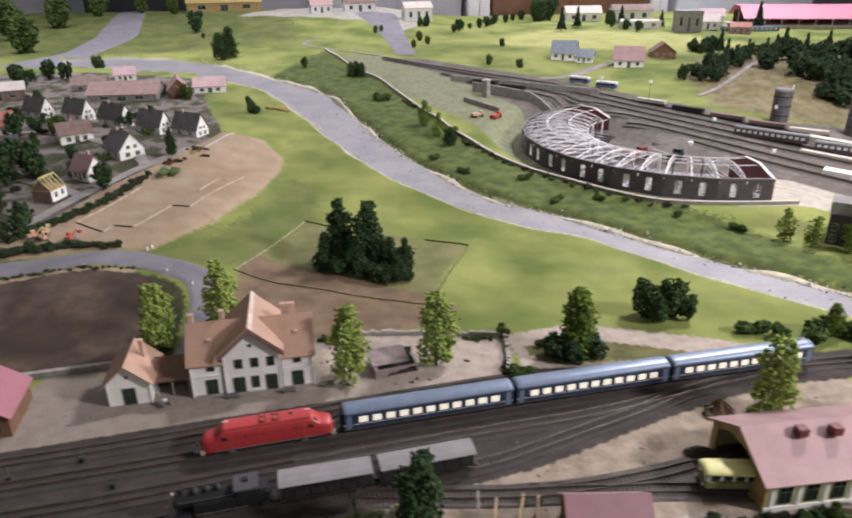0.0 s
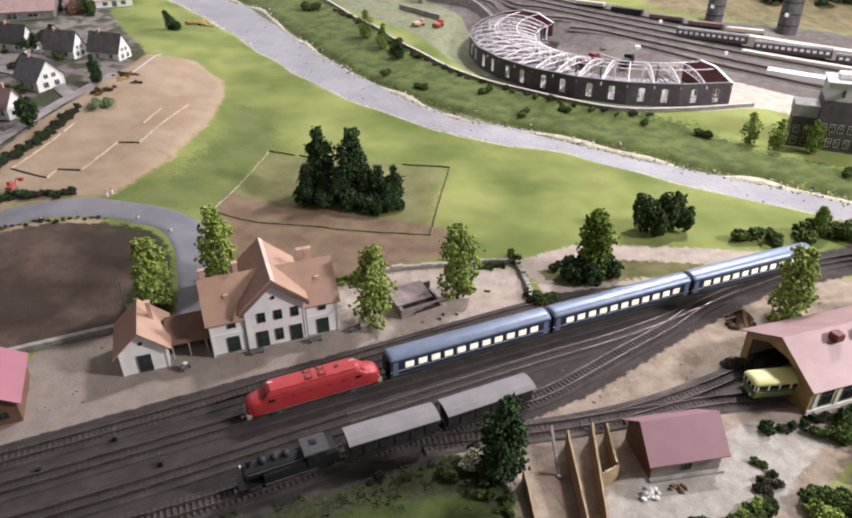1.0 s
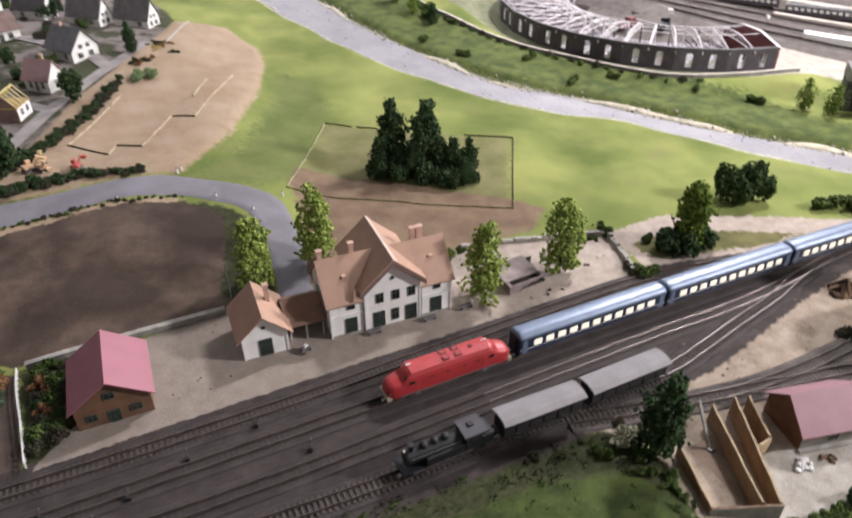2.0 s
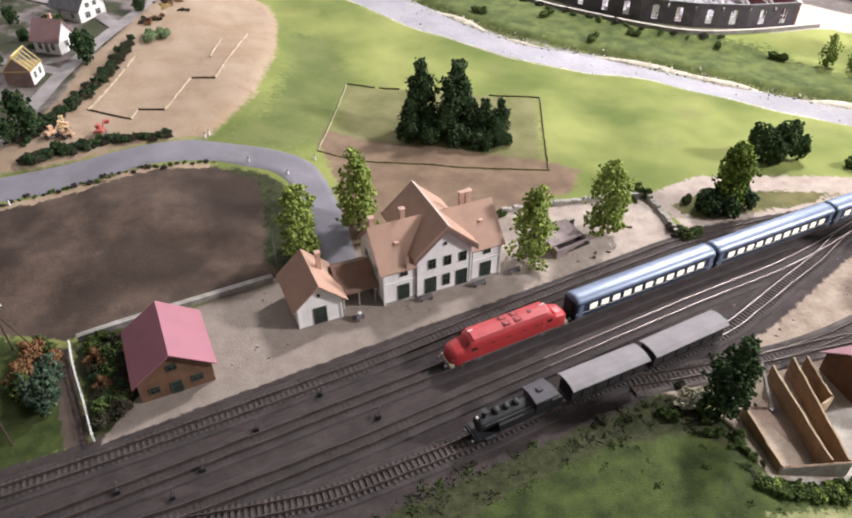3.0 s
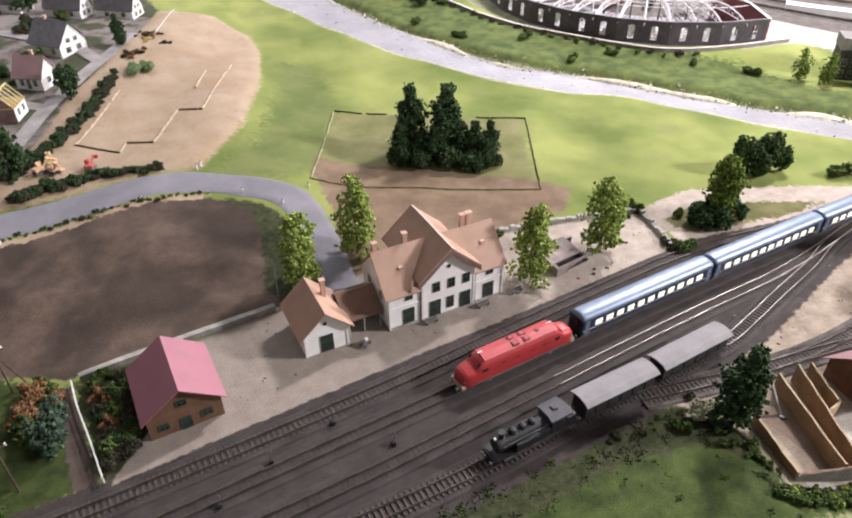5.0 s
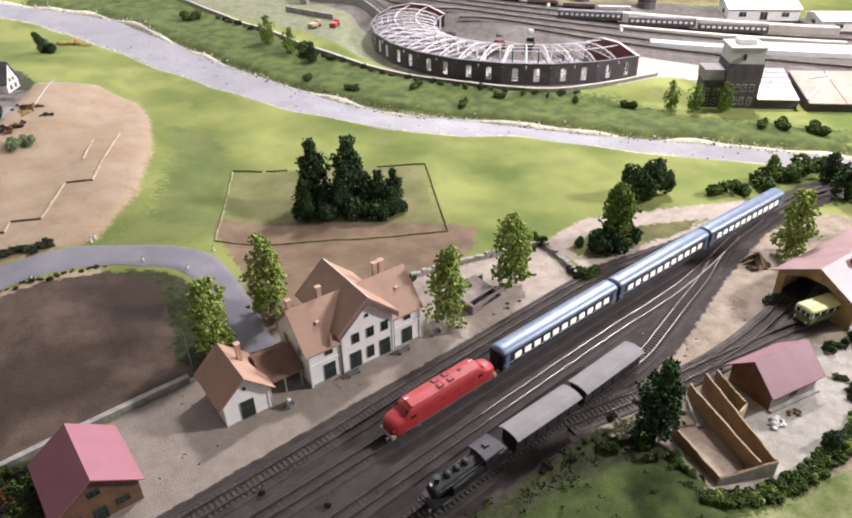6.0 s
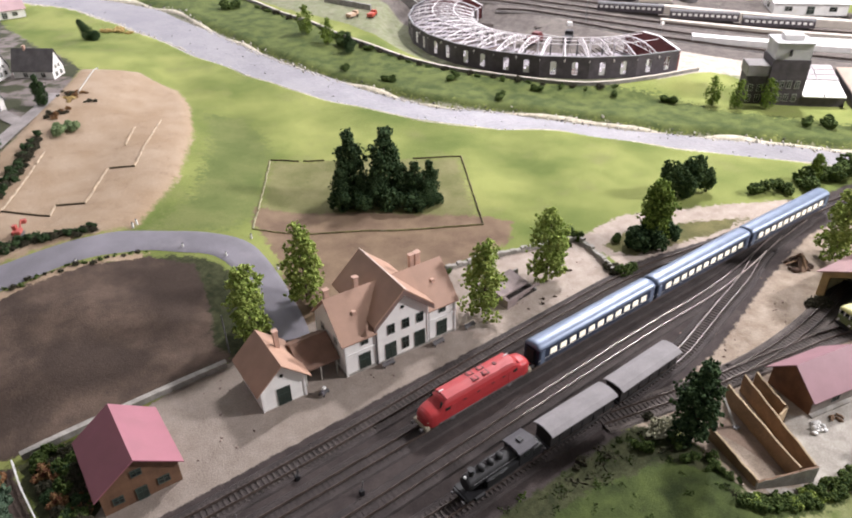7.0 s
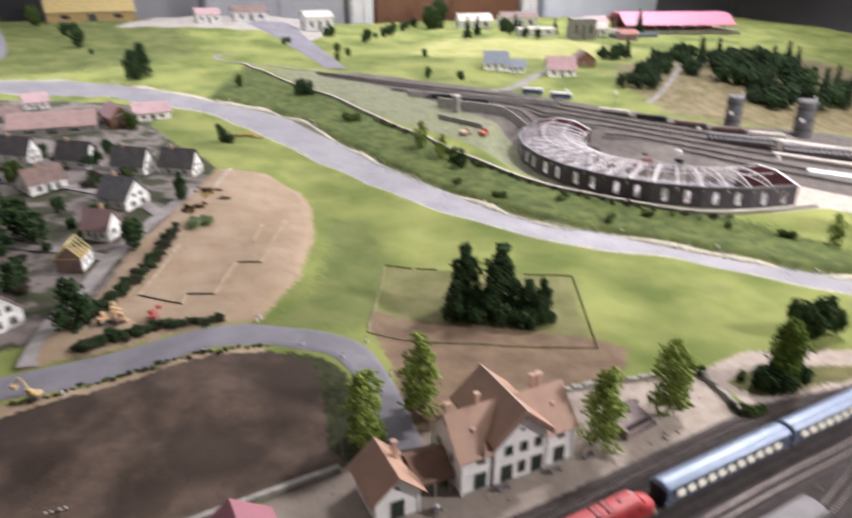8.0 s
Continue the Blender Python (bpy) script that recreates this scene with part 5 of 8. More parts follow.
def picket_fence():
    ob = thing("fence", pose(0, 0, 0), "white painted fence with thin rails beside a path", "fence")
    line = spline([(-0.466, 0.103), (-0.462, 0.05), (-0.452, -0.02), (-0.442, -0.1)], 0.0125)
    for q in line:
        part("post", cube(q.x - 0.0009, q.x + 0.0009, q.y - 0.0009, q.y + 0.0009, -0.002, 0.0125), WHITE, ob)
    for z in (0.006, 0.0112):
        part("rail", sweep(bmesh.new(), line, [(-0.0008, z), (-0.0008, z + 0.0016), (0.0008, z + 0.0016), (0.0008, z)]), WHITE, ob)


picket_fence()


def board_edge():
    """A thin pale board on edge between the last garden and the sand."""
    ob = thing("garden_edging", pose(0, 0, 0), "thin pale edging board between a garden and the sand", "fence")
    part("board", sweep(bmesh.new(), spline([(-0.028, 1.615), (-0.07, 1.525), (-0.123, 1.408)], 0.02), [(-0.001, -0.004), (-0.001, 0.0035), (0.001, 0.0035), (0.001, -0.004)], hz), FRAME, ob)
    for x, y in ((-0.028, 1.615), (-0.07, 1.525), (-0.123, 1.408)):
        part("post", cube(x - 0.002, x + 0.002, y - 0.002, y + 0.002, hz(x, y) - 0.004, hz(x, y) + 0.0055), FRAME, ob)


board_edge()


def cellar():
    """Low concrete entrance: sloping slab roof, a closed end, and a dark broken opening in front."""
    ob = thing("cellar_store", pose(0.322, -0.008, 0, 0, 0, 8), "low mauve concrete cellar entrance with a dark broken opening", "store")
    part("end_wall", extrude_profile(bmesh.new(), [(0.0, -0.002), (0.056, -0.002), (0.056, 0.027), (0.0, 0.0175)], "x", 0.0, 0.006), CELLARSLAB, ob)
    part("back_wall", cube(0.006, 0.085, 0.052, 0.056, -0.002, 0.0262, 0.0005), STONE, ob)
    part("slab_roof", extrude_profile(bmesh.new(), [(0.012, 0.0202), (0.058, 0.028), (0.058, 0.0302), (0.012, 0.0224)], "x", -0.003, 0.068), CELLARSLAB, ob, "mauve sloping slab")
    teeth = [(0.006, -0.002), (0.022, -0.002), (0.024, 0.006), (0.033, 0.010), (0.037, 0.0075), (0.046, 0.0125), (0.058, 0.012), (0.064, 0.015), (0.085, 0.0145), (0.085, 0.0175), (0.006, 0.0175)]
    part("front_wall", extrude_profile(bmesh.new(), teeth, "y", 0.0, 0.004), CELLARSLAB, ob, "broken front wall")
    part("pit_floor", cube(0.006, 0.085, 0.004, 0.052, 0.0005, 0.0015), DARKPIT, ob)
    part("side_wall", extrude_profile(bmesh.new(), [(0.004, -0.002), (0.052, -0.002), (0.052, 0.012), (0.004, 0.005)], "x", 0.081, 0.085), STONE, ob)


cellar()


BAYPLY = mat("warm_plywood", (0.27, 0.165, 0.085), 0.7, 0.3, 45, 450, 0.0003, stain=(0.19, 0.105, 0.05))
BAYEDGE = mat("pale_plywood_edge", (0.44, 0.33, 0.20), 0.75, 0.3, 60, 450, 0.0002)


def coal_stage():
    """Plywood bays for coal beside the siding."""
    x, y = 0.341, -0.487
    ob = thing("coal_bays", pose(x, y, 0), "open brown plywood coal bays with a pale front wall", "bunker")
    rng = random.Random(5)

    def plank(name, a, b, h0, h1, material, label="", thick=0.0034, edge=BAYEDGE):
        """An upright board from a to b with a slightly uneven top and its own edge strip."""
        d = Vector((b[0] - a[0], b[1] - a[1], 0))
        m = Matrix.Translation((a[0] - x, a[1] - y, 0)) @ pose(0, 0, 0, 0, 0, math.degrees(math.atan2(d.y, d.x)) - 90)
        n = 9
        top = [(d.length * (1 - k / n), h1 + (h0 - h1) * k / n + rng.uniform(-0.0012, 0.0012)) for k in range(n + 1)]
        bm = extrude_profile(bmesh.new(), [(0, -0.006), (d.length, -0.006)] + top, "x", -thick / 2, thick / 2)
        bm.transform(m)
        board = part(name, bm, material, ob, label)
        bm = extrude_profile(bmesh.new(), top + [(q, z + 0.0008) for q, z in reversed(top)], "x", -thick / 2 + 0.0005, thick / 2 - 0.0005)
        bm.transform(m)
        part("top_edge", bm, edge, board, "thin top edge")

    plank("divider", (0.335, -0.495), (0.361, -0.404), 0.021, 0.023, BAYPLY)
    plank("divider", (0.391, -0.517), (0.445, -0.370), 0.029, 0.031, BAYPLY)
    plank("divider", (0.412, -0.525), (0.483, -0.371), 0.029, 0.032, BAYPLY)
    plank("divider", (0.477, -0.441), (0.502, -0.378), 0.029, 0.032, BAYPLY)
    plank("back_wall", (0.4515, -0.447), (0.479, -0.443), 0.026, 0.027, BAYEDGE)
    plank("front_wall", (0.333, -0.4965), (0.413, -0.5285), 0.021, 0.028, PALESTONE, "pale grey front wall", edge=PLY)
    bm = bmesh.new()
    rim = [(0.337, -0.494), (0.389, -0.515), (0.436, -0.392), (0.363, -0.404)]
    lo, hi = ([bm.verts.new((u - x, v - y, z)) for u, v in rim] for z in (-0.004, 0.0015))
    bm.faces.new(hi)
    bm.faces.new(lo[::-1])
    for k in range(4):
        bm.faces.new((lo[k], lo[(k + 1) % 4], hi[(k + 1) % 4], hi[k]))
    part("bay_floor", bm, BAYFLOOR, ob, "dusty grey-brown floor")
    foot, tip = Vector((0.41 - x, -0.414 - y, 0.0)), Vector((0.419 - x, -0.367 - y, 0.047))
    bm = cube(-0.002, 0.002, -0.0017, 0.0017, 0.0, (tip - foot).length, 0.0004)
    bm.transform(Matrix.Translation(foot) @ (tip - foot).to_track_quat("Z", "Y").to_matrix().to_4x4())
    part("crane_jib", bm, PALESTONE, ob, "leaning pale wooden crane jib")
    # block added for the dark blob at the foot
    part("crane_foot", cube(foot.x - 0.004, foot.x + 0.005, foot.y - 0.005, foot.y + 0.003, -0.002, 0.004, 0.0008), GUN, ob, "dark winch box")


coal_stage()


def rubble(x, y, spread, count, material, label, seed, size=(0.004, 0.011), name="rubble_heap", rise=0.35):
    rng = random.Random(seed)
    ob = thing(name, pose(x, y, hz(x, y)), label, "heap")
    for k in range(count):
        r = rng.uniform(*size)
        bm = bmesh.new()
        bmesh.ops.create_icosphere(bm, subdivisions=2, radius=r)
        for v in bm.verts:
            v.co *= 1 + 0.35 * noise.noise(v.co * 260 + Vector((k, seed, 0)))
        a, q = rng.uniform(0, 6.28), spread * math.sqrt(rng.random())
        bm.transform(Matrix.Translation((q * math.cos(a), q * math.sin(a) * 0.7, r * 0.45 + (spread - q) * rise)) @ pose(0, 0, 0, rng.uniform(-30, 30), rng.uniform(-30, 30), rng.uniform(0, 360)) @ Matrix.Diagonal((1.2, 1, 0.7, 1)))
        part("lump", bm, material, ob)


BROWNLUMP = mat("dark_brown_rubble", (0.10, 0.06, 0.04), 0.9, 0.4, 60, 400, 0.0006)


def timber_pile(x, y):
    """Boards leaning together over a hollow, with stones at the foot."""
    rng = random.Random(12)
    ob = thing("timber_pile", pose(x, y, hz(x, y), 0, 0, 20), "pile of leaning dark brown boards over stones", "heap")
    for k in range(14):
        a = -2.7 + k * 0.36
        foot = Vector((0.030 * math.cos(a), 0.022 * math.sin(a), 0.0))
        tip = Vector((rng.gauss(-0.004, 0.004), rng.gauss(0, 0.004), rng.uniform(0.020, 0.030)))
        d = tip - foot
        bm = cube(-0.0035, 0.0035, -0.0007, 0.0007, 0.0, d.length * rng.uniform(0.85, 1.15), 0.0003)
        bm.transform(Matrix.Translation(foot) @ d.to_track_quat("Z", "X").to_matrix().to_4x4() @ pose(0, 0, 0, 0, 0, 90))
        part("board", bm, PLY if k % 3 else BROWNLUMP, ob)
    for k in range(9):
        r = rng.uniform(0.004, 0.008)
        bm = bmesh.new()
        bmesh.ops.create_icosphere(bm, subdivisions=2, radius=r)
        for v in bm.verts:
            v.co *= 1 + 0.4 * noise.noise(v.co * 260 + Vector((k, 8, 0)))
        a = rng.uniform(0, 6.28)
        bm.transform(Matrix.Translation((0.026 * math.cos(a), 0.022 * math.sin(a), r * 0.35)))
        part("stone", bm, BROWNLUMP, ob)


timber_pile(0.880, -0.220)
rubble(0.506, -0.480, 0.015, 22, WHITE, "low heap of white sacks beside the shed", 4, (0.0022, 0.0036), rise=0.12)
rubble(0.545, -0.486, 0.012, 12, PLY, "scattered brown wood scraps beside the shed", 6, (0.0015, 0.003), name="scrap_heap", rise=0.05)


def litter():
    """Small stones and scraps on the platform and the trodden ground."""
    rng = random.Random(31)
    bm = bmesh.new()
    for k in range(240):
        x, y = (rng.uniform(-0.42, 0.58), rng.uniform(-0.05, 0.13)) if k < 120 else (rng.uniform(0.5, 1.1), rng.uniform(-0.42, -0.18))
        if -0.16 < x < 0.22 and y > -0.015:
            continue
        r = rng.uniform(0.0006, 0.0018)
        bmesh.ops.create_icosphere(bm, subdivisions=1, radius=1, matrix=Matrix.Translation((x, y, hz(x, y) + r * 0.3)) @ pose(0, 0, 0, rng.uniform(0, 90), 0, rng.uniform(0, 360)) @ Matrix.Diagonal((r * rng.uniform(1, 2.2), r, r * 0.6, 1)))
    tagged(part("gravel_bits", bm, GREYROOF), "small dark stones and scraps on the ground", "stones", kind="stuff")


litter()

# ---- engine depot: roundhouse without its roof, turntable side to the yard ----
def roundhouse():
    cx, cy, R, r = 1.695, 1.305, 0.633, 0.37
    z0 = 0.022
    ob = thing("roundhouse", pose(cx, cy, z0), "curved charcoal roundhouse with its roof off, showing silver trusses", "engine shed")
    a0, a1, bays, H = 117.0, 263.0, 10, 0.070
    at = lambda rad, deg: Vector((rad * math.cos(radians(deg)), rad * math.sin(radians(deg)), 0))
    step = (a1 - a0) / bays
    for k in range(bays):
        b0, b1 = a0 + k * step, a0 + (k + 1) * step
        p, q = at(R, b0), at(R, b1)
        d = q - p
        L = d.length
        place = Matrix.Translation(p) @ pose(0, 0, 0, 0, 0, math.degrees(math.atan2(d.y, d.x)))
        # wall panel with two true openings: sill, lintel and three piers
        wall = bmesh.new()
        wins = [L * 0.28, L * 0.72]
        ww, sill, head = 0.0195, 0.013, 0.056
        cuts = [0, wins[0] - ww / 2, wins[0] + ww / 2, wins[1] - ww / 2, wins[1] + ww / 2, L]
        box(wall, 0, L, 0, 0.005, -0.02, sill)
        box(wall, 0, L, 0, 0.005, head, H)
        for i in (0, 2, 4):
            box(wall, cuts[i], cuts[i + 1], 0, 0.005, sill, head)
        wall.transform(place)
        w = part("wall_panel", wall, CHARCOAL, ob)
        cap = cube(-0.001, L + 0.001, -0.0015, 0.0065, H, H + 0.003)
        cap.transform(place)
        part("coping", cap, GUN, w, "grey coping")
        for u in wins:
            fr = bmesh.new()
            for x in (u - ww / 2, u, u + ww / 2):
                box(fr, x - 0.0009, x + 0.0009, 0.001, 0.003, sill, head)
            for z in (sill, sill + 0.011, sill + 0.022, head):
                box(fr, u - ww / 2, u + ww / 2, 0.0012, 0.0028, z - 0.0007, z + 0.0007)
            arch = extrude_profile(bmesh.new(), [(u - ww / 2, head), (u - ww / 2, head - 0.0025), (u - ww * 0.25, head - 0.0005), (u, head + 0.0002), (u + ww * 0.25, head - 0.0005), (u + ww / 2, head - 0.0025), (u + ww / 2, head)], "y", 0.0, 0.005)
            arch.transform(place)
            part("window_arch", arch, CHARCOAL, w)
            fr.transform(place)
            f = part("window_frame", fr, WHITE, w)
            for z0, z1 in ((sill, sill + 0.0105), (sill + 0.0115, sill + 0.0215), (sill + 0.0225, head - 0.0005)):
                for u0, u1 in ((u - ww / 2 + 0.001, u - 0.001), (u + 0.001, u + ww / 2 - 0.001)):
                    # some panes are plain white: brightness of the lit interior, put into colour
                    if (k * 7 + int(z0 * 1000) + int(u0 * 900)) % 5 < 2:
                        glass = cube(u0, u1, 0.0016, 0.0024, z0, z1)
                        glass.transform(place)
                        part("pane", glass, WHITE, w, "white pane standing for the lit interior")
    # floor
    fl = bmesh.new()
    n = 48
    ring = [[fl.verts.new(at(rad, a0 + (a1 - a0) * i / n) + Vector((0, 0, 0.0025))) for rad in (r - 0.03, (R + r) / 2, R - 0.004)] for i in range(n + 1)]
    for u, v in zip(ring, ring[1:]):
        for k in range(2):
            fl.faces.new((u[k], u[k + 1], v[k + 1], v[k]))
    part("floor", fl, mat("pale_lilac_floor", (0.36, 0.33, 0.36), 0.7, 0.45, 26, 300, 0.0004, stain=(0.12, 0.105, 0.115)), ob, "pale stained concrete floor")
    # end walls and inner posts
    for a, sgn in ((a0, 1), (a1, -1)):
        d = at(1, a)
        m = Matrix.Translation((0, 0, 0)) @ pose(0, 0, 0, 0, 0, a)
        bm = extrude_profile(bmesh.new(), [(r, -0.02), (R, -0.02), (R, H), (R * 0.62 + r * 0.38, H + 0.024), (R * 0.30 + r * 0.70, H + 0.022), (r, H - 0.006)], "y", -0.003, 0.003)
        bm.transform(m)
        part("end_wall", bm, MAROON, ob, "dark red gable wall")
        trim = sweep(bmesh.new(), [m @ Vector(v) for v in ((r, 0, H - 0.006), (R * 0.30 + r * 0.70, 0, H + 0.022), (R * 0.62 + r * 0.38, 0, H + 0.024), (R, 0, H))], [(-0.004, 0), (-0.004, 0.003), (0.004, 0.003), (0.004, 0)])
        part("verge", trim, SILVER, ob)
    # radial trusses
    for k in range(bays * 2 + 1):
        a = a0 + (a1 - a0) * k / (bays * 2)
        m = pose(0, 0, 0, 0, 0, a)
        bm = bmesh.new()
        span = R - r
        def arch(s):
            return H - 0.010 + 0.028 * math.sin(math.pi * min(1, max(0, s))) ** 0.8
        pts = [(r + span * i / 10, 0, arch(i / 10)) for i in range(11)]
        low = [(r + span * i / 10, 0, H - 0.014 + 0.010 * math.sin(math.pi * i / 10)) for i in range(11)]
        for u, v in zip(pts, pts[1:]):
            rod(bm, u, v, 0.0021, seg=5)
        for u, v in zip(low, low[1:]):
            rod(bm, u, v, 0.0015, seg=4)
        for i in range(1, 10):
            rod(bm, low[i], pts[i], 0.0010, seg=4)
            rod(bm, low[i], pts[i + 1 if i < 5 else i - 1], 0.0009, seg=4)
        bm.transform(m)
        part("truss", bm, SILVER, ob, "silver roof truss")
        post = cube(r - 0.003, r + 0.003, -0.0025, 0.0025, -0.01, H - 0.008)
        post.transform(m)
        part("door_post", post, SILVER if k % 2 else GUN, ob)
    # purlins that tie the trusses
    for rad, z in ((r + 0.004, H - 0.012), (r + 0.08, H + 0.018), (r + 0.165, H + 0.018)):
        line = [at(rad, a0 + (a1 - a0) * i / 40) + Vector((0, 0, z)) for i in range(41)]
        part("purlin", sweep(bmesh.new(), line, [(-0.0012, -0.001), (-0.0012, 0.001), (0.0012, 0.001), (0.0012, -0.001)]), SILVER, ob)
    # inspection tracks
    for k in range(bays * 2):
        a = a0 + (a1 - a0) * (k + 0.5) / (bays * 2)
        pit = cube(r + 0.01, R - 0.05, -0.006, 0.006, 0.0, 0.0033)
        pit.transform(pose(0, 0, 0, 0, 0, a))
        part("inspection_pit", pit, STEAMTOP if k % 3 else GREYROOF, ob, "dark inspection pit between rails")
        for s in (-1, 1):
            bm = cube(r - 0.08, R - 0.03, s * 0.008 - 0.0008, s * 0.008 + 0.0008, 0.002, 0.0055)
            bm.transform(pose(0, 0, 0, 0, 0, a))
            part("rail", bm, RAIL, ob)
    return ob


roundhouse()


def small_engine(m, label, paint):
    ob = thing("shunting_engine", m, label, "locomotive", "engines in the depot")
    part("body", cube(-0.045, 0.045, -0.014, 0.014, 0.009, 0.030, 0.002), paint, ob)
    part("cab", cube(0.005, 0.035, -0.0145, 0.0145, 0.030, 0.042, 0.0015), paint, ob)
    part("frame", cube(-0.047, 0.047, -0.012, 0.012, 0.004, 0.009), BLACK, ob)
    bogie(ob, -0.025, 0.02)
    bogie(ob, 0.025, 0.02)


small_engine(pose(1.44, 1.20, 0.03, 0, 0, 12), "dark maroon engine standing in the open roundhouse", MAROON)
small_engine(pose(1.56, 1.14, 0.03, 0, 0, 38), "black engine standing in the open roundhouse", BLACK)


def turntable():
    ob = thing("turntable", pose(1.705, 1.305, 0.03, 0, 0, 150), "grey engine turntable bridge with a pale control hut", "turntable")
    bm = bmesh.new()
    rod(bm, (0, 0, -0.012), (0, 0, -0.0015), 0.135, seg=48)
    part("pit", bm, STONE, ob)
    part("bridge", cube(-0.13, 0.13, -0.016, 0.016, 0.0, 0.006, 0.001), BLACK, ob)
    for s in (-1, 1):
        part("rail", cube(-0.13, 0.13, s * 0.008 - 0.0008, s * 0.008 + 0.0008, 0.006, 0.0085), RAIL, ob)
    part("hut", cube(-0.02, 0.0, 0.016, 0.036, 0.0, 0.03, 0.001), WHITE, ob)


turntable()


PALEGREY = mat("pale_grey_render", (0.50, 0.495, 0.50), 0.7, 0.12, 30, 400, 0.0002, stain=(0.40, 0.395, 0.40))
DIMGREY = mat("dim_grey_roof", (0.30, 0.285, 0.28), 0.8, 0.2, 30, 400, 0.0003)
MAUVESHEET = mat("mauve_sheet_roof", (0.43, 0.39, 0.40), 0.6, 0.15, 20, 500, 0.0002, stain=(0.34, 0.30, 0.31))


def depot_block():
    """Dark depot building with white upper storey and pale lean-to sheds."""
    ob = thing("depot_building", pose(1.578, 0.392, hz(1.6, 0.36), 0, 0, -42), "charcoal depot block with pale flat upper storey", "building")
    part("wall", cube(0.06, 0.165, 0, 0.10, -0.02, 0.138), CHARCOAL, ob)
    part("upper_wall", cube(0.063, 0.162, 0.003, 0.097, 0.138, 0.184), PALEGREY, ob, "pale grey upper storey")
    part("roof", cube(0.058, 0.167, -0.002, 0.102, 0.184, 0.188, 0.001), PALEGREY, ob)
    part("annexe_wall", cube(0.0, 0.06, 0.012, 0.08, -0.02, 0.085), CHARCOAL, ob)
    # annexe roof is greyed: the shade on it is put into its colour
    part("annexe_roof", cube(-0.003, 0.0598, 0.009, 0.083, 0.085, 0.118, 0.001), DIMGREY, ob)
    front = side("front", 0, 0.165, 0, 0.10)
    for u in (0.08, 0.10, 0.12, 0.143):
        for v in (0.015, 0.055):
            window(ob, u, v, 0.011, 0.021, front, FRAME)
    ann = side("front", 0, 0.06, 0.012, 0.08)
    for u in (0.016, 0.042):
        for v in (0.008, 0.04):
            window(ob, u, v, 0.012, 0.019, ann, FRAME)
    part("hoist", cube(0.10, 0.105, -0.006, 0.003, 0.151, 0.168), BLACK, ob)
    part("roof_lantern", cube(0.085, 0.14, 0.03, 0.07, 0.188, 0.204, 0.002), WHITE, ob, "low white roof lantern")


depot_block()


def sloped_shed(m, label, w, d, front, back, roofs):
    """A workshop under one long slope of sheet panels."""
    ob = thing("workshop", m, label, "workshop")
    part("wall", extrude_profile(bmesh.new(), [(0, -0.02), (d, -0.02), (d, back - 0.003), (0, front - 0.003)], "x", 0, w), CHARCOAL, ob)
    n = len(roofs)
    for k, c in enumerate(roofs):
        part("roof_panel", extrude_profile(bmesh.new(), [(-0.008, front - 0.004), (d + 0.004, back - 0.001), (d + 0.004, back + 0.002), (-0.008, front - 0.001)], "x", k * w / n + 0.0012, (k + 1) * w / n - 0.0012), c, ob)
    return ob


ob = sloped_shed(pose(1.703, 0.282, hz(1.7, 0.25), 0, 0, -42), "long workshop with sloping white roof panels", 0.125, 0.17, 0.034, 0.075, (WHITE, WHITE))
for x0, x1 in ((0.001, 0.0605), (0.0645, 0.124)):
    for k, (y0, y1) in enumerate(((0.082, 0.108), (0.112, 0.138), (0.142, 0.168))):
        rise = 0.041 / 0.17
        part("skylight", extrude_profile(bmesh.new(), [(y0, 0.0362 + y0 * rise), (y1, 0.0362 + y1 * rise), (y1, 0.0382 + y1 * rise), (y0, 0.0382 + y0 * rise)], "x", x0, x1), MAUVESHEET, ob, "mauve roof light")
part("roof_gutter", cube(0.0612, 0.0638, -0.006, 0.076, 0.034, 0.0365), GUN, ob)
ob = sloped_shed(pose(1.80, 0.170, hz(1.8, 0.1), 0, 0, -42), "workshop with a wide sloping tan roof", 0.22, 0.20, 0.03, 0.065, (TANROOF, TANROOF))
for a, b in (((0.0, 0.012), (0.128, 0.175)), ((0.05, 0.152), (0.128, 0.175))):
    bm = bmesh.new()
    d = Vector(b) - Vector(a)
    n = Vector((-d.y, d.x)).normalized() * 0.0035
    low = [bm.verts.new((p[0] + s * n.x, p[1] + s * n.y, 0.0325 + p[1] * 0.179 + u)) for u in (-0.001, 0.0025) for p, s in ((a, -1), (b, -1), (b, 1), (a, 1))]
    for f in ((3, 2, 1, 0), (4, 5, 6, 7), (0, 1, 5, 4), (1, 2, 6, 5), (2, 3, 7, 6), (3, 0, 4, 7)):
        bm.faces.new([low[i] for i in f])
    part("roof_strip", bm, WHITE, ob, "white strip laid across the roof")


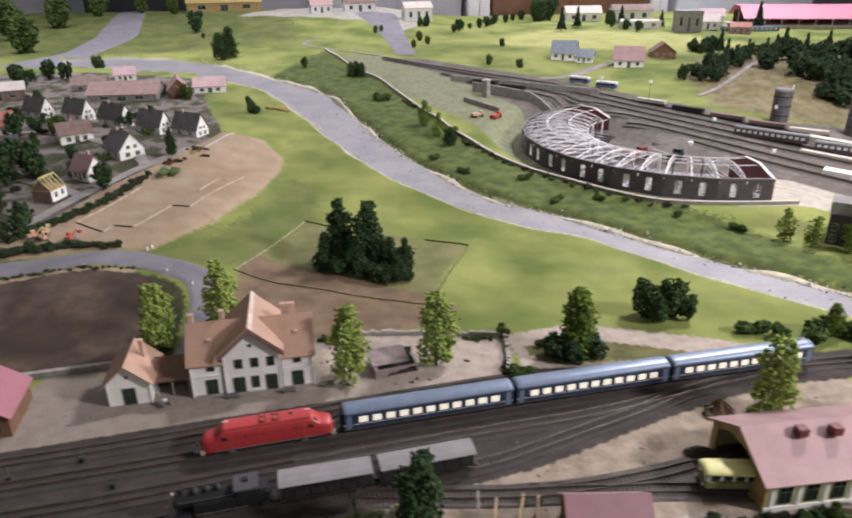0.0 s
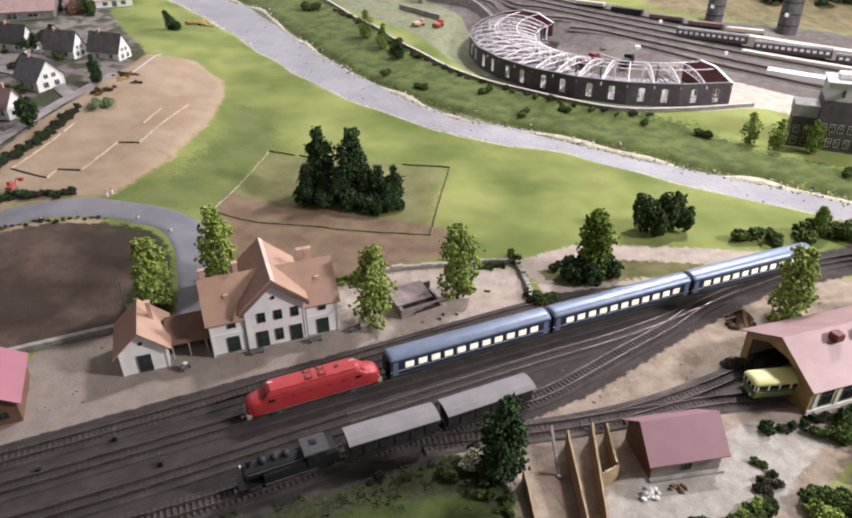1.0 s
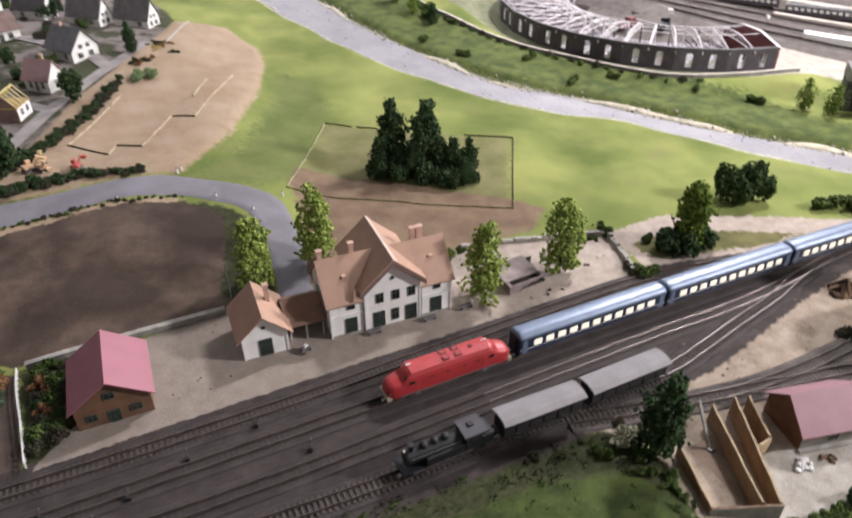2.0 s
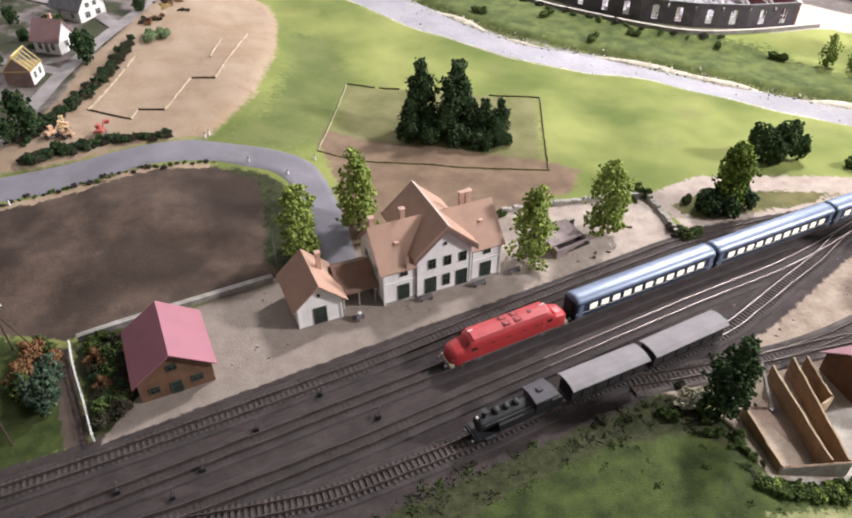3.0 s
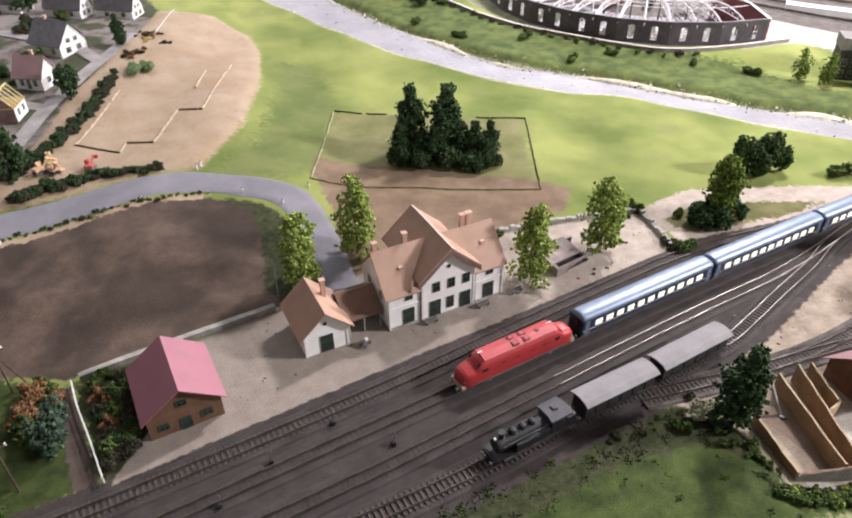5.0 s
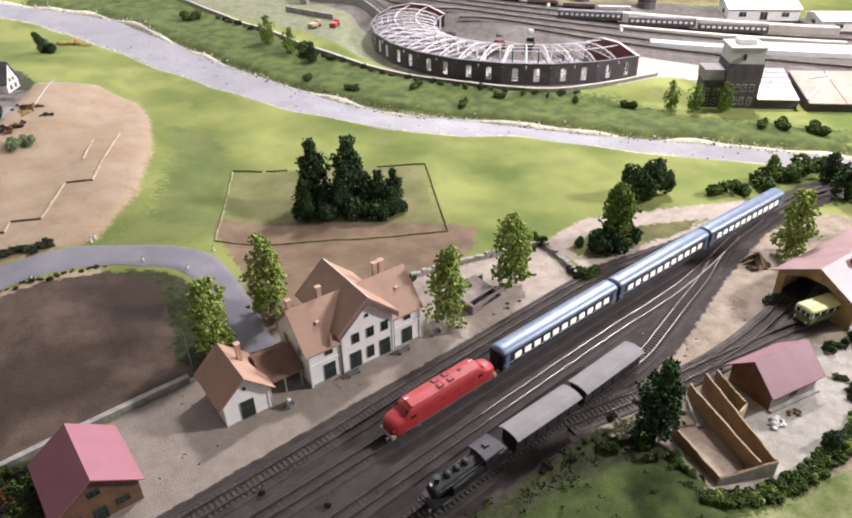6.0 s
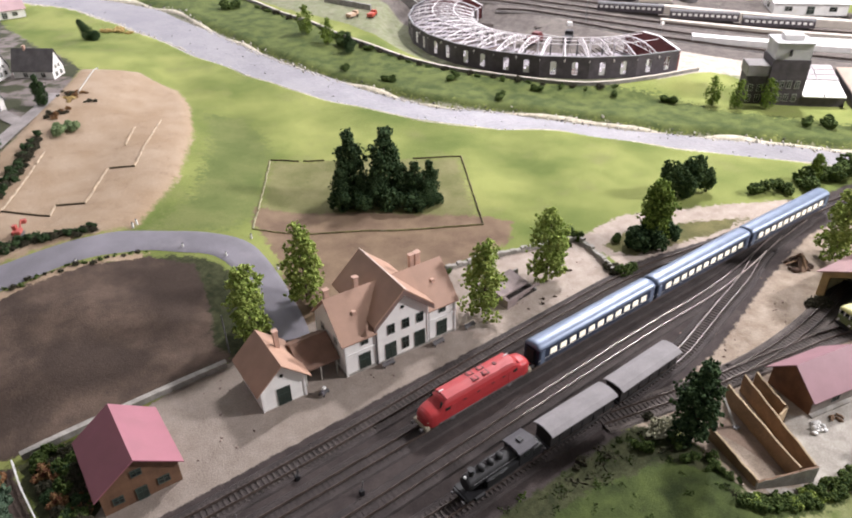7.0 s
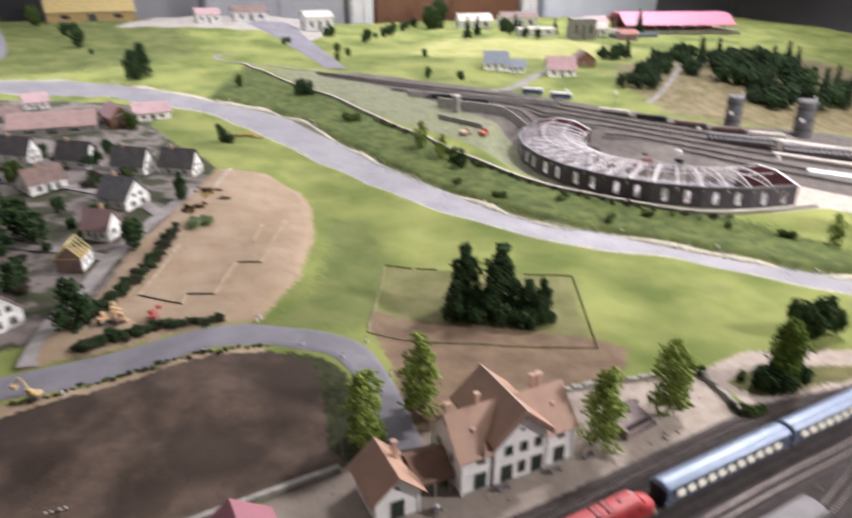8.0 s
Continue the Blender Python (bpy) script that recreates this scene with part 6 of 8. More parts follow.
# trains and platforms in the yard
def yard_coach(m, label, side_mat, roof_mat, L=0.27):
    ob = thing("parked_coach", m, label, "railway coach", "coaches parked in the yard")
    part("body", cube(-L / 2, L / 2, -0.0165, 0.0165, 0.006, 0.034, 0.001), side_mat, ob)
    part("roof", body_shell(L, 0.034, [(-0.5, 0.034), (-0.4, 0.0395), (0, 0.0425), (0.4, 0.0395), (0.5, 0.034)]), roof_mat, ob)
    for y in (-1, 1):
        for k in range(12):
            x = (k - 5.5) * L / 12.5
            part("window", cube(x - 0.0065, x + 0.0065, y * 0.0165 - 0.0006, y * 0.0165 + 0.0006, 0.019, 0.029), WHITE, ob)
    for e in (-1, 1):
        part("bogie", cube(e * L * 0.34 - 0.025, e * L * 0.34 + 0.025, -0.012, 0.012, 0.0, 0.0062), BLACK, ob)
    return ob


for k, x in enumerate((2.03, 2.215, 2.40)):
    yard_coach(on_track(YARD_LINES[2], x, 0.004), "dark green parked coach with pale windows", CHARCOAL, GUN)


def flat_wagon(m, label, load):
    ob = thing("flat_wagon", m, label, "railway wagon", "wagons parked in the yard")
    part("deck", cube(-0.075, 0.075, -0.015, 0.015, 0.006, 0.010), BLACK, ob)
    part("load", cube(-0.070, 0.070, -0.0135, 0.0135, 0.010, 0.024, 0.001), load, ob)
    for e in (-1, 1):
        part("bogie", cube(e * 0.05 - 0.014, e * 0.05 + 0.014, -0.011, 0.011, 0.0, 0.0062), BLACK, ob)


for x, load in ((1.82, CONCRETE), (1.92, WAGONSIDE), (2.02, GREYROOF), (2.12, GREYROOF), (2.22, CONCRETE)):
    flat_wagon(on_track(YARD_LINES[0], x, 0.004), "parked goods wagon with a low load", load)
for x in (1.17, 1.28):
    flat_wagon(on_track(YARD_LINES[3], x, 0.004), "dark parked goods wagon", WAGONSIDE)


def long_slab(name, a, b, w, h, material, label, category):
    a, b = Vector((*a, 0)), Vector((*b, 0))
    d = b - a
    n = 8
    bm = sweep(bmesh.new(), [a + d * i / n for i in range(n + 1)], [(-w / 2, -0.01), (-w / 2, h), (w / 2, h), (w / 2, -0.01)], hz)
    return tagged(part(name, bm, material), label, category)


long_slab("platform_slab", (1.98, 0.90), (2.5, 0.30), 0.05, 0.02, WHITE, "long white platform slab beside the yard tracks", "platform")
long_slab("platform_slab", (2.16, 1.22), (2.75, 0.55), 0.045, 0.03, CONCRETE, "pale platform roof over the far yard tracks", "platform")
long_slab("platform_slab", (2.30, 0.62), (2.75, 0.12), 0.06, 0.022, WHITE, "broad white platform among the yard tracks", "platform")
long_slab("platform_slab", (2.06, 1.12), (2.62, 0.45), 0.03, 0.012, CONCRETE, "pale platform slab between yard tracks", "platform")
long_slab("yard_wall", (1.08, 2.24), (1.42, 1.86), 0.012, 0.045, STONE, "grey retaining wall of the upper yard", "wall")
long_slab("yard_wall", (1.02, 2.47), (1.66, 2.05), 0.010, 0.03, STONE, "grey parapet beside the main line", "wall")


def tower(x, y, h, w):
    ob = thing("signal_tower", pose(x, y, hz(x, y), 0, 0, -50), "small grey stone tower on the viaduct wall", "tower")
    part("shaft", cube(-w / 2, w / 2, -w / 2, w / 2, -0.02, h, 0.001), STONE, ob)
    part("cap", cube(-w * 0.6, w * 0.6, -w * 0.6, w * 0.6, h, h + 0.006, 0.001), CONCRETE, ob)


tower(1.115, 2.12, 0.075, 0.028)


def bus(m, label):
    ob = thing("bus", m, label, "bus", "white and blue buses")
    part("body", cube(-0.055, 0.055, -0.0145, 0.0145, 0.005, 0.022, 0.002), mat("bus_blue", (0.12, 0.15, 0.35), 0.35, 0.1, 60, 400, 0) if "bus_blue" not in bpy.data.materials else bpy.data.materials["bus_blue"], ob)
    part("roof", cube(-0.054, 0.054, -0.014, 0.014, 0.022, 0.035, 0.003), WHITE, ob)
    for y in (-1, 1):
        for k in range(6):
            part("window", cube(-0.047 + k * 0.0162, -0.034 + k * 0.0162, y * 0.0145 - 0.0004, y * 0.0145 + 0.0004, 0.017, 0.027), DARKGLASS, ob)
        for x in (-0.035, 0.035):
            part("wheel", rod(bmesh.new(), (x, y * 0.011, 0.005), (x, y * 0.0148, 0.005), 0.005, seg=14), BLACK, ob)


bus(pose(1.66, 2.29, hz(1.66, 2.29) + 0.004, 0, 0, -48), "white and blue bus parked above the yard")
bus(pose(1.755, 2.17, hz(1.755, 2.17) + 0.004, 0, 0, -48), "white and blue bus parked behind another")


def truck(m, label, paint):
    ob = thing("truck", m, label, "truck")
    part("bed", cube(-0.03, 0.012, -0.012, 0.012, 0.006, 0.018, 0.001), paint, ob)
    part("cab", cube(0.013, 0.03, -0.0115, 0.0115, 0.005, 0.024, 0.002), paint, ob)
    part("windscreen", cube(0.0296, 0.0304, -0.0095, 0.0095, 0.014, 0.021), DARKGLASS, ob)
    for x in (-0.02, 0.02):
        for y in (-1, 1):
            part("wheel", rod(bmesh.new(), (x, y * 0.009, 0.005), (x, y * 0.0125, 0.005), 0.005, seg=12), BLACK, ob)


truck(pose(1.06, 1.76, hz(1.06, 1.76), 0, 0, 40), "red toy truck by the roundhouse", mat("truck_red", (0.45, 0.08, 0.05), 0.5, 0.2))
truck(pose(0.985, 1.79, hz(0.985, 1.79), 0, 0, 25), "pale brown toy truck by the roundhouse", mat("truck_tan", (0.5, 0.35, 0.25), 0.5, 0.2))
long_slab("garden_wall", (0.99, 2.05), (1.1, 1.84), 0.01, 0.022, STONE, "short grey wall beside the roundhouse yard", "wall")


def mast(x, y, h, label, name="lamp_mast", head=True):
    ob = thing(name, pose(x, y, hz(x, y)), label, "lamp mast")
    part("pole", rod(bmesh.new(), (0, 0, -0.004), (0, 0, h), 0.0014, 0.001), GUN, ob)
    if head:
        part("lamp_head", cube(-0.007, 0.007, -0.004, 0.004, h, h + 0.012, 0.001), WHITE, ob, "white lamp head")
    return ob


for x, y, h in ((1.79, 1.80, 0.11), (1.78, 1.27, 0.09), (1.74, 0.86, 0.1), (1.62, 1.95, 0.1)):
    mast(x, y, h, "slim grey yard lamp mast with white head")

# ---- village ----
def gable_openings(w, d, eave, ridge):
    return [("front", w * 0.3, eave * 0.25, w * 0.17, eave * 0.4, "window"), ("front", w * 0.7, eave * 0.25, w * 0.17, eave * 0.4, "window"), ("front", w * 0.36, eave * 1.0, w * 0.13, eave * 0.3, "window"), ("front", w * 0.64, eave * 1.0, w * 0.13, eave * 0.3, "window"),
            ("left", d * 0.25, eave * 0.25, d * 0.10, eave * 0.4, "window"), ("left", d * 0.7, eave * 0.25, d * 0.10, eave * 0.4, "window"), ("right", d * 0.3, eave * 0.25, d * 0.12, eave * 0.4, "window"), ("right", d * 0.65, eave * 0.05, d * 0.12, eave * 0.65, "door")]


def village_house(x, y, turn, label, w=0.085, d=0.13, eave=0.036, ridge=0.098, walls=None, roof=None, group="", along="y", chim=True, over=0.006):
    z = min(hz(x, y), hz(x + 0.05, y), hz(x, y + 0.08)) + 0.002
    return house(pose(x, y, z, 0, 0, turn), label, w, d, eave, ridge, along, walls or PLASTER, roof or DARKROOF, gable_openings(w, d, eave, ridge) if along == "y" else [("front", w * 0.25, eave * 0.25, w * 0.12, eave * 0.45, "window"), ("front", w * 0.5, 0.001, w * 0.12, eave * 0.7, "door"), ("front", w * 0.75, eave * 0.25, w * 0.12, eave * 0.45, "window"), ("right", d * 0.5, eave * 0.3, d * 0.2, eave * 0.4, "window"), ("left", d * 0.5, eave * 0.3, d * 0.2, eave * 0.4, "window")],
                 ((w * 0.5, d * 0.7, ridge + 0.01),) if chim else (), group=group, over=over)


# a row of alike gabled houses: white gables towards the field, dark steep roofs
row = village_house(-0.159, 1.571, 52, "white gabled village house with a steep dark roof", w=0.062, d=0.125, eave=0.030, ridge=0.083, group="row of gabled houses", over=0.004)
for x, y in ((-0.303, 1.647), (-0.47, 1.781), (-0.654, 1.947), (-0.843, 2.055)):
    copy_thing(row, pose(x, y, hz(x, y) + 0.002, 0, 0, 52))

village_house(-0.985, 1.70, 20, "house with a red roof and white walls", 0.15, 0.11, 0.04, 0.085, PLASTER, REDROOF, along="x")
village_house(-0.631, 1.561, 25, "low white house with a rust-brown roof", 0.11, 0.09, 0.035, 0.07, PLASTER, GREYROOF, along="x")
village_house(-0.38, 1.324, 40, "pale house with a grey roof behind a garden", 0.09, 0.11, 0.035, 0.085, PLASTER, GUN)
village_house(-0.497, 1.182, -35, "small house with pale walls and a pinkish red roof", 0.072, 0.062, 0.034, 0.074, PLASTER, OLDPINK, along="x")
village_house(-0.683, 0.755, 32, "white house with a faded pink roof by the road", 0.075, 0.11, 0.04, 0.08, PLASTER, OLDPINK)
village_house(-0.82, 1.419, 15, "white cottage with a dark roof among trees", 0.09, 0.09, 0.034, 0.075, PLASTER, DARKROOF, along="x")
village_house(-0.905, 1.135, 30, "grey cottage with a dark roof", 0.09, 0.1, 0.034, 0.075, PLASTER, DARKROOF)
village_house(-0.745, 2.38, -6, "long barn with a broad red-brown roof", 0.32, 0.17, 0.03, 0.075, STONE, FADEDROOF, along="x", chim=False)
village_house(-1.25, 2.42, 18, "long pale building with a white roof", 0.22, 0.10, 0.045, 0.075, GREYROOF, CONCRETE, along="x", chim=False)
village_house(-0.37, 2.36, 10, "brown barn with a pink tiled roof", 0.085, 0.17, 0.042, 0.085, WOODBROWN, OLDPINK, chim=False)
village_house(-0.27, 2.46, 4, "low outbuilding with a wide pink tiled roof", 0.15, 0.13, 0.03, 0.065, PLASTER, OLDPINK, along="x", chim=False)
village_house(-0.70, 2.78, 10, "cottage with pale walls and a faded red roof", 0.10, 0.08, 0.03, 0.062, PLASTER, OLDPINK, along="x")
village_house(-0.86, 2.58, 10, "low house with a dull red roof", 0.16, 0.09, 0.03, 0.06, STONE, GREYROOF, along="x")


def house_frame(x, y, turn):
    """A house still in building: pale timber roof frame on low walls."""
    ob = thing("unfinished_house", pose(x, y, hz(x, y), 0, 0, turn), "unfinished house with a bare pale timber roof frame", "house")
    part("wall", cube(0, 0.06, 0.003, 0.07, -0.004, 0.030, 0.0008), PLASTER, ob)
    part("gable_wall", extrude_profile(bmesh.new(), [(0, -0.004), (0.06, -0.004), (0.06, 0.033), (0.03, 0.062), (0, 0.033)], "y", 0.0, 0.003), GREYROOF, ob, "weathered brown gable wall")
    part("floor_deck", cube(-0.002, 0.062, -0.002, 0.072, 0.030, 0.033), TAN, ob)
    for k in range(5):
        yy = 0.002 + k * 0.0165
        for sx in (0.0, 0.06):
            part("rafter", rod(bmesh.new(), (sx, yy, 0.033), (0.03, yy, 0.068), 0.0014, seg=5), CREAM, ob)
    part("ridge_beam", cube(0.0288, 0.0312, 0, 0.07, 0.0665, 0.0695), CREAM, ob)
    place = side("right", 0, 0.06, 0, 0.07)
    for u in (0.022, 0.05):
        window(ob, u, 0.009, 0.010, 0.014, place)


house_frame(-0.56, 1.007, -20)


def lane(pts, w, label):
    bm = sweep(bmesh.new(), spline(pts, 0.02), [(-w / 2, 0.0025), (0, 0.004), (w / 2, 0.0025)], hz, closed=False)
    tagged(part("pavement", bm, mat("grey_lane", (0.30, 0.272, 0.262), 0.85, 0.3, 20, 400, 0.0005) if "grey_lane" not in bpy.data.materials else bpy.data.materials["grey_lane"], None, soft=True), label, "lane", kind="structure")


lane([(-0.609, 0.606), (-0.573, 0.761), (-0.507, 0.896), (-0.441, 1.049), (-0.347, 1.201), (-0.252, 1.334), (-0.167, 1.466)], 0.04, "pale grey village lane behind the hedge")
lane([(-0.441, 1.049), (-0.593, 1.163), (-0.763, 1.296), (-1.047, 1.419)], 0.035, "pale grey lane between the gardens")
lane([(-0.29, 1.277), (-0.404, 1.485), (-0.67, 1.692), (-1.073, 1.921)], 0.04, "pale grey lane before the row of houses")


# seams of the lift-out panels in the scenery
def seam(pts, label, w=0.0017, gap=None, lip=None):
    ob = thing("panel_seam", pose(0, 0, 0), label, "panel seam", "seams of lift-out panels")
    rng = random.Random(int(1000 * abs(pts[0][0] + pts[0][1])))
    pieces = []
    for a, b in zip(pts, pts[1:]):
        a, b = Vector((*a, 0)), Vector((*b, 0))
        cuts, s = [], 0.0
        while s < 1:
            e = min(1, s + rng.uniform(0.05, 0.14) / (b - a).length)
            cuts.append((s, e))
            s = e + (rng.uniform(0, 0.012) / (b - a).length if rng.random() < 0.6 else 0)
        pieces += [(a.lerp(b, u), a.lerp(b, v)) for u, v in cuts if v - u > 0.01]
    for a, b in pieces:
        n = max(2, int((b - a).length / 0.012))
        d = (b - a).normalized()
        line = [a + (b - a) * i / n + Vector((-d.y, d.x, 0)) * rng.gauss(0, 0.0008) for i in range(n + 1)]
        part("gap", sweep(bmesh.new(), line, [(-w / 2, -0.003), (-w / 2, 0.0025), (w / 2, 0.0025), (w / 2, -0.003)], hz), gap or SOILDARK, ob)
        part("lip", sweep(bmesh.new(), line, [(w * 0.5, -0.003), (w * 0.6, 0.0035), (w * 1.2, 0.003), (w * 1.5, -0.003)], hz), lip or SEAMLIP, ob)
    return ob


SOILDARK = mat("dark_gap", (0.075, 0.055, 0.03), 0.95, 0.3)
SEAMLIP = mat("worn_flock_edge", (0.22, 0.20, 0.09), 0.95, 0.35, 60, 500, 0.0005, stain=(0.38, 0.33, 0.24))
# west edge catches the light: this is put into the strip's pale colour
seam([(0.040, 0.494), (0.216, 0.826)], "seam of a lift-out meadow panel, painted pale as lit", 0.002, mat("lit_flock", (0.40, 0.38, 0.24), 0.95, 0.3))
seam([(0.216, 0.826), (0.335, 0.757)], "dark seam of a lift-out meadow panel")
seam([(0.535, 0.640), (0.645, 0.578), (0.474, 0.261), (0.040, 0.494)], "dark seam around the lift-out meadow panel")
SANDLIP = mat("sand_edge", (0.50, 0.38, 0.26), 0.95, 0.3, 60, 500, 0.0005)
# light and shade on the steps are put into the strips: pale or dark
SANDLIT = mat("lit_sand_step", (0.52, 0.43, 0.32), 0.95, 0.3)
for a, b in (((-0.392, 0.805), (-0.31, 0.734)), ((-0.292, 0.779), (-0.237, 0.748)), ((-0.157, 0.894), (-0.103, 0.86))):
    seam([a, b], "short step across the sandy field, painted dark as shaded", 0.0028, None, SANDLIP)
for a, b in (((-0.31, 0.734), (-0.292, 0.779)), ((-0.237, 0.748), (-0.157, 0.894)), ((-0.103, 0.86), (0.034, 1.13)), ((-0.392, 0.805), (-0.267, 1.063)), ((-0.092, 0.992), (-0.044, 1.096))):
    seam([a, b], "shallow seam across the sandy field, painted pale as lit", 0.0024, SANDLIT, SANDLIP)


def telegraph_pole(x, y, h, label, braced=False):
    ob = thing("telegraph_pole", pose(x, y, hz(x, y)), label, "telegraph pole", "telegraph poles")
    part("pole", rod(bmesh.new(), (0, 0, -0.004), (0, 0, h), 0.0016, 0.0012), BARK, ob)
    if braced:
        part("brace", rod(bmesh.new(), (0.026, 0.0, -0.004), (0.001, 0, h * 0.85), 0.0014, 0.0011), BARK, ob)
    part("crossarm", cube(-0.014, 0.014, -0.001, 0.001, h - 0.004, h - 0.002), BARK, ob)
    for u in (-0.012, -0.005, 0.005, 0.012):
        part("insulator", rod(bmesh.new(), (u, 0, h - 0.002), (u, 0, h + 0.002), 0.0011, seg=8), WHITE, ob)


telegraph_pole(-0.545, 0.13, 0.085, "braced dark telegraph pole with white insulators", True)
telegraph_pole(-0.54, -0.06, 0.085, "dark telegraph pole with white insulators")
mast(-0.135, 0.165, 0.078, "thin dark pole beside the ploughed field", head=False)


def bench(x, y, turn):
    ob = thing("bench", pose(x, y, 0.001, 0, 0, turn), "small dark bench on the station platform", "bench", "platform benches")
    part("seat", cube(-0.011, 0.011, -0.0025, 0.0025, 0.0045, 0.0055), GUN, ob)
    part("backrest", cube(-0.011, 0.011, 0.0022, 0.003, 0.006, 0.010), GUN, ob)
    for e in (-1, 1):
        part("leg", cube(e * 0.009 - 0.0006, e * 0.009 + 0.0006, -0.002, 0.002, 0.0, 0.0045), BLACK, ob)
    return ob


for x, y, a in ((0.068, -0.016, 2), (0.165, -0.018, 4), (0.235, -0.012, 6)):
    bench(x, y, a)


def trolley(x, y):
    ob = thing("luggage_trolley", pose(x, y, 0.001, 0, 0, 30), "grey luggage trolley with white bundles", "trolley")
    part("deck", cube(-0.008, 0.008, -0.005, 0.005, 0.004, 0.005), GUN, ob)
    for a in (-0.006, 0.006):
        for b in (-0.004, 0.004):
            part("wheel", rod(bmesh.new(), (a, b - 0.0006, 0.002), (a, b + 0.0006, 0.002), 0.002, seg=10), BLACK, ob)
    for k, (a, b) in enumerate(((-0.004, 0), (0.003, 0.001), (0.0, -0.001))):
        part("suitcase", cube(a - 0.003, a + 0.003, b - 0.0028, b + 0.0028, 0.005 + k * 0.0025, 0.009 + k * 0.0025, 0.001), WHITE if k else ASPHALT, ob)


trolley(-0.048, -0.014)


def relay_box(x, y, turn=0):
    ob = thing("relay_box", pose(x, y, hz(x, y), 0, 0, turn), "small dark switch box beside the tracks", "switch box", "switch boxes")
    part("case", cube(-0.003, 0.003, -0.003, 0.003, -0.001, 0.008, 0.0005), BLACK, ob)
    part("lever", rod(bmesh.new(), (0, 0, 0.008), (0.003, 0, 0.024), 0.0007), GUN, ob)
    return ob


for x, y in ((-0.245, -0.165), (-0.42, -0.19), (-0.32, -0.20), (-0.36, -0.225), (-0.15, -0.14), (-0.09, -0.21)):
    relay_box(x, y)
for x, y in ((0.395, -0.02), (0.385, -0.03), (0.42, -0.028), (0.37, 0.03), (0.5, 0.02)):
    rubble(x, y, 0.004, 3, BARK, "few dark stones lying on the pale yard", int(x * 1000), (0.0015, 0.003), "loose_stones")


def marker(x, y):
    ob = thing("guard_stone", pose(x, y, hz(x, y) + 0.001), "small white guard stone beside the road", "guard stone", "roadside stones")
    part("stone", rod(bmesh.new(), (0, 0, -0.003), (0, 0, 0.009), 0.0028, 0.0018, seg=10), WHITE, ob)
    part("cap", rod(bmesh.new(), (0, 0, 0.009), (0, 0, 0.0115), 0.0018, 0.0008, seg=10), GUN, ob)


def digger(x, y, turn, label, paint, lift):
    """A toy digger: tracks, turning body, cab, raised boom, arm and bucket."""
    ob = thing("toy_digger", pose(x, y, hz(x, y) + 0.001, 0, 0, turn), label, "digger", "toy diggers by the road")
    for e in (-1, 1):
        bm = cube(-0.013, 0.013, e * 0.0075 - 0.0025, e * 0.0075 + 0.0025, 0.0, 0.0055, 0.0018)
        part("crawler_track", bm, GUN, ob, "dark crawler track")
    part("turntable", rod(bmesh.new(), (0, 0, 0.005), (0, 0, 0.0075), 0.006, seg=14), GUN, ob)
    part("body", cube(-0.013, 0.008, -0.0085, 0.0085, 0.0075, 0.0145, 0.0012), paint, ob)
    cab = part("cab", cube(-0.002, 0.009, 0.0005, 0.0085, 0.0145, 0.0225, 0.0008), paint, ob)
    part("window", cube(0.0086, 0.0094, 0.0013, 0.0077, 0.016, 0.0215), DARKGLASS, cab)
    knee, tip = Vector((0.022, -0.003, 0.018 + lift)), Vector((0.036, -0.003, 0.014 + lift * 0.4))
    part("boom", rod(bmesh.new(), (0.006, -0.003, 0.011), knee, 0.0022, 0.0018, seg=6), paint, ob)
    part("arm", rod(bmesh.new(), knee, tip, 0.0017, 0.0013, seg=6), paint, ob)
    part("bucket", extrude_profile(bmesh.new(), [(tip.x - 0.004, tip.z - 0.006), (tip.x + 0.004, tip.z - 0.005), (tip.x + 0.005, tip.z + 0.001), (tip.x - 0.003, tip.z + 0.001)], "y", -0.008, 0.002), paint, ob)


DIGYELLOW = mat("digger_yellow", (0.64, 0.48, 0.24), 0.5, 0.2, 60, 400, 0.0001)
DIGORANGE = mat("digger_orange", (0.66, 0.43, 0.27), 0.5, 0.2, 60, 400, 0.0001)
digger(-0.592, 0.494, 150, "yellow toy digger with a raised boom beside the road", DIGYELLOW, 0.022)
digger(-0.468, 0.704, 35, "orange toy digger on the sandy ground", DIGORANGE, 0.008)
digger(-0.44, 0.694, -60, "orange toy digger beside another on the sand", DIGORANGE, 0.012)
digger(-0.444, 0.723, 100, "yellow toy digger working on the sand", DIGYELLOW, 0.006)
digger(-0.374, 0.68, 70, "small red toy digger on the sand", mat("digger_red", (0.45, 0.10, 0.08), 0.5, 0.2, 60, 400, 0.0001), 0.004)

for x, y in ((-0.175, 0.597), (-0.165, 0.606), (0.022, 0.457), (-0.048, 0.406), (-0.298, 0.511), (-0.548, 0.489), (-0.111, 0.472), (0.027, 0.336)):
    marker(x, y)

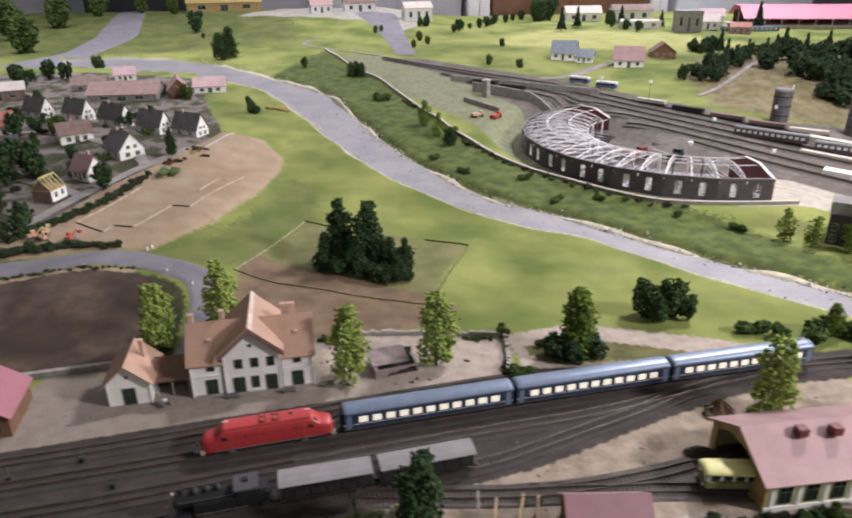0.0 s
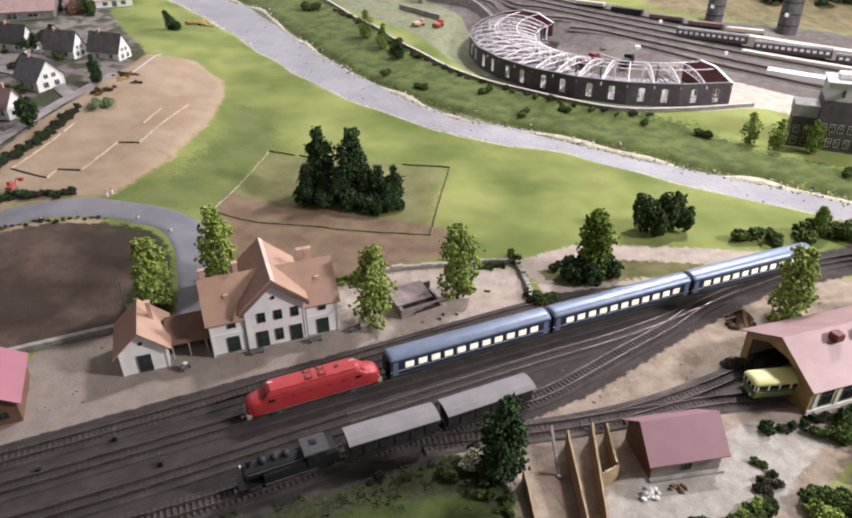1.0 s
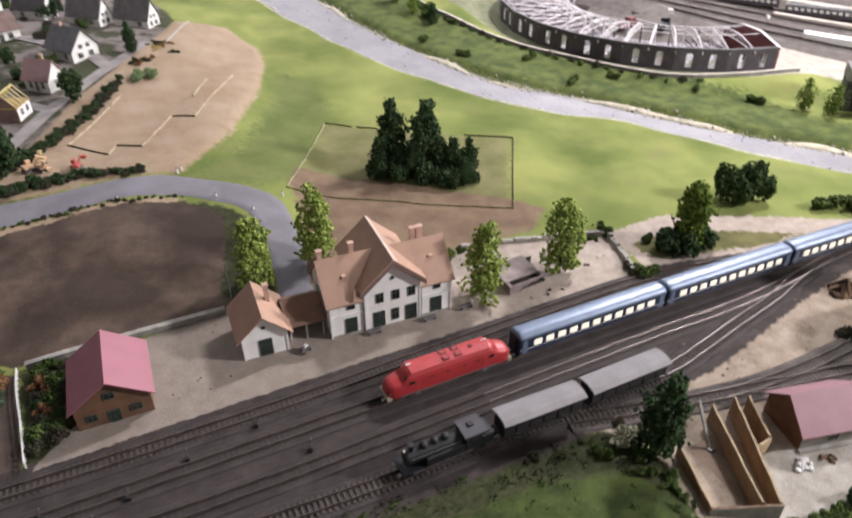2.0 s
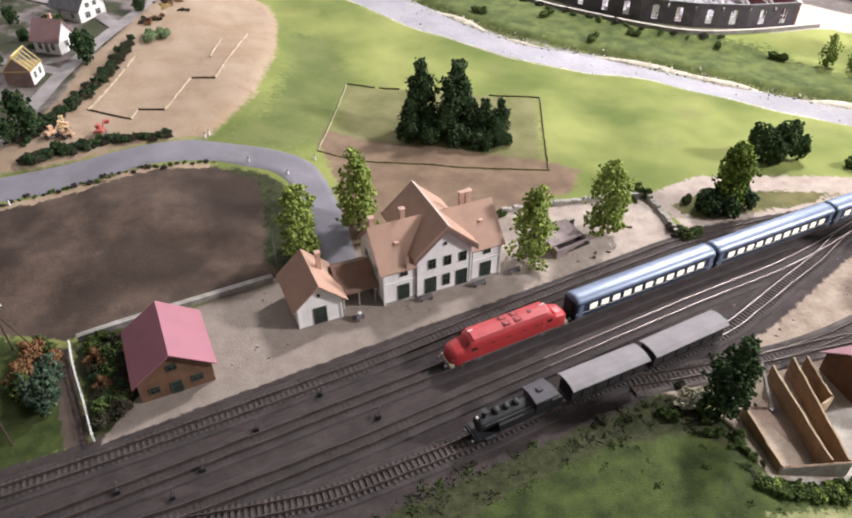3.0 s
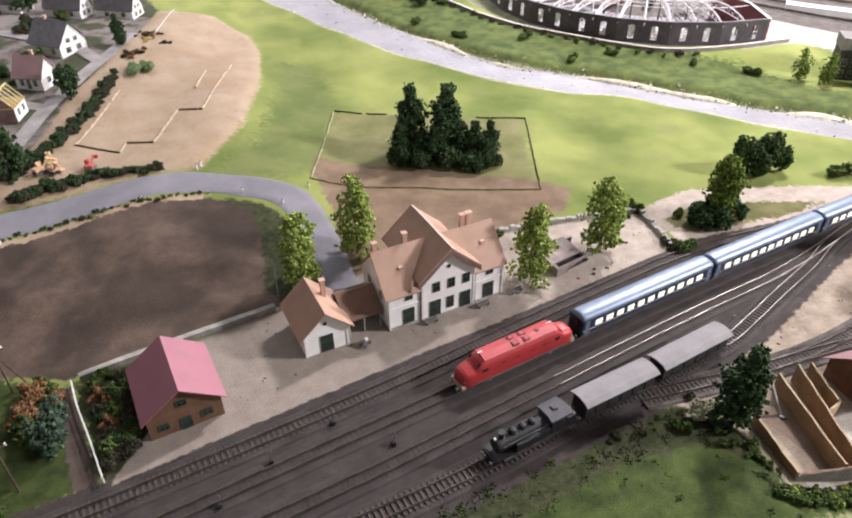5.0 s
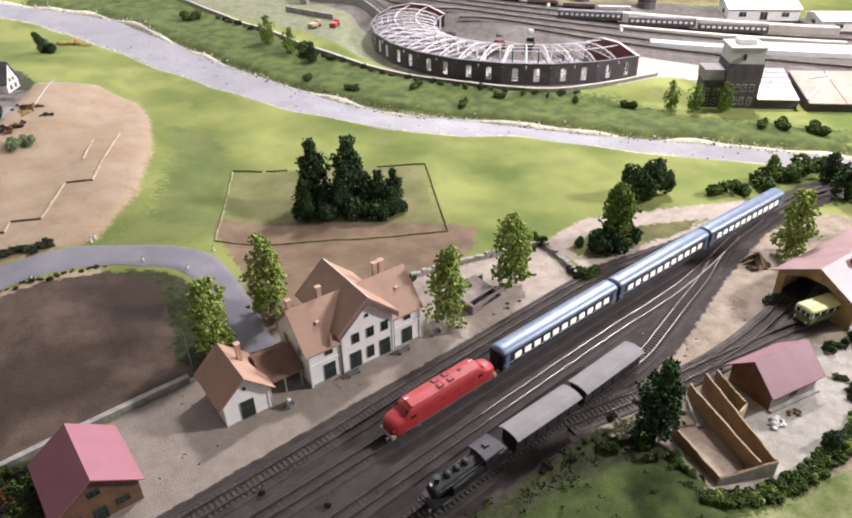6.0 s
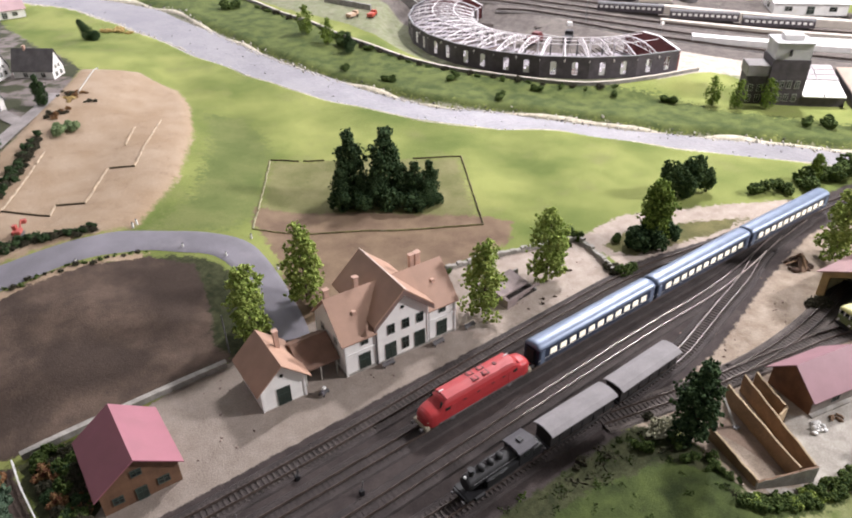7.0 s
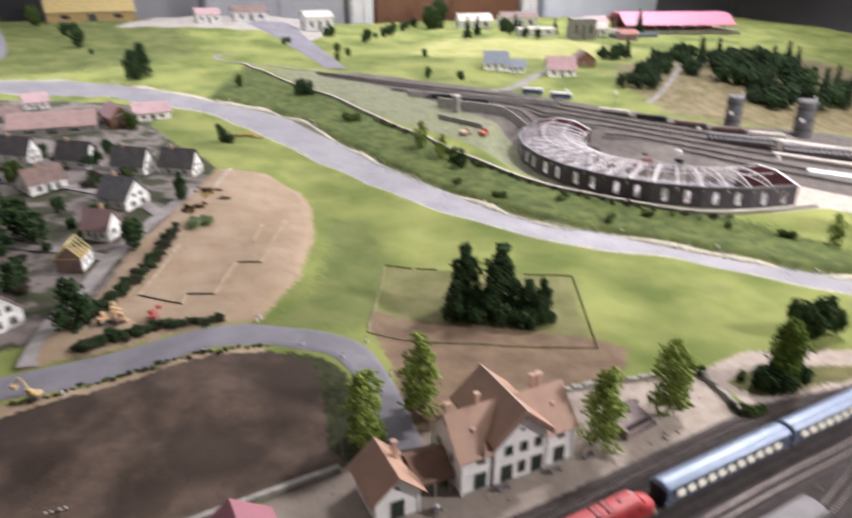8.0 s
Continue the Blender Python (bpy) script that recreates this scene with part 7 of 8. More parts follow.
# ---- far side: houses, works, hill and hall ----
def far_house(x, y, turn, label, w, d, eave, ridge, walls, roof, along="x"):
    return house(pose(x, y, hz(x, y), 0, 0, turn), label, w, d, eave, ridge, along, walls, roof,
                 [("front", w * 0.2, eave * 0.3, w * 0.1, eave * 0.4, "window"), ("front", w * 0.5, 0.001, w * 0.1, eave * 0.7, "door"), ("front", w * 0.8, eave * 0.3, w * 0.1, eave * 0.4, "window"), ("left", d * 0.5, eave * 0.3, d * 0.2, eave * 0.4, "window"), ("right", d * 0.5, eave * 0.3, d * 0.2, eave * 0.4, "window")], over=0.008)


GREYBLUE = mat("grey_blue_roof", (0.24, 0.27, 0.32), 0.6, 0.25)
far_house(1.74, 2.93, -30, "house with a grey-blue roof on the hillside", 0.14, 0.12, 0.045, 0.105, PLASTER, GREYBLUE)
far_house(1.865, 2.86, -30, "low annexe with a grey-blue roof", 0.10, 0.09, 0.035, 0.07, PLASTER, GREYBLUE)
far_house(2.02, 2.66, -25, "pink-roofed house at the top of the lane", 0.16, 0.13, 0.045, 0.11, PLASTER, OLDPINK)
far_house(2.36, 2.87, -20, "timber house with a dark brown gable", 0.14, 0.11, 0.035, 0.085, WOODBROWN, GREYROOF, "y")
far_house(1.12, 4.55, 5, "white far house with small dark windows", 0.22, 0.14, 0.10, 0.14, WHITE, CONCRETE)
far_house(0.68, 5.0, 5, "row of small white far houses", 0.26, 0.12, 0.07, 0.11, WHITE, GREYROOF)
far_house(0.40, 5.05, 5, "pale far house with a brown roof", 0.18, 0.12, 0.065, 0.105, WHITE, OLDPINK)
far_house(-0.64, 5.36, 3, "ochre building at the layout's far edge", 0.62, 0.16, 0.08, 0.16, TAN, mat("ochre_roof", (0.42, 0.32, 0.12), 0.7, 0.25))
far_house(3.03, 3.80, -20, "grey concrete works block with a flat roof", 0.19, 0.14, 0.15, 0.155, STONE, DIMGREY)
far_house(3.28, 3.92, -20, "small pale works building", 0.16, 0.10, 0.06, 0.10, PLASTER, CONCRETE)
far_house(3.42, 4.15, -20, "pale gabled works building near the canopy", 0.20, 0.12, 0.07, 0.12, WHITE, OLDPINK)
far_house(2.55, 4.75, -10, "low pale building at the layout's far edge", 0.30, 0.14, 0.07, 0.12, PLASTER, CONCRETE)
far_house(2.95, 4.7, -10, "long pale hall at the layout's far edge", 0.34, 0.14, 0.09, 0.13, WHITE, GREYROOF)
far_house(3.40, 3.66, -20, "low red-brown works office", 0.14, 0.09, 0.05, 0.075, OLDPINK, REDROOF)
far_house(2.75, 4.1, -15, "pale flat-roofed works shed", 0.3, 0.12, 0.05, 0.06, PLASTER, CONCRETE)
lane([(1.5, 2.42), (1.646, 2.50), (1.887, 2.655), (2.147, 2.82), (2.34, 2.90)], 0.06, "pale lane climbing from the yard to the red-roofed house")
lane([(2.11, 1.92), (2.30, 2.03), (2.47, 2.136), (2.70, 2.31), (2.92, 2.484)], 0.026, "narrow pale path up the wooded hill")
lane([(0.34, 3.66), (0.30, 3.75), (0.36, 3.86), (0.46, 3.84)], 0.03, "hairpin bend of a narrow white road")
lane([(0.34, 3.66), (0.48, 3.5), (0.62, 3.36), (0.80, 3.2)], 0.03, "narrow white road running down to the yard")


def canopy():
    ob = thing("station_canopy", pose(3.74, 4.10, hz(3.9, 4.1), 0, 0, -18), "long bright pink canopy over white platforms", "canopy")
    part("roof", extrude_profile(bmesh.new(), [(-0.16, 0.062), (0, 0.15), (0.16, 0.15), (0.30, 0.075), (0.30, 0.082), (0.16, 0.157), (0, 0.157), (-0.16, 0.069)], "x", 0, 1.0), mat("canopy_pink", (0.62, 0.22, 0.30), 0.5, 0.1), ob)
    for k in range(8):
        for y in (-0.08, 0.2):
            part("column", cube(0.06 + k * 0.125 - 0.005, 0.06 + k * 0.125 + 0.005, y - 0.005, y + 0.005, 0, 0.105), WHITE, ob)
    # dark sheet added to stand for the shade beneath the canopy
    part("back_wall", cube(0.02, 0.98, 0.2, 0.21, 0.0, 0.11), WOODBROWN, ob, "dark brown wall under the roof")
    part("platform", cube(-0.05, 1.05, -0.14, 0.3, -0.02, 0.02), CONCRETE, ob)


canopy()
ob = yard_coach(pose(3.62, 3.76, hz(3.62, 3.76), 0, 0, -16), "blue parked train near the pink canopy", BLUETOP, BLUETOP, 0.42)


def silo(x, y, h, r):
    ob = thing("silo", pose(x, y, hz(x, y)), "dark grey metal silo with pipes and a flat lid", "silo", "silos under the hill")
    part("tank", rod(bmesh.new(), (0, 0, -0.03), (0, 0, h), r, seg=28), GUN, ob, soft=False)
    part("lid", rod(bmesh.new(), (0, 0, h), (0, 0, h + 0.008), r * 1.05, r * 0.9, seg=28), GUN, ob)
    for k in range(3):
        part("hoop", rod(bmesh.new(), (0, 0, h * (0.2 + 0.3 * k)), (0, 0, h * (0.2 + 0.3 * k) + 0.004), r * 1.03, seg=28), BLACK, ob)
    part("pipe", rod(bmesh.new(), (r * 1.1, 0, -0.02), (r * 1.1, 0, h + 0.02), 0.004), SILVER, ob)
    part("lamp", rod(bmesh.new(), (-r, -r * 0.4, h * 0.5), (-r - 0.004, -r * 0.6, h * 0.5), 0.008, seg=10), WHITE, ob)


silo(2.24, 1.50, 0.13, 0.036)
silo(2.42, 1.27, 0.15, 0.04)
far_house(2.58, 0.95, -42, "pale works hall beside the silos", 0.3, 0.16, 0.045, 0.065, PLASTER, WHITE)
far_house(2.75, 0.62, -42, "white flat-roofed works hall", 0.34, 0.18, 0.04, 0.055, WHITE, WHITE)
far_house(2.95, 0.2, -42, "white works hall with a brown roof", 0.3, 0.18, 0.05, 0.09, WHITE, OLDPINK)
far_house(2.35, -0.1, -42, "low brown depot store building", 0.3, 0.14, 0.05, 0.07, GREYROOF, OLDPINK)


# hall around the layout
def panel(name, x0, x1, y0, y1, z0, z1, material, label, category, kind="structure"):
    return tagged(part(name, cube(x0, x1, y0, y1, z0, z1), material), label, category, kind=kind)


# walls and the unseen ceiling are darkened to hold down bounced light
HALLWALL = mat("hall_wall_paint", (0.40, 0.40, 0.41), 0.7, 0.08, 1.5, 60, 0.0005)
HALLFLOOR = mat("hall_floor", (0.22, 0.20, 0.18), 0.5, 0.2, 2, 60, 0.0005)
CEIL = mat("hall_ceiling_paint", (0.22, 0.22, 0.22), 0.8, 0.08, 1.5, 60, 0.0005)
BROWNPANEL = mat("brown_wood_panel", (0.19, 0.085, 0.045), 0.5, 0.25, 3, 40, 0.0004)
panel("wall_north", -4.0, 8.0, 6.6, 6.75, -0.9, 2.9, HALLWALL, "light grey painted hall wall", "wall")
panel("wall_south", -4.0, 8.0, -3.75, -3.6, -0.9, 2.9, HALLWALL, "light grey painted hall wall", "wall")
panel("wall_west", -4.15, -4.0, -3.75, 6.75, -0.9, 2.9, HALLWALL, "light grey painted hall wall", "wall")
panel("wall_east", 8.0, 8.15, -3.75, 6.75, -0.9, 2.9, HALLWALL, "light grey painted hall wall", "wall")
panel("floor", -4.15, 8.15, -3.75, 6.75, -1.0, -0.9, HALLFLOOR, "dull brown hall floor", "floor")
panel("ceiling", -4.15, 8.15, -3.75, 6.75, 2.9, 3.0, CEIL, "grey hall ceiling out of view, darkened to cut bounce", "ceiling")
panel("layout_frame", -2.4, 5.9, -0.80, -0.78, -0.35, 0.02, BROWNPANEL, "dark wooden front board of the model table", "table frame")


def hall_cabinet(x0, x1, y, h, material, label):
    ob = thing("display_cabinet", pose(x0, y, -0.9), label, "cabinet")
    w = x1 - x0
    part("body", cube(0, w, 0, 0.4, 0, h, 0.004), material, ob)
    n = max(2, int(w / 0.7))
    for k in range(n):
        part("door", cube(k * w / n + 0.01, (k + 1) * w / n - 0.01, -0.012, 0.0, 0.08, h - 0.03, 0.003), material, ob)
    part("top", cube(-0.02, w + 0.02, -0.02, 0.42, h, h + 0.03, 0.003), material, ob)


hall_cabinet(2.2, 3.85, 5.85, 1.9, BROWNPANEL, "tall reddish-brown wooden cabinet against the hall wall")
hall_cabinet(1.95, 2.18, 5.85, 2.2, WHITE, "white square column casing in the hall")
hall_cabinet(3.9, 4.1, 5.85, 2.2, WHITE, "white square column casing in the hall")
hall_cabinet(0.6, 1.9, 5.9, 1.55, mat("grey_cabinet", (0.4, 0.4, 0.42), 0.5, 0.15, 4, 60), "grey cabinet against the hall wall")
hall_cabinet(4.2, 5.8, 5.85, 1.9, mat("pale_blue_panel", (0.74, 0.77, 0.81), 0.5, 0.08, 4, 60), "pale blue-grey display panel in the hall")
hall_cabinet(-1.6, -0.68, 5.9, 1.5, BLACK, "black display stand in the hall")

# ---- trees and bushes ----
def crown_mesh(shape, count, size, seed):
    """Many small foam clumps on a shape: shape(rng) gives a point; each clump is a rough little solid."""
    rng = random.Random(seed)
    verts, faces = [], []
    base = [Vector(v) for v in ((1, 0, -0.6), (-0.5, 0.87, -0.6), (-0.5, -0.87, -0.6), (0.5, 0.87, 0.35), (-1, 0, 0.35), (0.5, -0.87, 0.35), (0, 0, 1))]
    tris = [(0, 3, 5), (1, 4, 3), (2, 5, 4), (0, 1, 3), (1, 2, 4), (2, 0, 5), (3, 4, 6), (4, 5, 6), (5, 3, 6), (0, 2, 1)]
    for _ in range(count):
        p = Vector(shape(rng))
        s = size * rng.uniform(0.55, 1.35)
        rot = Euler((rng.uniform(0, 6.3), rng.uniform(0, 6.3), rng.uniform(0, 6.3))).to_matrix()
        k = len(verts)
        for v in base:
            verts.append(p + rot @ Vector((v.x * s * rng.uniform(0.6, 1.3), v.y * s * rng.uniform(0.6, 1.3), v.z * s * rng.uniform(0.4, 1.0))))
        faces += [tuple(k + i for i in f) for f in tris]
    me = bpy.data.meshes.new("crown")
    me.from_pydata(verts, [], faces)
    return me


def column_shape(h, r, tiers, seed, loose=0.5):
    """A tall foam crown: tiers of two or three uneven lobes round the stem, from near the ground to a blunt tip."""
    rg = random.Random(seed)
    blobs = []
    for k in range(tiers):
        s = (k + 0.5) / tiers
        w = r * (0.92 + 0.22 * math.sin(math.pi * s)) * (1.0 - 0.27 * s ** 2) * rg.uniform(0.85, 1.12)
        a0 = rg.uniform(0, 6.28)
        n = 3 if s < 0.75 else 2
        for i in range(n):
            a, off = a0 + i * 2.1 + rg.uniform(-0.4, 0.4), w * loose * rg.uniform(0.7, 1.1) * (1.0 if s < 0.75 else 0.55)
            blobs.append((Vector((math.cos(a) * off, math.sin(a) * off, h * (0.075 + 0.845 * s) + rg.gauss(0, h * 0.014))), w * (rg.uniform(0.5, 0.74) if n > 2 else rg.uniform(0.56, 0.74))))

    def shape(rng):
        c, w = rng.choice(blobs)
        d = Vector((rng.gauss(0, 1), rng.gauss(0, 1), rng.gauss(0, 1))).normalized()
        q = c + Vector((d.x, d.y, d.z * 0.9)) * w * (rng.uniform(0.55, 1.06) if rng.random() < 0.9 else rng.uniform(1.05, 1.4))
        q.z = max(q.z, 0.004)
        return q
    return shape


def bush_shape(w, d, h, seed, lobes=7):
    rg = random.Random(seed)
    blobs = [(Vector((rg.uniform(-0.6, 0.6) * w, rg.uniform(-0.6, 0.6) * d, h * rg.uniform(0.25, 0.62))), rg.uniform(0.35, 0.55)) for _ in range(lobes)]

    def shape(rng):
        c, s = rng.choice(blobs)
        v = Vector((rng.gauss(0, 1), rng.gauss(0, 1), rng.gauss(0, 1))).normalized() * rng.uniform(0.5, 1)
        q = c + Vector((v.x * s * w, v.y * s * d, v.z * s * h * 0.75))
        q.z = max(q.z, 0.001)
        return q
    return shape


def conifer_shape(h, r):
    def shape(rng):
        s = rng.random() ** 1.4
        tier = (s * 7) % 1
        w = r * (1 - s) * (1.08 - 0.4 * tier) * math.sqrt(rng.uniform(0.35, 1))
        a = rng.uniform(0, 6.28)
        return (w * math.cos(a), w * math.sin(a), h * (0.12 + 0.88 * s))
    return shape


def make_tree(name, label, h, me, leaf, trunk_r=0.0028, limbs=4, seed=0, group="", category="tree"):
    ob = thing(name, pose(0, 0, -50), label, category, group)
    rg = random.Random(seed)
    bm = rod(bmesh.new(), (0, 0, -0.005), (0.0015, 0.001, h * 0.5), trunk_r, trunk_r * 0.6, seg=7)
    rod(bm, (0.0015, 0.001, h * 0.48), (0, 0, h * 0.82), trunk_r * 0.6, trunk_r * 0.25, seg=6)
    for k in range(limbs):
        a, z = rg.uniform(0, 6.28), h * rg.uniform(0.22, 0.6)
        rod(bm, (0.001, 0, z), (math.cos(a) * h * 0.13, math.sin(a) * h * 0.13, z + h * 0.12), trunk_r * 0.4, trunk_r * 0.2, seg=5)
    part("trunk", bm, BARK, ob, "brown bark")
    if not me.materials:
        me.materials.append(leaf)
    crown = new("crown", me)
    crown.parent = ob
    return ob


PROTO = {}


def proto(key, name, label, h, shape, count, size, leaf, **kw):
    PROTO[key] = make_tree(name, label, h, crown_mesh(shape, count, size, len(PROTO) + 3), leaf, seed=len(PROTO), **kw)


def put(key, x, y, s=1.0, turn=0.0, label="", lift=0.0):
    ob = PROTO[key]
    z = hz(x, y) + lift
    if ob.location.z < -10:
        ob.scale = (s, s, s)
        ob.matrix_basis = pose(x, y, z, 0, 0, turn) @ Matrix.Diagonal((s, s, s, 1))
        made = ob
    else:
        made = copy_thing(ob, pose(x, y, z, 0, 0, turn))
        made.scale = (s, s, s)
    if label:
        made["label"] = label
    return made


for k in range(3):
    proto("poplar%d" % k, "poplar_tree", "bright spring-green poplar with clumped foam leaves", 0.155, column_shape(0.158, 0.0235, 9, k + 20, 0.92), 1350, 0.0033, LEAF_LIGHT, group="bright green poplars")
proto("sapling", "poplar_tree", "slender open green sapling", 0.13, column_shape(0.135, 0.026, 7, 29, 0.75), 620, 0.0034, LEAF_SPIRE, group="saplings on the river bank", trunk_r=0.002, limbs=7)
for k in range(3):
    proto("dark%d" % k, "broadleaf_tree", "tall dark green tree with dense clumped leaves", 0.15, column_shape(0.15, 0.034, 6, k + 40, 0.7), 2400, 0.0030, LEAF_DARK, group="dark green trees")
proto("slim", "broadleaf_tree", "slender dark green tree with lumpy leaves", 0.155, column_shape(0.155, 0.0235, 8, 47, 0.7), 2300, 0.0029, LEAF_DARK, group="dark green trees")
for k in range(2):
    proto("darkbush%d" % k, "bush", "rounded dark green foam bush", 0.06, bush_shape(0.04, 0.036, 0.068, k + 60, 10), 1200, 0.0037, LEAF_DARK, trunk_r=0.002, group="dark green bushes", category="bush")
for k in range(2):
    proto("midbush%d" % k, "bush", "low ragged mid-green foam bush", 0.02, bush_shape(0.026, 0.02, 0.024, k + 70, 7), 480, 0.0027, LEAF_MID, trunk_r=0.0014, limbs=2, group="low green bushes", category="bush")
proto("tuft", "bush", "low tuft of dark green grass", 0.012, bush_shape(0.03, 0.026, 0.013, 151, 9), 520, 0.0019, LEAF_TUFT, trunk_r=0.001, limbs=2, group="grass tufts", category="grass")
proto("moss", "bush", "bright green mossy bush", 0.02, bush_shape(0.028, 0.024, 0.022, 141, 8), 480, 0.0026, LEAF_LIGHT, trunk_r=0.0014, limbs=2, group="low green bushes", category="bush")
proto("scrub", "bush", "ragged brown-green scrub of the hedge", 0.03, bush_shape(0.03, 0.028, 0.034, 97, 8), 620, 0.0026, LEAF_SCRUB, trunk_r=0.0014, limbs=2, group="scrub in the hedges", category="bush")
proto("spire", "young_tree", "olive-green tree growing from a dark bush", 0.12, column_shape(0.128, 0.025, 7, 48), 2200, 0.0029, LEAF_SPIRE, group="olive-green trees")
proto("grey", "broadleaf_tree", "round blue-green garden tree", 0.07, bush_shape(0.03, 0.028, 0.085, 90, 11), 1100, 0.0032, LEAF_GREY, group="garden trees")
proto("oak", "broadleaf_tree", "dark green village tree with a round crown", 0.09, bush_shape(0.042, 0.04, 0.11, 91, 12), 440, 0.0062, LEAF_DARK, group="village trees")
proto("olive", "broadleaf_tree", "yellow-green village tree with a full crown", 0.09, bush_shape(0.036, 0.034, 0.10, 92, 12), 760, 0.0045, LEAF_MID, group="village trees")
proto("fall", "bush", "orange and red autumn bush", 0.03, bush_shape(0.026, 0.024, 0.03, 93, 8), 420, 0.0027, LEAF_AUTUMN, trunk_r=0.0014, group="autumn bushes", category="bush")
proto("fir", "conifer", "dark conifer with layered branches", 0.15, conifer_shape(0.16, 0.036), 420, 0.0075, LEAF_CONIFER, group="conifers on the hill")
proto("crownwood", "broadleaf_tree", "broad dark tree on the far hill", 0.12, bush_shape(0.055, 0.05, 0.13, 95, 10), 460, 0.0085, LEAF_CONIFER, group="trees on the hill")

for k in range(2):
    proto("wood%d" % k, "broadleaf_tree", "broad open-crowned green tree", 0.08, bush_shape(0.034, 0.032, 0.098, k + 110, 14), 1500, 0.0036, LEAF_WOOD, group="broad trees by the path")
proto("dry", "bush", "straw-yellow dry bush by the water", 0.015, bush_shape(0.03, 0.02, 0.016, 181, 8), 420, 0.0026, leaf_mat("straw_foam", (0.40, 0.26, 0.09), (0.62, 0.50, 0.24)), trunk_r=0.001, limbs=2, group="dry bushes", category="bush")
proto("blossom", "bush", "cream blossoming bush by the coal bays", 0.02, bush_shape(0.022, 0.02, 0.026, 121, 7), 420, 0.0024, LEAF_CREAM, trunk_r=0.0014, limbs=2, category="bush")



def thicket(name, label, category, spots):
    """Growth too dense to tell apart: many small crowns joined into one mesh."""
    verts, faces, index, mats = [], [], [], []
    for key, x, y, s, turn in spots:
        me = next(c for c in PROTO[key].children if c.name.startswith("crown")).data
        if me.materials[0] not in mats:
            mats.append(me.materials[0])
        m = pose(x, y, hz(x, y) - 0.001, 0, 0, turn) @ Matrix.Diagonal((s, s, s, 1))
        # small crowns need fewer clumps: keep one in three or four, each a little larger
        thin = 5 if s < 0.3 else 3 if s < 0.7 else 2
        swell_by, co = 1.0 + 0.16 * thin, [v.co for v in me.vertices]
        clump = [tuple(p.vertices) for p in list(me.polygons)[:10]]
        for c in range(0, len(co) // 7, thin):
            own = co[7 * c:7 * c + 7]
            mid = sum(own, Vector()) / 7
            k = len(verts)
            verts += [m @ (mid + (v - mid) * swell_by) for v in own]
            faces += [tuple(k + i for i in f) for f in clump]
            index += [mats.index(me.materials[0])] * 10
    me = bpy.data.meshes.new(name)
    me.from_pydata(verts, [], faces)
    for mt in mats:
        me.materials.append(mt)
    me.polygons.foreach_set("material_index", index)
    return tagged(new(name, me), label, category, kind="stuff")


# station poplars
put("poplar0", 0.275, 0.002, 1.02, 10)
put("poplar1", 0.440, 0.020, 1.05, 80)
put("poplar2", -0.085, 0.185, 0.96, 75)
put("poplar0", 0.036, 0.222, 1.08, 160)
put("poplar2", 0.955, -0.245, 1.0, 220)
# copse on the lift-out panel
put("slim", 0.300, 0.535, 1.12, 0)
put("slim", 0.365, 0.490, 1.18, 130)
put("dark1", 0.388, 0.460, 0.66, 100)
put("dark2", 0.262, 0.512, 0.62, 120)
put("dark0", 0.330, 0.472, 0.64, 200)
put("dark2", 0.300, 0.490, 0.50, 250)
put("slim", 0.412, 0.438, 0.68, 260)
put("slim", 0.448, 0.430, 0.66, 20)
put("dark0", 0.425, 0.405, 0.46, 80)
for x, y, s in ((0.25, 0.50, 0.8), (0.285, 0.465, 0.7), (0.35, 0.435, 0.85), (0.395, 0.41, 0.8), (0.445, 0.405, 0.55), (0.335, 0.50, 0.9)):
    put("darkbush%d" % (int(x * 1000) % 2), x, y, s, x * 2000)
# dark tree beside the coal bays, with bushes at its foot
put("slim", 0.335, -0.392, 0.97, 140)
for x, y, s in ((0.31, -0.385, 0.9), (0.30, -0.42, 0.8), (0.325, -0.44, 0.8), (0.27, -0.365, 0.9), (0.345, -0.365, 0.7), (0.316, -0.456, 0.55), (0.322, -0.468, 0.4), (0.308, -0.445, 0.4), (0.326, -0.478, 0.3)):
    put("midbush%d" % (int(x * 100) % 2), x, y, s * 0.68, x * 3000)
# trees and bushes right of the yard
put("spire", 0.715, 0.0, 1.2, 0)
for x, y, s in ((0.672, 0.0, 0.85), (0.70, -0.018, 0.8), (0.742, -0.012, 0.85), (0.735, 0.02, 0.8)):
    put("darkbush%d" % (int(x * 1000) % 2), x, y, s, x * 900)
for x, y, s in ((0.910, 0.118, 0.95), (0.968, 0.100, 1.0), (0.935, 0.088, 0.7), (0.998, 0.082, 0.66)):
    put("wood%d" % (int(x * 1000) % 2), x, y, s, x * 900)
put("blossom", 0.312, -0.362, 1.1, 0)
rg = random.Random(61)
spots = [(("midbush0", "moss", "midbush1")[k % 3], 0.228 + 0.075 * rg.random(), 0.152 + rg.gauss(0, 0.008), rg.uniform(0.25, 0.5), rg.uniform(0, 360)) for k in range(16)]
spots += [("midbush1", 0.545 + rg.gauss(0, 0.012), 0.098 + rg.gauss(0, 0.005), rg.uniform(0.2, 0.45), rg.uniform(0, 360)) for k in range(9)]
spots += [("scrub", 0.575 + rg.gauss(0, 0.01), -0.028 + rg.gauss(0, 0.008), rg.uniform(0.25, 0.5), rg.uniform(0, 360)) for k in range(8)]
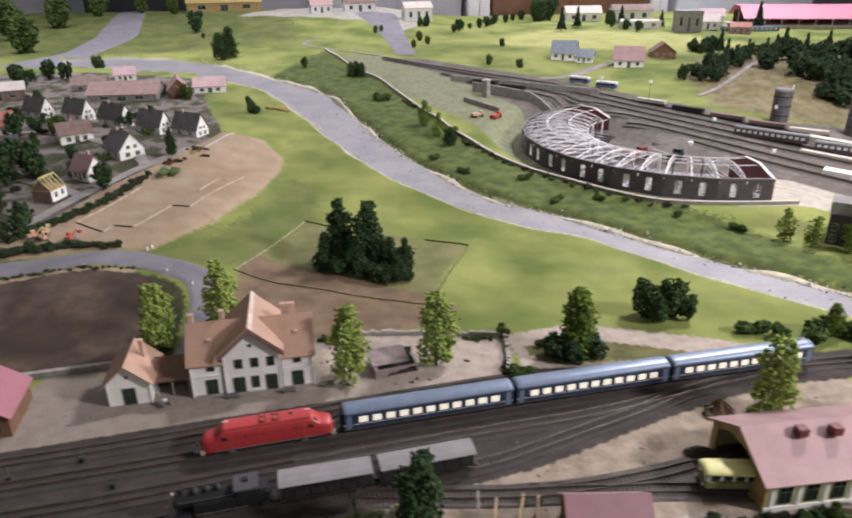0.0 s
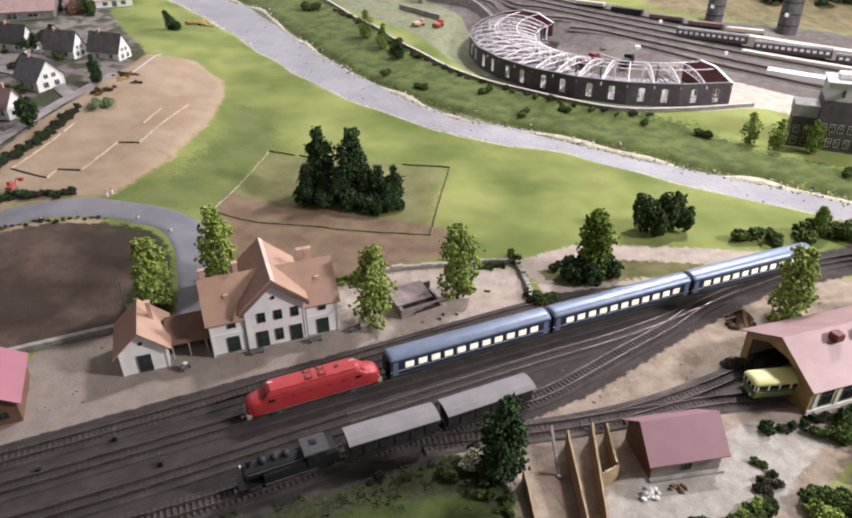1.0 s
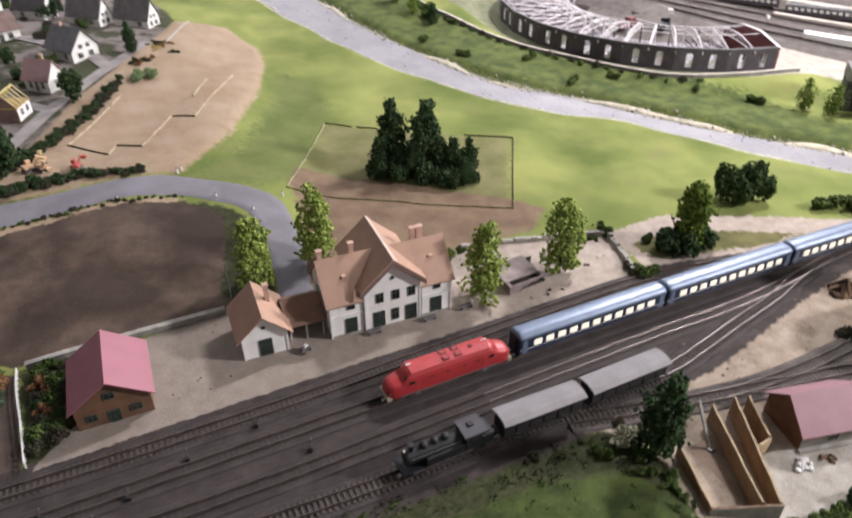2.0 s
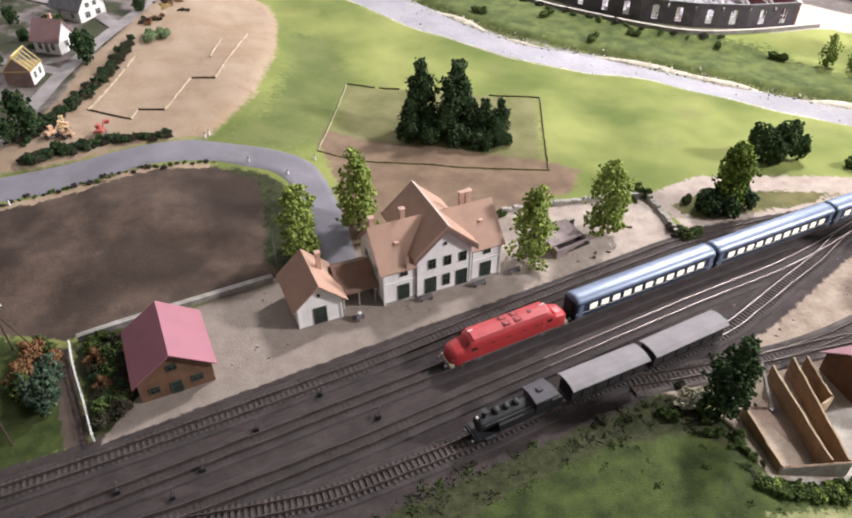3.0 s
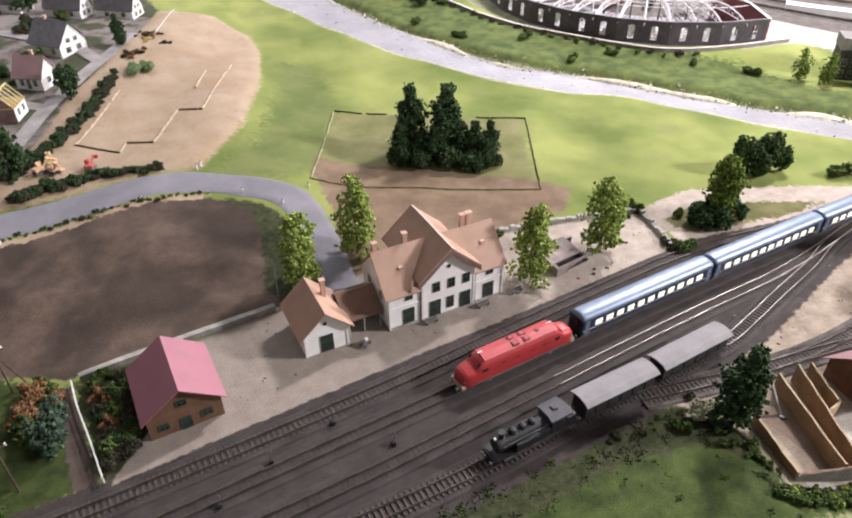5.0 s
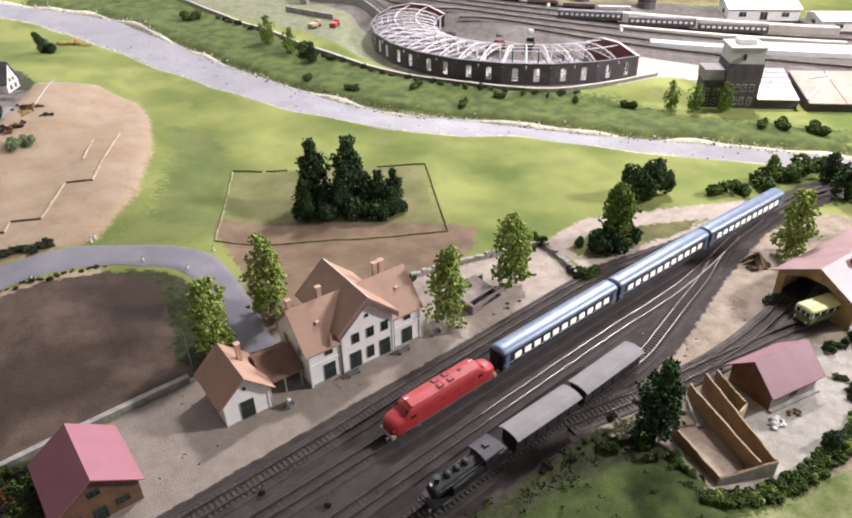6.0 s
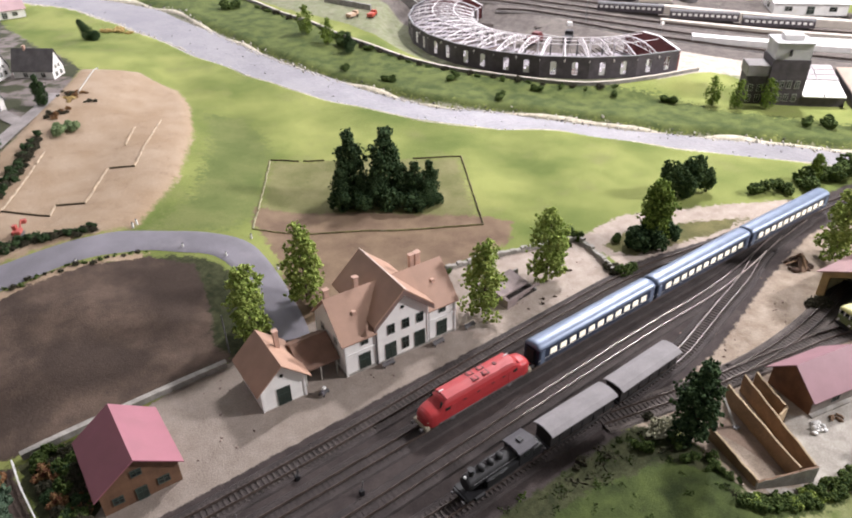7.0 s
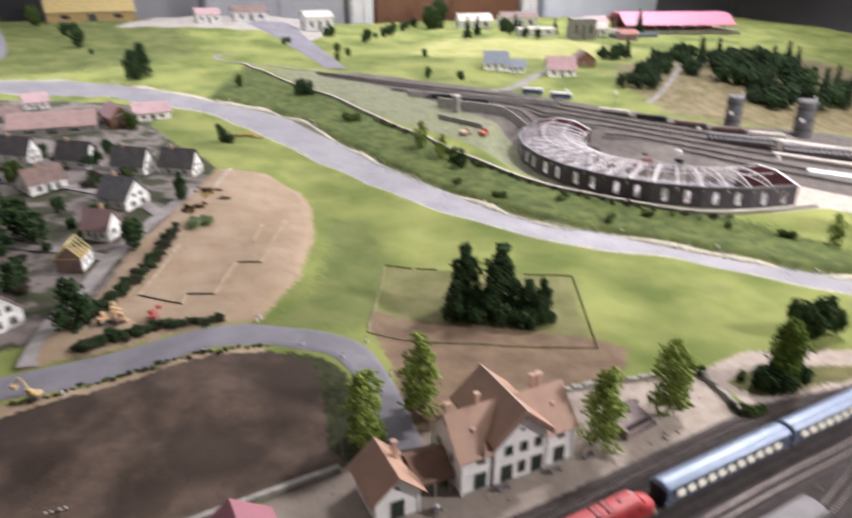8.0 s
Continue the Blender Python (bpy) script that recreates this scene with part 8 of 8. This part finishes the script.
thicket("wall_growth", "low mossy growth at the foot of the yard walls", "scrub", spots)
put("midbush0", 0.585, -0.045, 0.9, 20)
put("midbush1", 0.60, 0.105, 0.9, 50)
put("midbush0", 0.66, 0.05, 0.6, 50)
for x, y, s in ((1.10, 0.005, 1.3), (1.14, -0.02, 1.2), (1.22, -0.035, 1.6), (1.27, -0.045, 1.6), (1.33, -0.06, 1.7), (1.40, -0.05, 1.7), (1.46, -0.08, 1.5)):
    put("midbush%d" % (int(x * 100) % 2), x, y, s, x * 500)
put("spire", 1.25, -0.03, 0.6, 40)
put("dark1", 1.36, -0.12, 0.55, 10)
put("oak", 1.30, -0.19, 0.9, 10)
put("spire", 1.15, -0.30, 0.8, 10)
# hedge along the front right
rg = random.Random(53)
spots = []
for q in spline([(0.300, -0.503), (0.324, -0.522), (0.364, -0.5385), (0.409, -0.549), (0.457, -0.555), (0.513, -0.559), (0.57, -0.557), (0.625, -0.548)], 0.0075):
    for k in range(2):
        spots.append((("midbush0", "midbush1", "moss")[rg.randrange(3) if rg.random() < 0.5 else 0], q.x + rg.gauss(0, 0.002), q.y + (k - 0.5) * 0.011 + rg.gauss(0, 0.002), rg.uniform(0.34, 0.5), rg.uniform(0, 360)))
thicket("hedge", "low clipped green hedge round the coal bays", "hedge", spots)
put("darkbush0", 0.527, -0.548, 0.45, 20)
spots = []
for k in range(26):
    q = k / 25
    spots.append((("darkbush0", "scrub", "midbush1")[k % 3], 0.728 + 0.17 * q, -0.449 - 0.012 * q + rg.gauss(0, 0.005), rg.uniform(0.16, 0.36), rg.uniform(0, 360)))
thicket("hedge", "low dark green hedge along the goods shed's front", "hedge", spots)
spots = []
for k in range(26):
    q = rg.random()
    spots.append((("scrub", "midbush0", "scrub")[k % 3], 0.622 + 0.055 * q + rg.gauss(0, 0.006), -0.556 + 0.056 * q + rg.gauss(0, 0.006), rg.uniform(0.15, 0.42), rg.uniform(0, 360)))
thicket("scrub_strip", "thin ragged scrub on the pale ground beside the shed", "scrub", spots)
for k in range(22):
    x = rg.uniform(0.67, 0.90)
    y = -0.553 + (x - 0.72) * 0.2 - rg.random() * 0.05
    put(("midbush0", "midbush1", "moss")[k % 3], x, y, rg.uniform(0.5, 1.05), rg.uniform(0, 360))
# dark brush beside the goods shed's door
spots = [("scrub", 0.788 + rg.gauss(0, 0.012), -0.318 + rg.gauss(0, 0.012), rg.uniform(0.25, 0.5), rg.uniform(0, 360)) for k in range(12)]
thicket("scrub_strip", "dark brush beside the goods shed's open door", "scrub", spots)
# weeds along the front of the goods track
rg = random.Random(7)
for key, tone in (("wisp", LEAF_TUFT), ("dry_wisp", LEAF_SCRUB), ("green_wisp", LEAF_MID)):
    proto(key, "grass_tuft", "tiny ragged grass tuft", 0.006, bush_shape(0.015, 0.012, 0.0035, 170 + len(key), 6), 60, 0.0011, tone, trunk_r=0.0004, limbs=1, group="grass tufts", category="grass")
spots = []
for k in range(150):
    x = rg.uniform(-0.45, 0.32)
    edge = -0.330 - 0.055 * max(0.0, -0.05 - x)
    spots.append((("wisp", "dry_wisp", "wisp", "green_wisp", "dry_wisp")[k % 5], x, edge - abs(rg.gauss(0, 0.028)), rg.uniform(0.4, 1.1), rg.uniform(0, 360)))
thicket("weeds", "low ragged weeds along the goods track", "weeds", spots)
spots = []
for k in range(110):
    spots.append((("wisp", "green_wisp", "green_wisp")[k % 3], rg.uniform(-0.35, 0.31), rg.uniform(-0.62, -0.36), rg.uniform(0.3, 0.8), rg.uniform(0, 360)))
thicket("grass_blades", "short green grass on the front mound", "grass", spots)
put("tuft", 0.285, -0.372, 0.35, 0)
put("wisp", 0.30, -0.475, 0.8, 20)
put("dry_wisp", 0.302, -0.49, 0.8, 70)
put("green_wisp", 0.298, -0.50, 0.9, 130)
# garden left of the plywood shed
put("grey", -0.497, -0.002, 1.0, 0, "blue-green round tree outside the white fence")
for x, y, s in ((-0.515, 0.10, 1.0), (-0.53, 0.06, 0.9), (-0.43, 0.055, 0.75), (-0.425, 0.0, 0.6), (-0.49, 0.075, 0.8)):
    put("fall", x, y, s, x * 900)
for x, y, s in ((-0.50, 0.115, 0.8), (-0.525, 0.03, 1.1), (-0.41, 0.02, 0.9), (-0.405, 0.06, 0.9), (-0.42, -0.045, 0.9), (-0.595, -0.075, 1.2), (-0.61, -0.05, 1.2), (-0.58, -0.09, 0.9), (-0.64, -0.07, 1.4), (-0.56, -0.098, 0.6), (-0.43, 0.085, 0.9)):
    put("midbush%d" % (int(-x * 100) % 2), x, y, s, x * 777)
# hedges round the sandy field and the village
spots = []
for k in range(90):
    s = k / 89
    x = -0.242 - 0.282 * s
    spots.append((("scrub", "darkbush0")[k % 3 == 0], x, 0.617 + 0.022 * math.sin(s * 3.1) + rg.gauss(0, 0.0065), (0.27, 0.19)[k % 3 == 0] * rg.uniform(0.7, 1.2) * (1 + 0.9 * s), k * 51))
thicket("hedge", "dark ragged hedge along the curved road", "hedge", spots)
spots = []
for k in range(210):
    s = k / 302
    x = -0.530 + 0.376 * s + rg.gauss(0, 0.006)
    y = 0.703 + 0.42 * s + 0.33 * s * s + rg.gauss(0, 0.014)
    spots.append((("scrub", "scrub", "darkbush1")[k % 3], x, y, (0.36, 0.30, 0.21)[k % 3] * rg.uniform(0.6, 1.4), k * 77))
thicket("hedge", "brown-green hedge along the village lane", "hedge", spots)
proto("sage", "bush", "low pale sage-green shrub on the sand", 0.02, bush_shape(0.036, 0.022, 0.02, 161, 10), 900, 0.0026, LEAF_PALE, trunk_r=0.0012, limbs=2, group="pale shrubs", category="bush")
for x, y, s in ((-0.22, 1.153, 1.0), (-0.185, 1.159, 0.9)):
    put("sage", x, y, s, x * 500)
spots = [(("fall", "scrub", "dry")[k % 3], -0.148 + rg.gauss(0, 0.02), 1.395 + rg.gauss(0, 0.024), rg.uniform(0.2, 0.5), k * 70) for k in range(16)]
spots += [("scrub", -0.108 + rg.gauss(0, 0.012), 1.32 + rg.gauss(0, 0.008), rg.uniform(0.15, 0.3), k * 70) for k in range(5)]
spots += [(("fall", "scrub")[k % 2], -0.205 + rg.gauss(0, 0.022), 1.275 + rg.gauss(0, 0.016), rg.uniform(0.2, 0.42), k * 70) for k in range(14)]
thicket("brushwood", "heap of dark red-brown brushwood at the edge of the village", "brushwood", spots)
put("slim", -0.222, 1.372, 0.62, 30)
for key, x, y, s in (("oak", -0.381, 1.085, 0.82), ("oak", -0.641, 0.952, 0.7), ("oak", -0.531, 0.822, 0.72), ("oak", -0.505, 0.735, 0.62), ("oak", -0.546, 0.721, 0.5), ("oak", -0.716, 1.211, 1.3), ("oak", -0.65, 1.277, 1.1), ("olive", -0.69, 1.703, 0.85), ("oak", -0.446, 1.818, 0.6), ("oak", -0.822, 1.692, 0.9),
                   ("olive", -0.285, 2.33, 0.85), ("oak", -1.05, 2.9, 1.0), ("oak", -0.95, 2.85, 0.9), ("oak", -0.89, 3.25, 0.9), ("oak", -1.15, 2.75, 1.1), ("oak", -0.98, 2.45, 0.5), ("oak", -0.612, 1.22, 0.9), ("oak", -0.782, 1.011, 1.2), ("oak", -0.687, 0.877, 0.9), ("oak", -0.857, 0.896, 1.2), ("oak", -0.744, 1.419, 0.8)):
    put(key, x, y, s, x * 800 + y * 300)
# by the river and on the far meadow
leaning = put("dark2", 0.035, 2.02, 0.52, 0, "small dark tree leaning on the river meadow")
leaning.matrix_basis = pose(0.035, 2.02, hz(0.035, 2.02) - 0.003, 0, -24, -20) @ Matrix.Diagonal((0.5, 0.5, 0.56, 1))
put("darkbush1", 0.045, 2.0, 0.6, 40)
for x, y, s in ((0.10, 2.11, 1.0), (0.145, 2.095, 1.2), (0.175, 2.06, 0.6)):
    put("dry", x, y, s, x * 3000)
for x, y, s in ((-0.21, 3.3, 1.1), (-0.16, 3.36, 1.25)):
    put("dark0", x, y, s, x * 500)
put("oak", -0.45, 4.3, 1.2, 0)
put("olive", 0.275, 2.95, 0.7, 0)
for x, y in ((0.52, 2.70), (0.55, 2.72), (0.575, 2.68)):
    put("dark1", x, y, 0.55, x * 3000)
put("sapling", 0.735, 1.70, 0.85, 0, "slender green sapling on the river bank")
put("sapling", 0.765, 1.58, 0.75, 90, "slender green sapling on the river bank")
put("dark2", 0.795, 1.47, 0.5, 0)
for x, y, s in ((0.80, 1.53, 1.3), (0.62, 2.2, 1.6), (0.77, 1.15, 1.0), (0.96, 1.05, 1.0), (1.0, 0.85, 1.0), (1.42, 0.54, 1.0), (0.70, 1.33, 0.9), (1.62, 0.14, 1.2), (1.66, 0.06, 1.3), (1.58, 0.18, 1.0), (0.83, 1.62, 1.2), (1.13, 0.83, 0.8), (1.3, 0.66, 0.7), (0.86, 1.44, 0.8)):
    put("midbush%d" % (int(x * 100) % 2), x, y, s, x * 600)
for x, y, s in ((1.492, 0.438, 0.72), (1.535, 0.385, 0.70), (1.602, 0.329, 0.74)):
    put("sapling", x, y, s, x * 4000, "slender green sapling before the depot")
for x, y, s in ((0.82, 4.1, 1.0), (0.87, 4.15, 0.9), (1.08, 3.72, 1.2), (1.12, 3.62, 1.0), (1.0, 3.5, 1.0), (1.35, 2.9, 1.2)):
    put("olive", x, y, s * 0.6, x * 400)
for k in range(14):
    x, y = 1.40 + 0.86 * k / 13 + rg.gauss(0, 0.02), 4.08 + 1.0 * k / 13
    put("oak", x, y, 0.62 + 0.2 * math.sin(k * 1.7), k * 40)
for x, y, s in ((2.32, 4.82, 2.2), (2.42, 4.9, 2.4), (2.58, 5.2, 2.6), (2.36, 5.0, 2.0), (2.79, 4.43, 1.3), (2.72, 4.2, 1.0), (2.75, 4.04, 0.9), (2.80, 3.93, 0.9), (1.49, 2.77, 0.6), (1.59, 3.45, 0.6), (1.20, 4.32, 0.8), (1.25, 4.36, 0.9)):
    put("wood%d" % (int(x * 100) % 2), x, y, s, x * 500)
for x, y, s in ((2.225, 4.03, 1.0), (2.46, 4.29, 0.95), (2.86, 4.35, 0.9), (3.75, 3.85, 1.2), (3.05, 4.05, 0.8)):
    put("fir", x, y, s, x * 700)
# wooded hill: loose clusters of round dark trees and a few conifers
for n, (count, cx, cy, spread, lo, hi) in enumerate(((9, 2.30, 2.20, 0.10, 0.6, 1.0), (8, 2.48, 2.33, 0.11, 0.6, 1.0), (7, 2.66, 2.42, 0.10, 0.6, 1.0), (8, 2.83, 3.0, 0.12, 0.7, 1.1), (8, 2.96, 2.68, 0.12, 0.6, 1.0), (9, 3.35, 2.6, 0.18, 0.8, 1.2), (9, 2.75, 2.15, 0.16, 0.75, 1.2), (12, 2.74, 1.72, 0.17, 0.8, 1.25), (9, 2.95, 1.95, 0.20, 0.8, 1.3), (9, 3.0, 1.55, 0.2, 0.8, 1.25), (7, 3.35, 2.75, 0.22, 0.6, 1.0), (7, 3.3, 2.1, 0.2, 0.8, 1.2), (12, 2.85, 1.75, 0.35, 1.0, 1.6), (9, 3.1, 1.35, 0.3, 1.0, 1.6))):
    for k in range(count):
        a, q = rg.uniform(0, 6.28), spread * math.sqrt(rg.random())
        put(("crownwood", "oak", "fir", "crownwood", "oak")[(k + n) % 5], cx + q * math.cos(a), cy + q * math.sin(a), rg.uniform(lo, hi) * 0.85, k * 33 + n * 71)
for x, y, s in ((-1.43, 3.76, 2.6), (-1.62, 4.2, 3.0), (-1.62, 3.6, 1.9), (-1.45, 4.6, 2.6), (-1.95, 4.6, 3.0), (-1.3, 5.1, 2.4), (-1.0, 5.3, 1.8), (-0.7, 5.1, 1.6)):
    put("olive", x, y, s, x * 300, "large green tree on the far hillside")
# dark shrubs and small trees in the village gardens
for k in range(120):
    x, y = rg.uniform(-1.1, -0.33), rg.uniform(0.82, 2.2)
    if x > -0.50 + 0.34 * (y - 0.9) - 0.05:
        continue
    put(("scrub", "darkbush0", "scrub", "oak", "midbush1")[k % 5], x, y, (0.8, 0.45, 0.7, 0.42, 1.0)[k % 5] * rg.uniform(0.7, 1.25), k * 61)
for x, y, s in ((-0.525, 4.70, 0.9), (-0.47, 4.72, 0.8), (-0.386, 4.09, 0.35), (-1.025, 3.03, 0.55), (-1.09, 2.97, 0.5), (-1.26, 3.05, 0.6), (-1.13, 2.87, 0.6)):
    put("oak", x, y, s, x * 700)
# dark scrub beside the goods train and in the fenced garden
spots = []
for k in range(14):
    x = rg.uniform(0.16, 0.33)
    spots.append((("tuft", "scrub")[k % 2], x, -0.330 - abs(rg.gauss(0, 0.018)), rg.uniform(0.16, 0.34), rg.uniform(0, 360)))
thicket("scrub_strip", "dark scrub beside the goods train", "scrub", spots)
for k in range(30):
    x, y = rg.uniform(-0.436, -0.388), rg.uniform(-0.07, 0.095)
    put(("scrub", "darkbush0", "midbush1", "scrub", "fall")[k % 5], x, y, (0.5, 0.3, 0.6, 0.6, 0.4)[k % 5] * rg.uniform(0.7, 1.2), rg.uniform(0, 360))
for k in range(14):
    put("midbush%d" % (k % 2), rg.uniform(0.78, 1.05), -0.463 - rg.uniform(0, 0.03), rg.uniform(0.5, 0.9), k * 40)
# growth along the foot of the long wall above the river
spots = []
line = spline(WALL_LINE, 0.045)
for k, q in enumerate(line):
    if 0.7 < q.y < 2.2:
        spots.append((("scrub", "midbush0", "scrub", "midbush1")[k % 4], q.x - 0.016 + rg.gauss(0, 0.006), q.y - 0.016 + rg.gauss(0, 0.006), rg.uniform(0.3, 0.65), k * 37))
thicket("wall_growth", "dark growth along the foot of the long wall", "scrub", spots)
# tufts along the road's verge
spots = []
for k in range(34):
    s = k / 33
    spots.append((("scrub", "midbush0")[k % 2], -0.628 + 0.452 * s, 0.489 + 0.018 * math.sin(s * 2.8) + rg.gauss(0, 0.006), rg.uniform(0.12, 0.3), k * 71))
thicket("verge_tufts", "dry tufts along the verge of the road", "grass", spots)
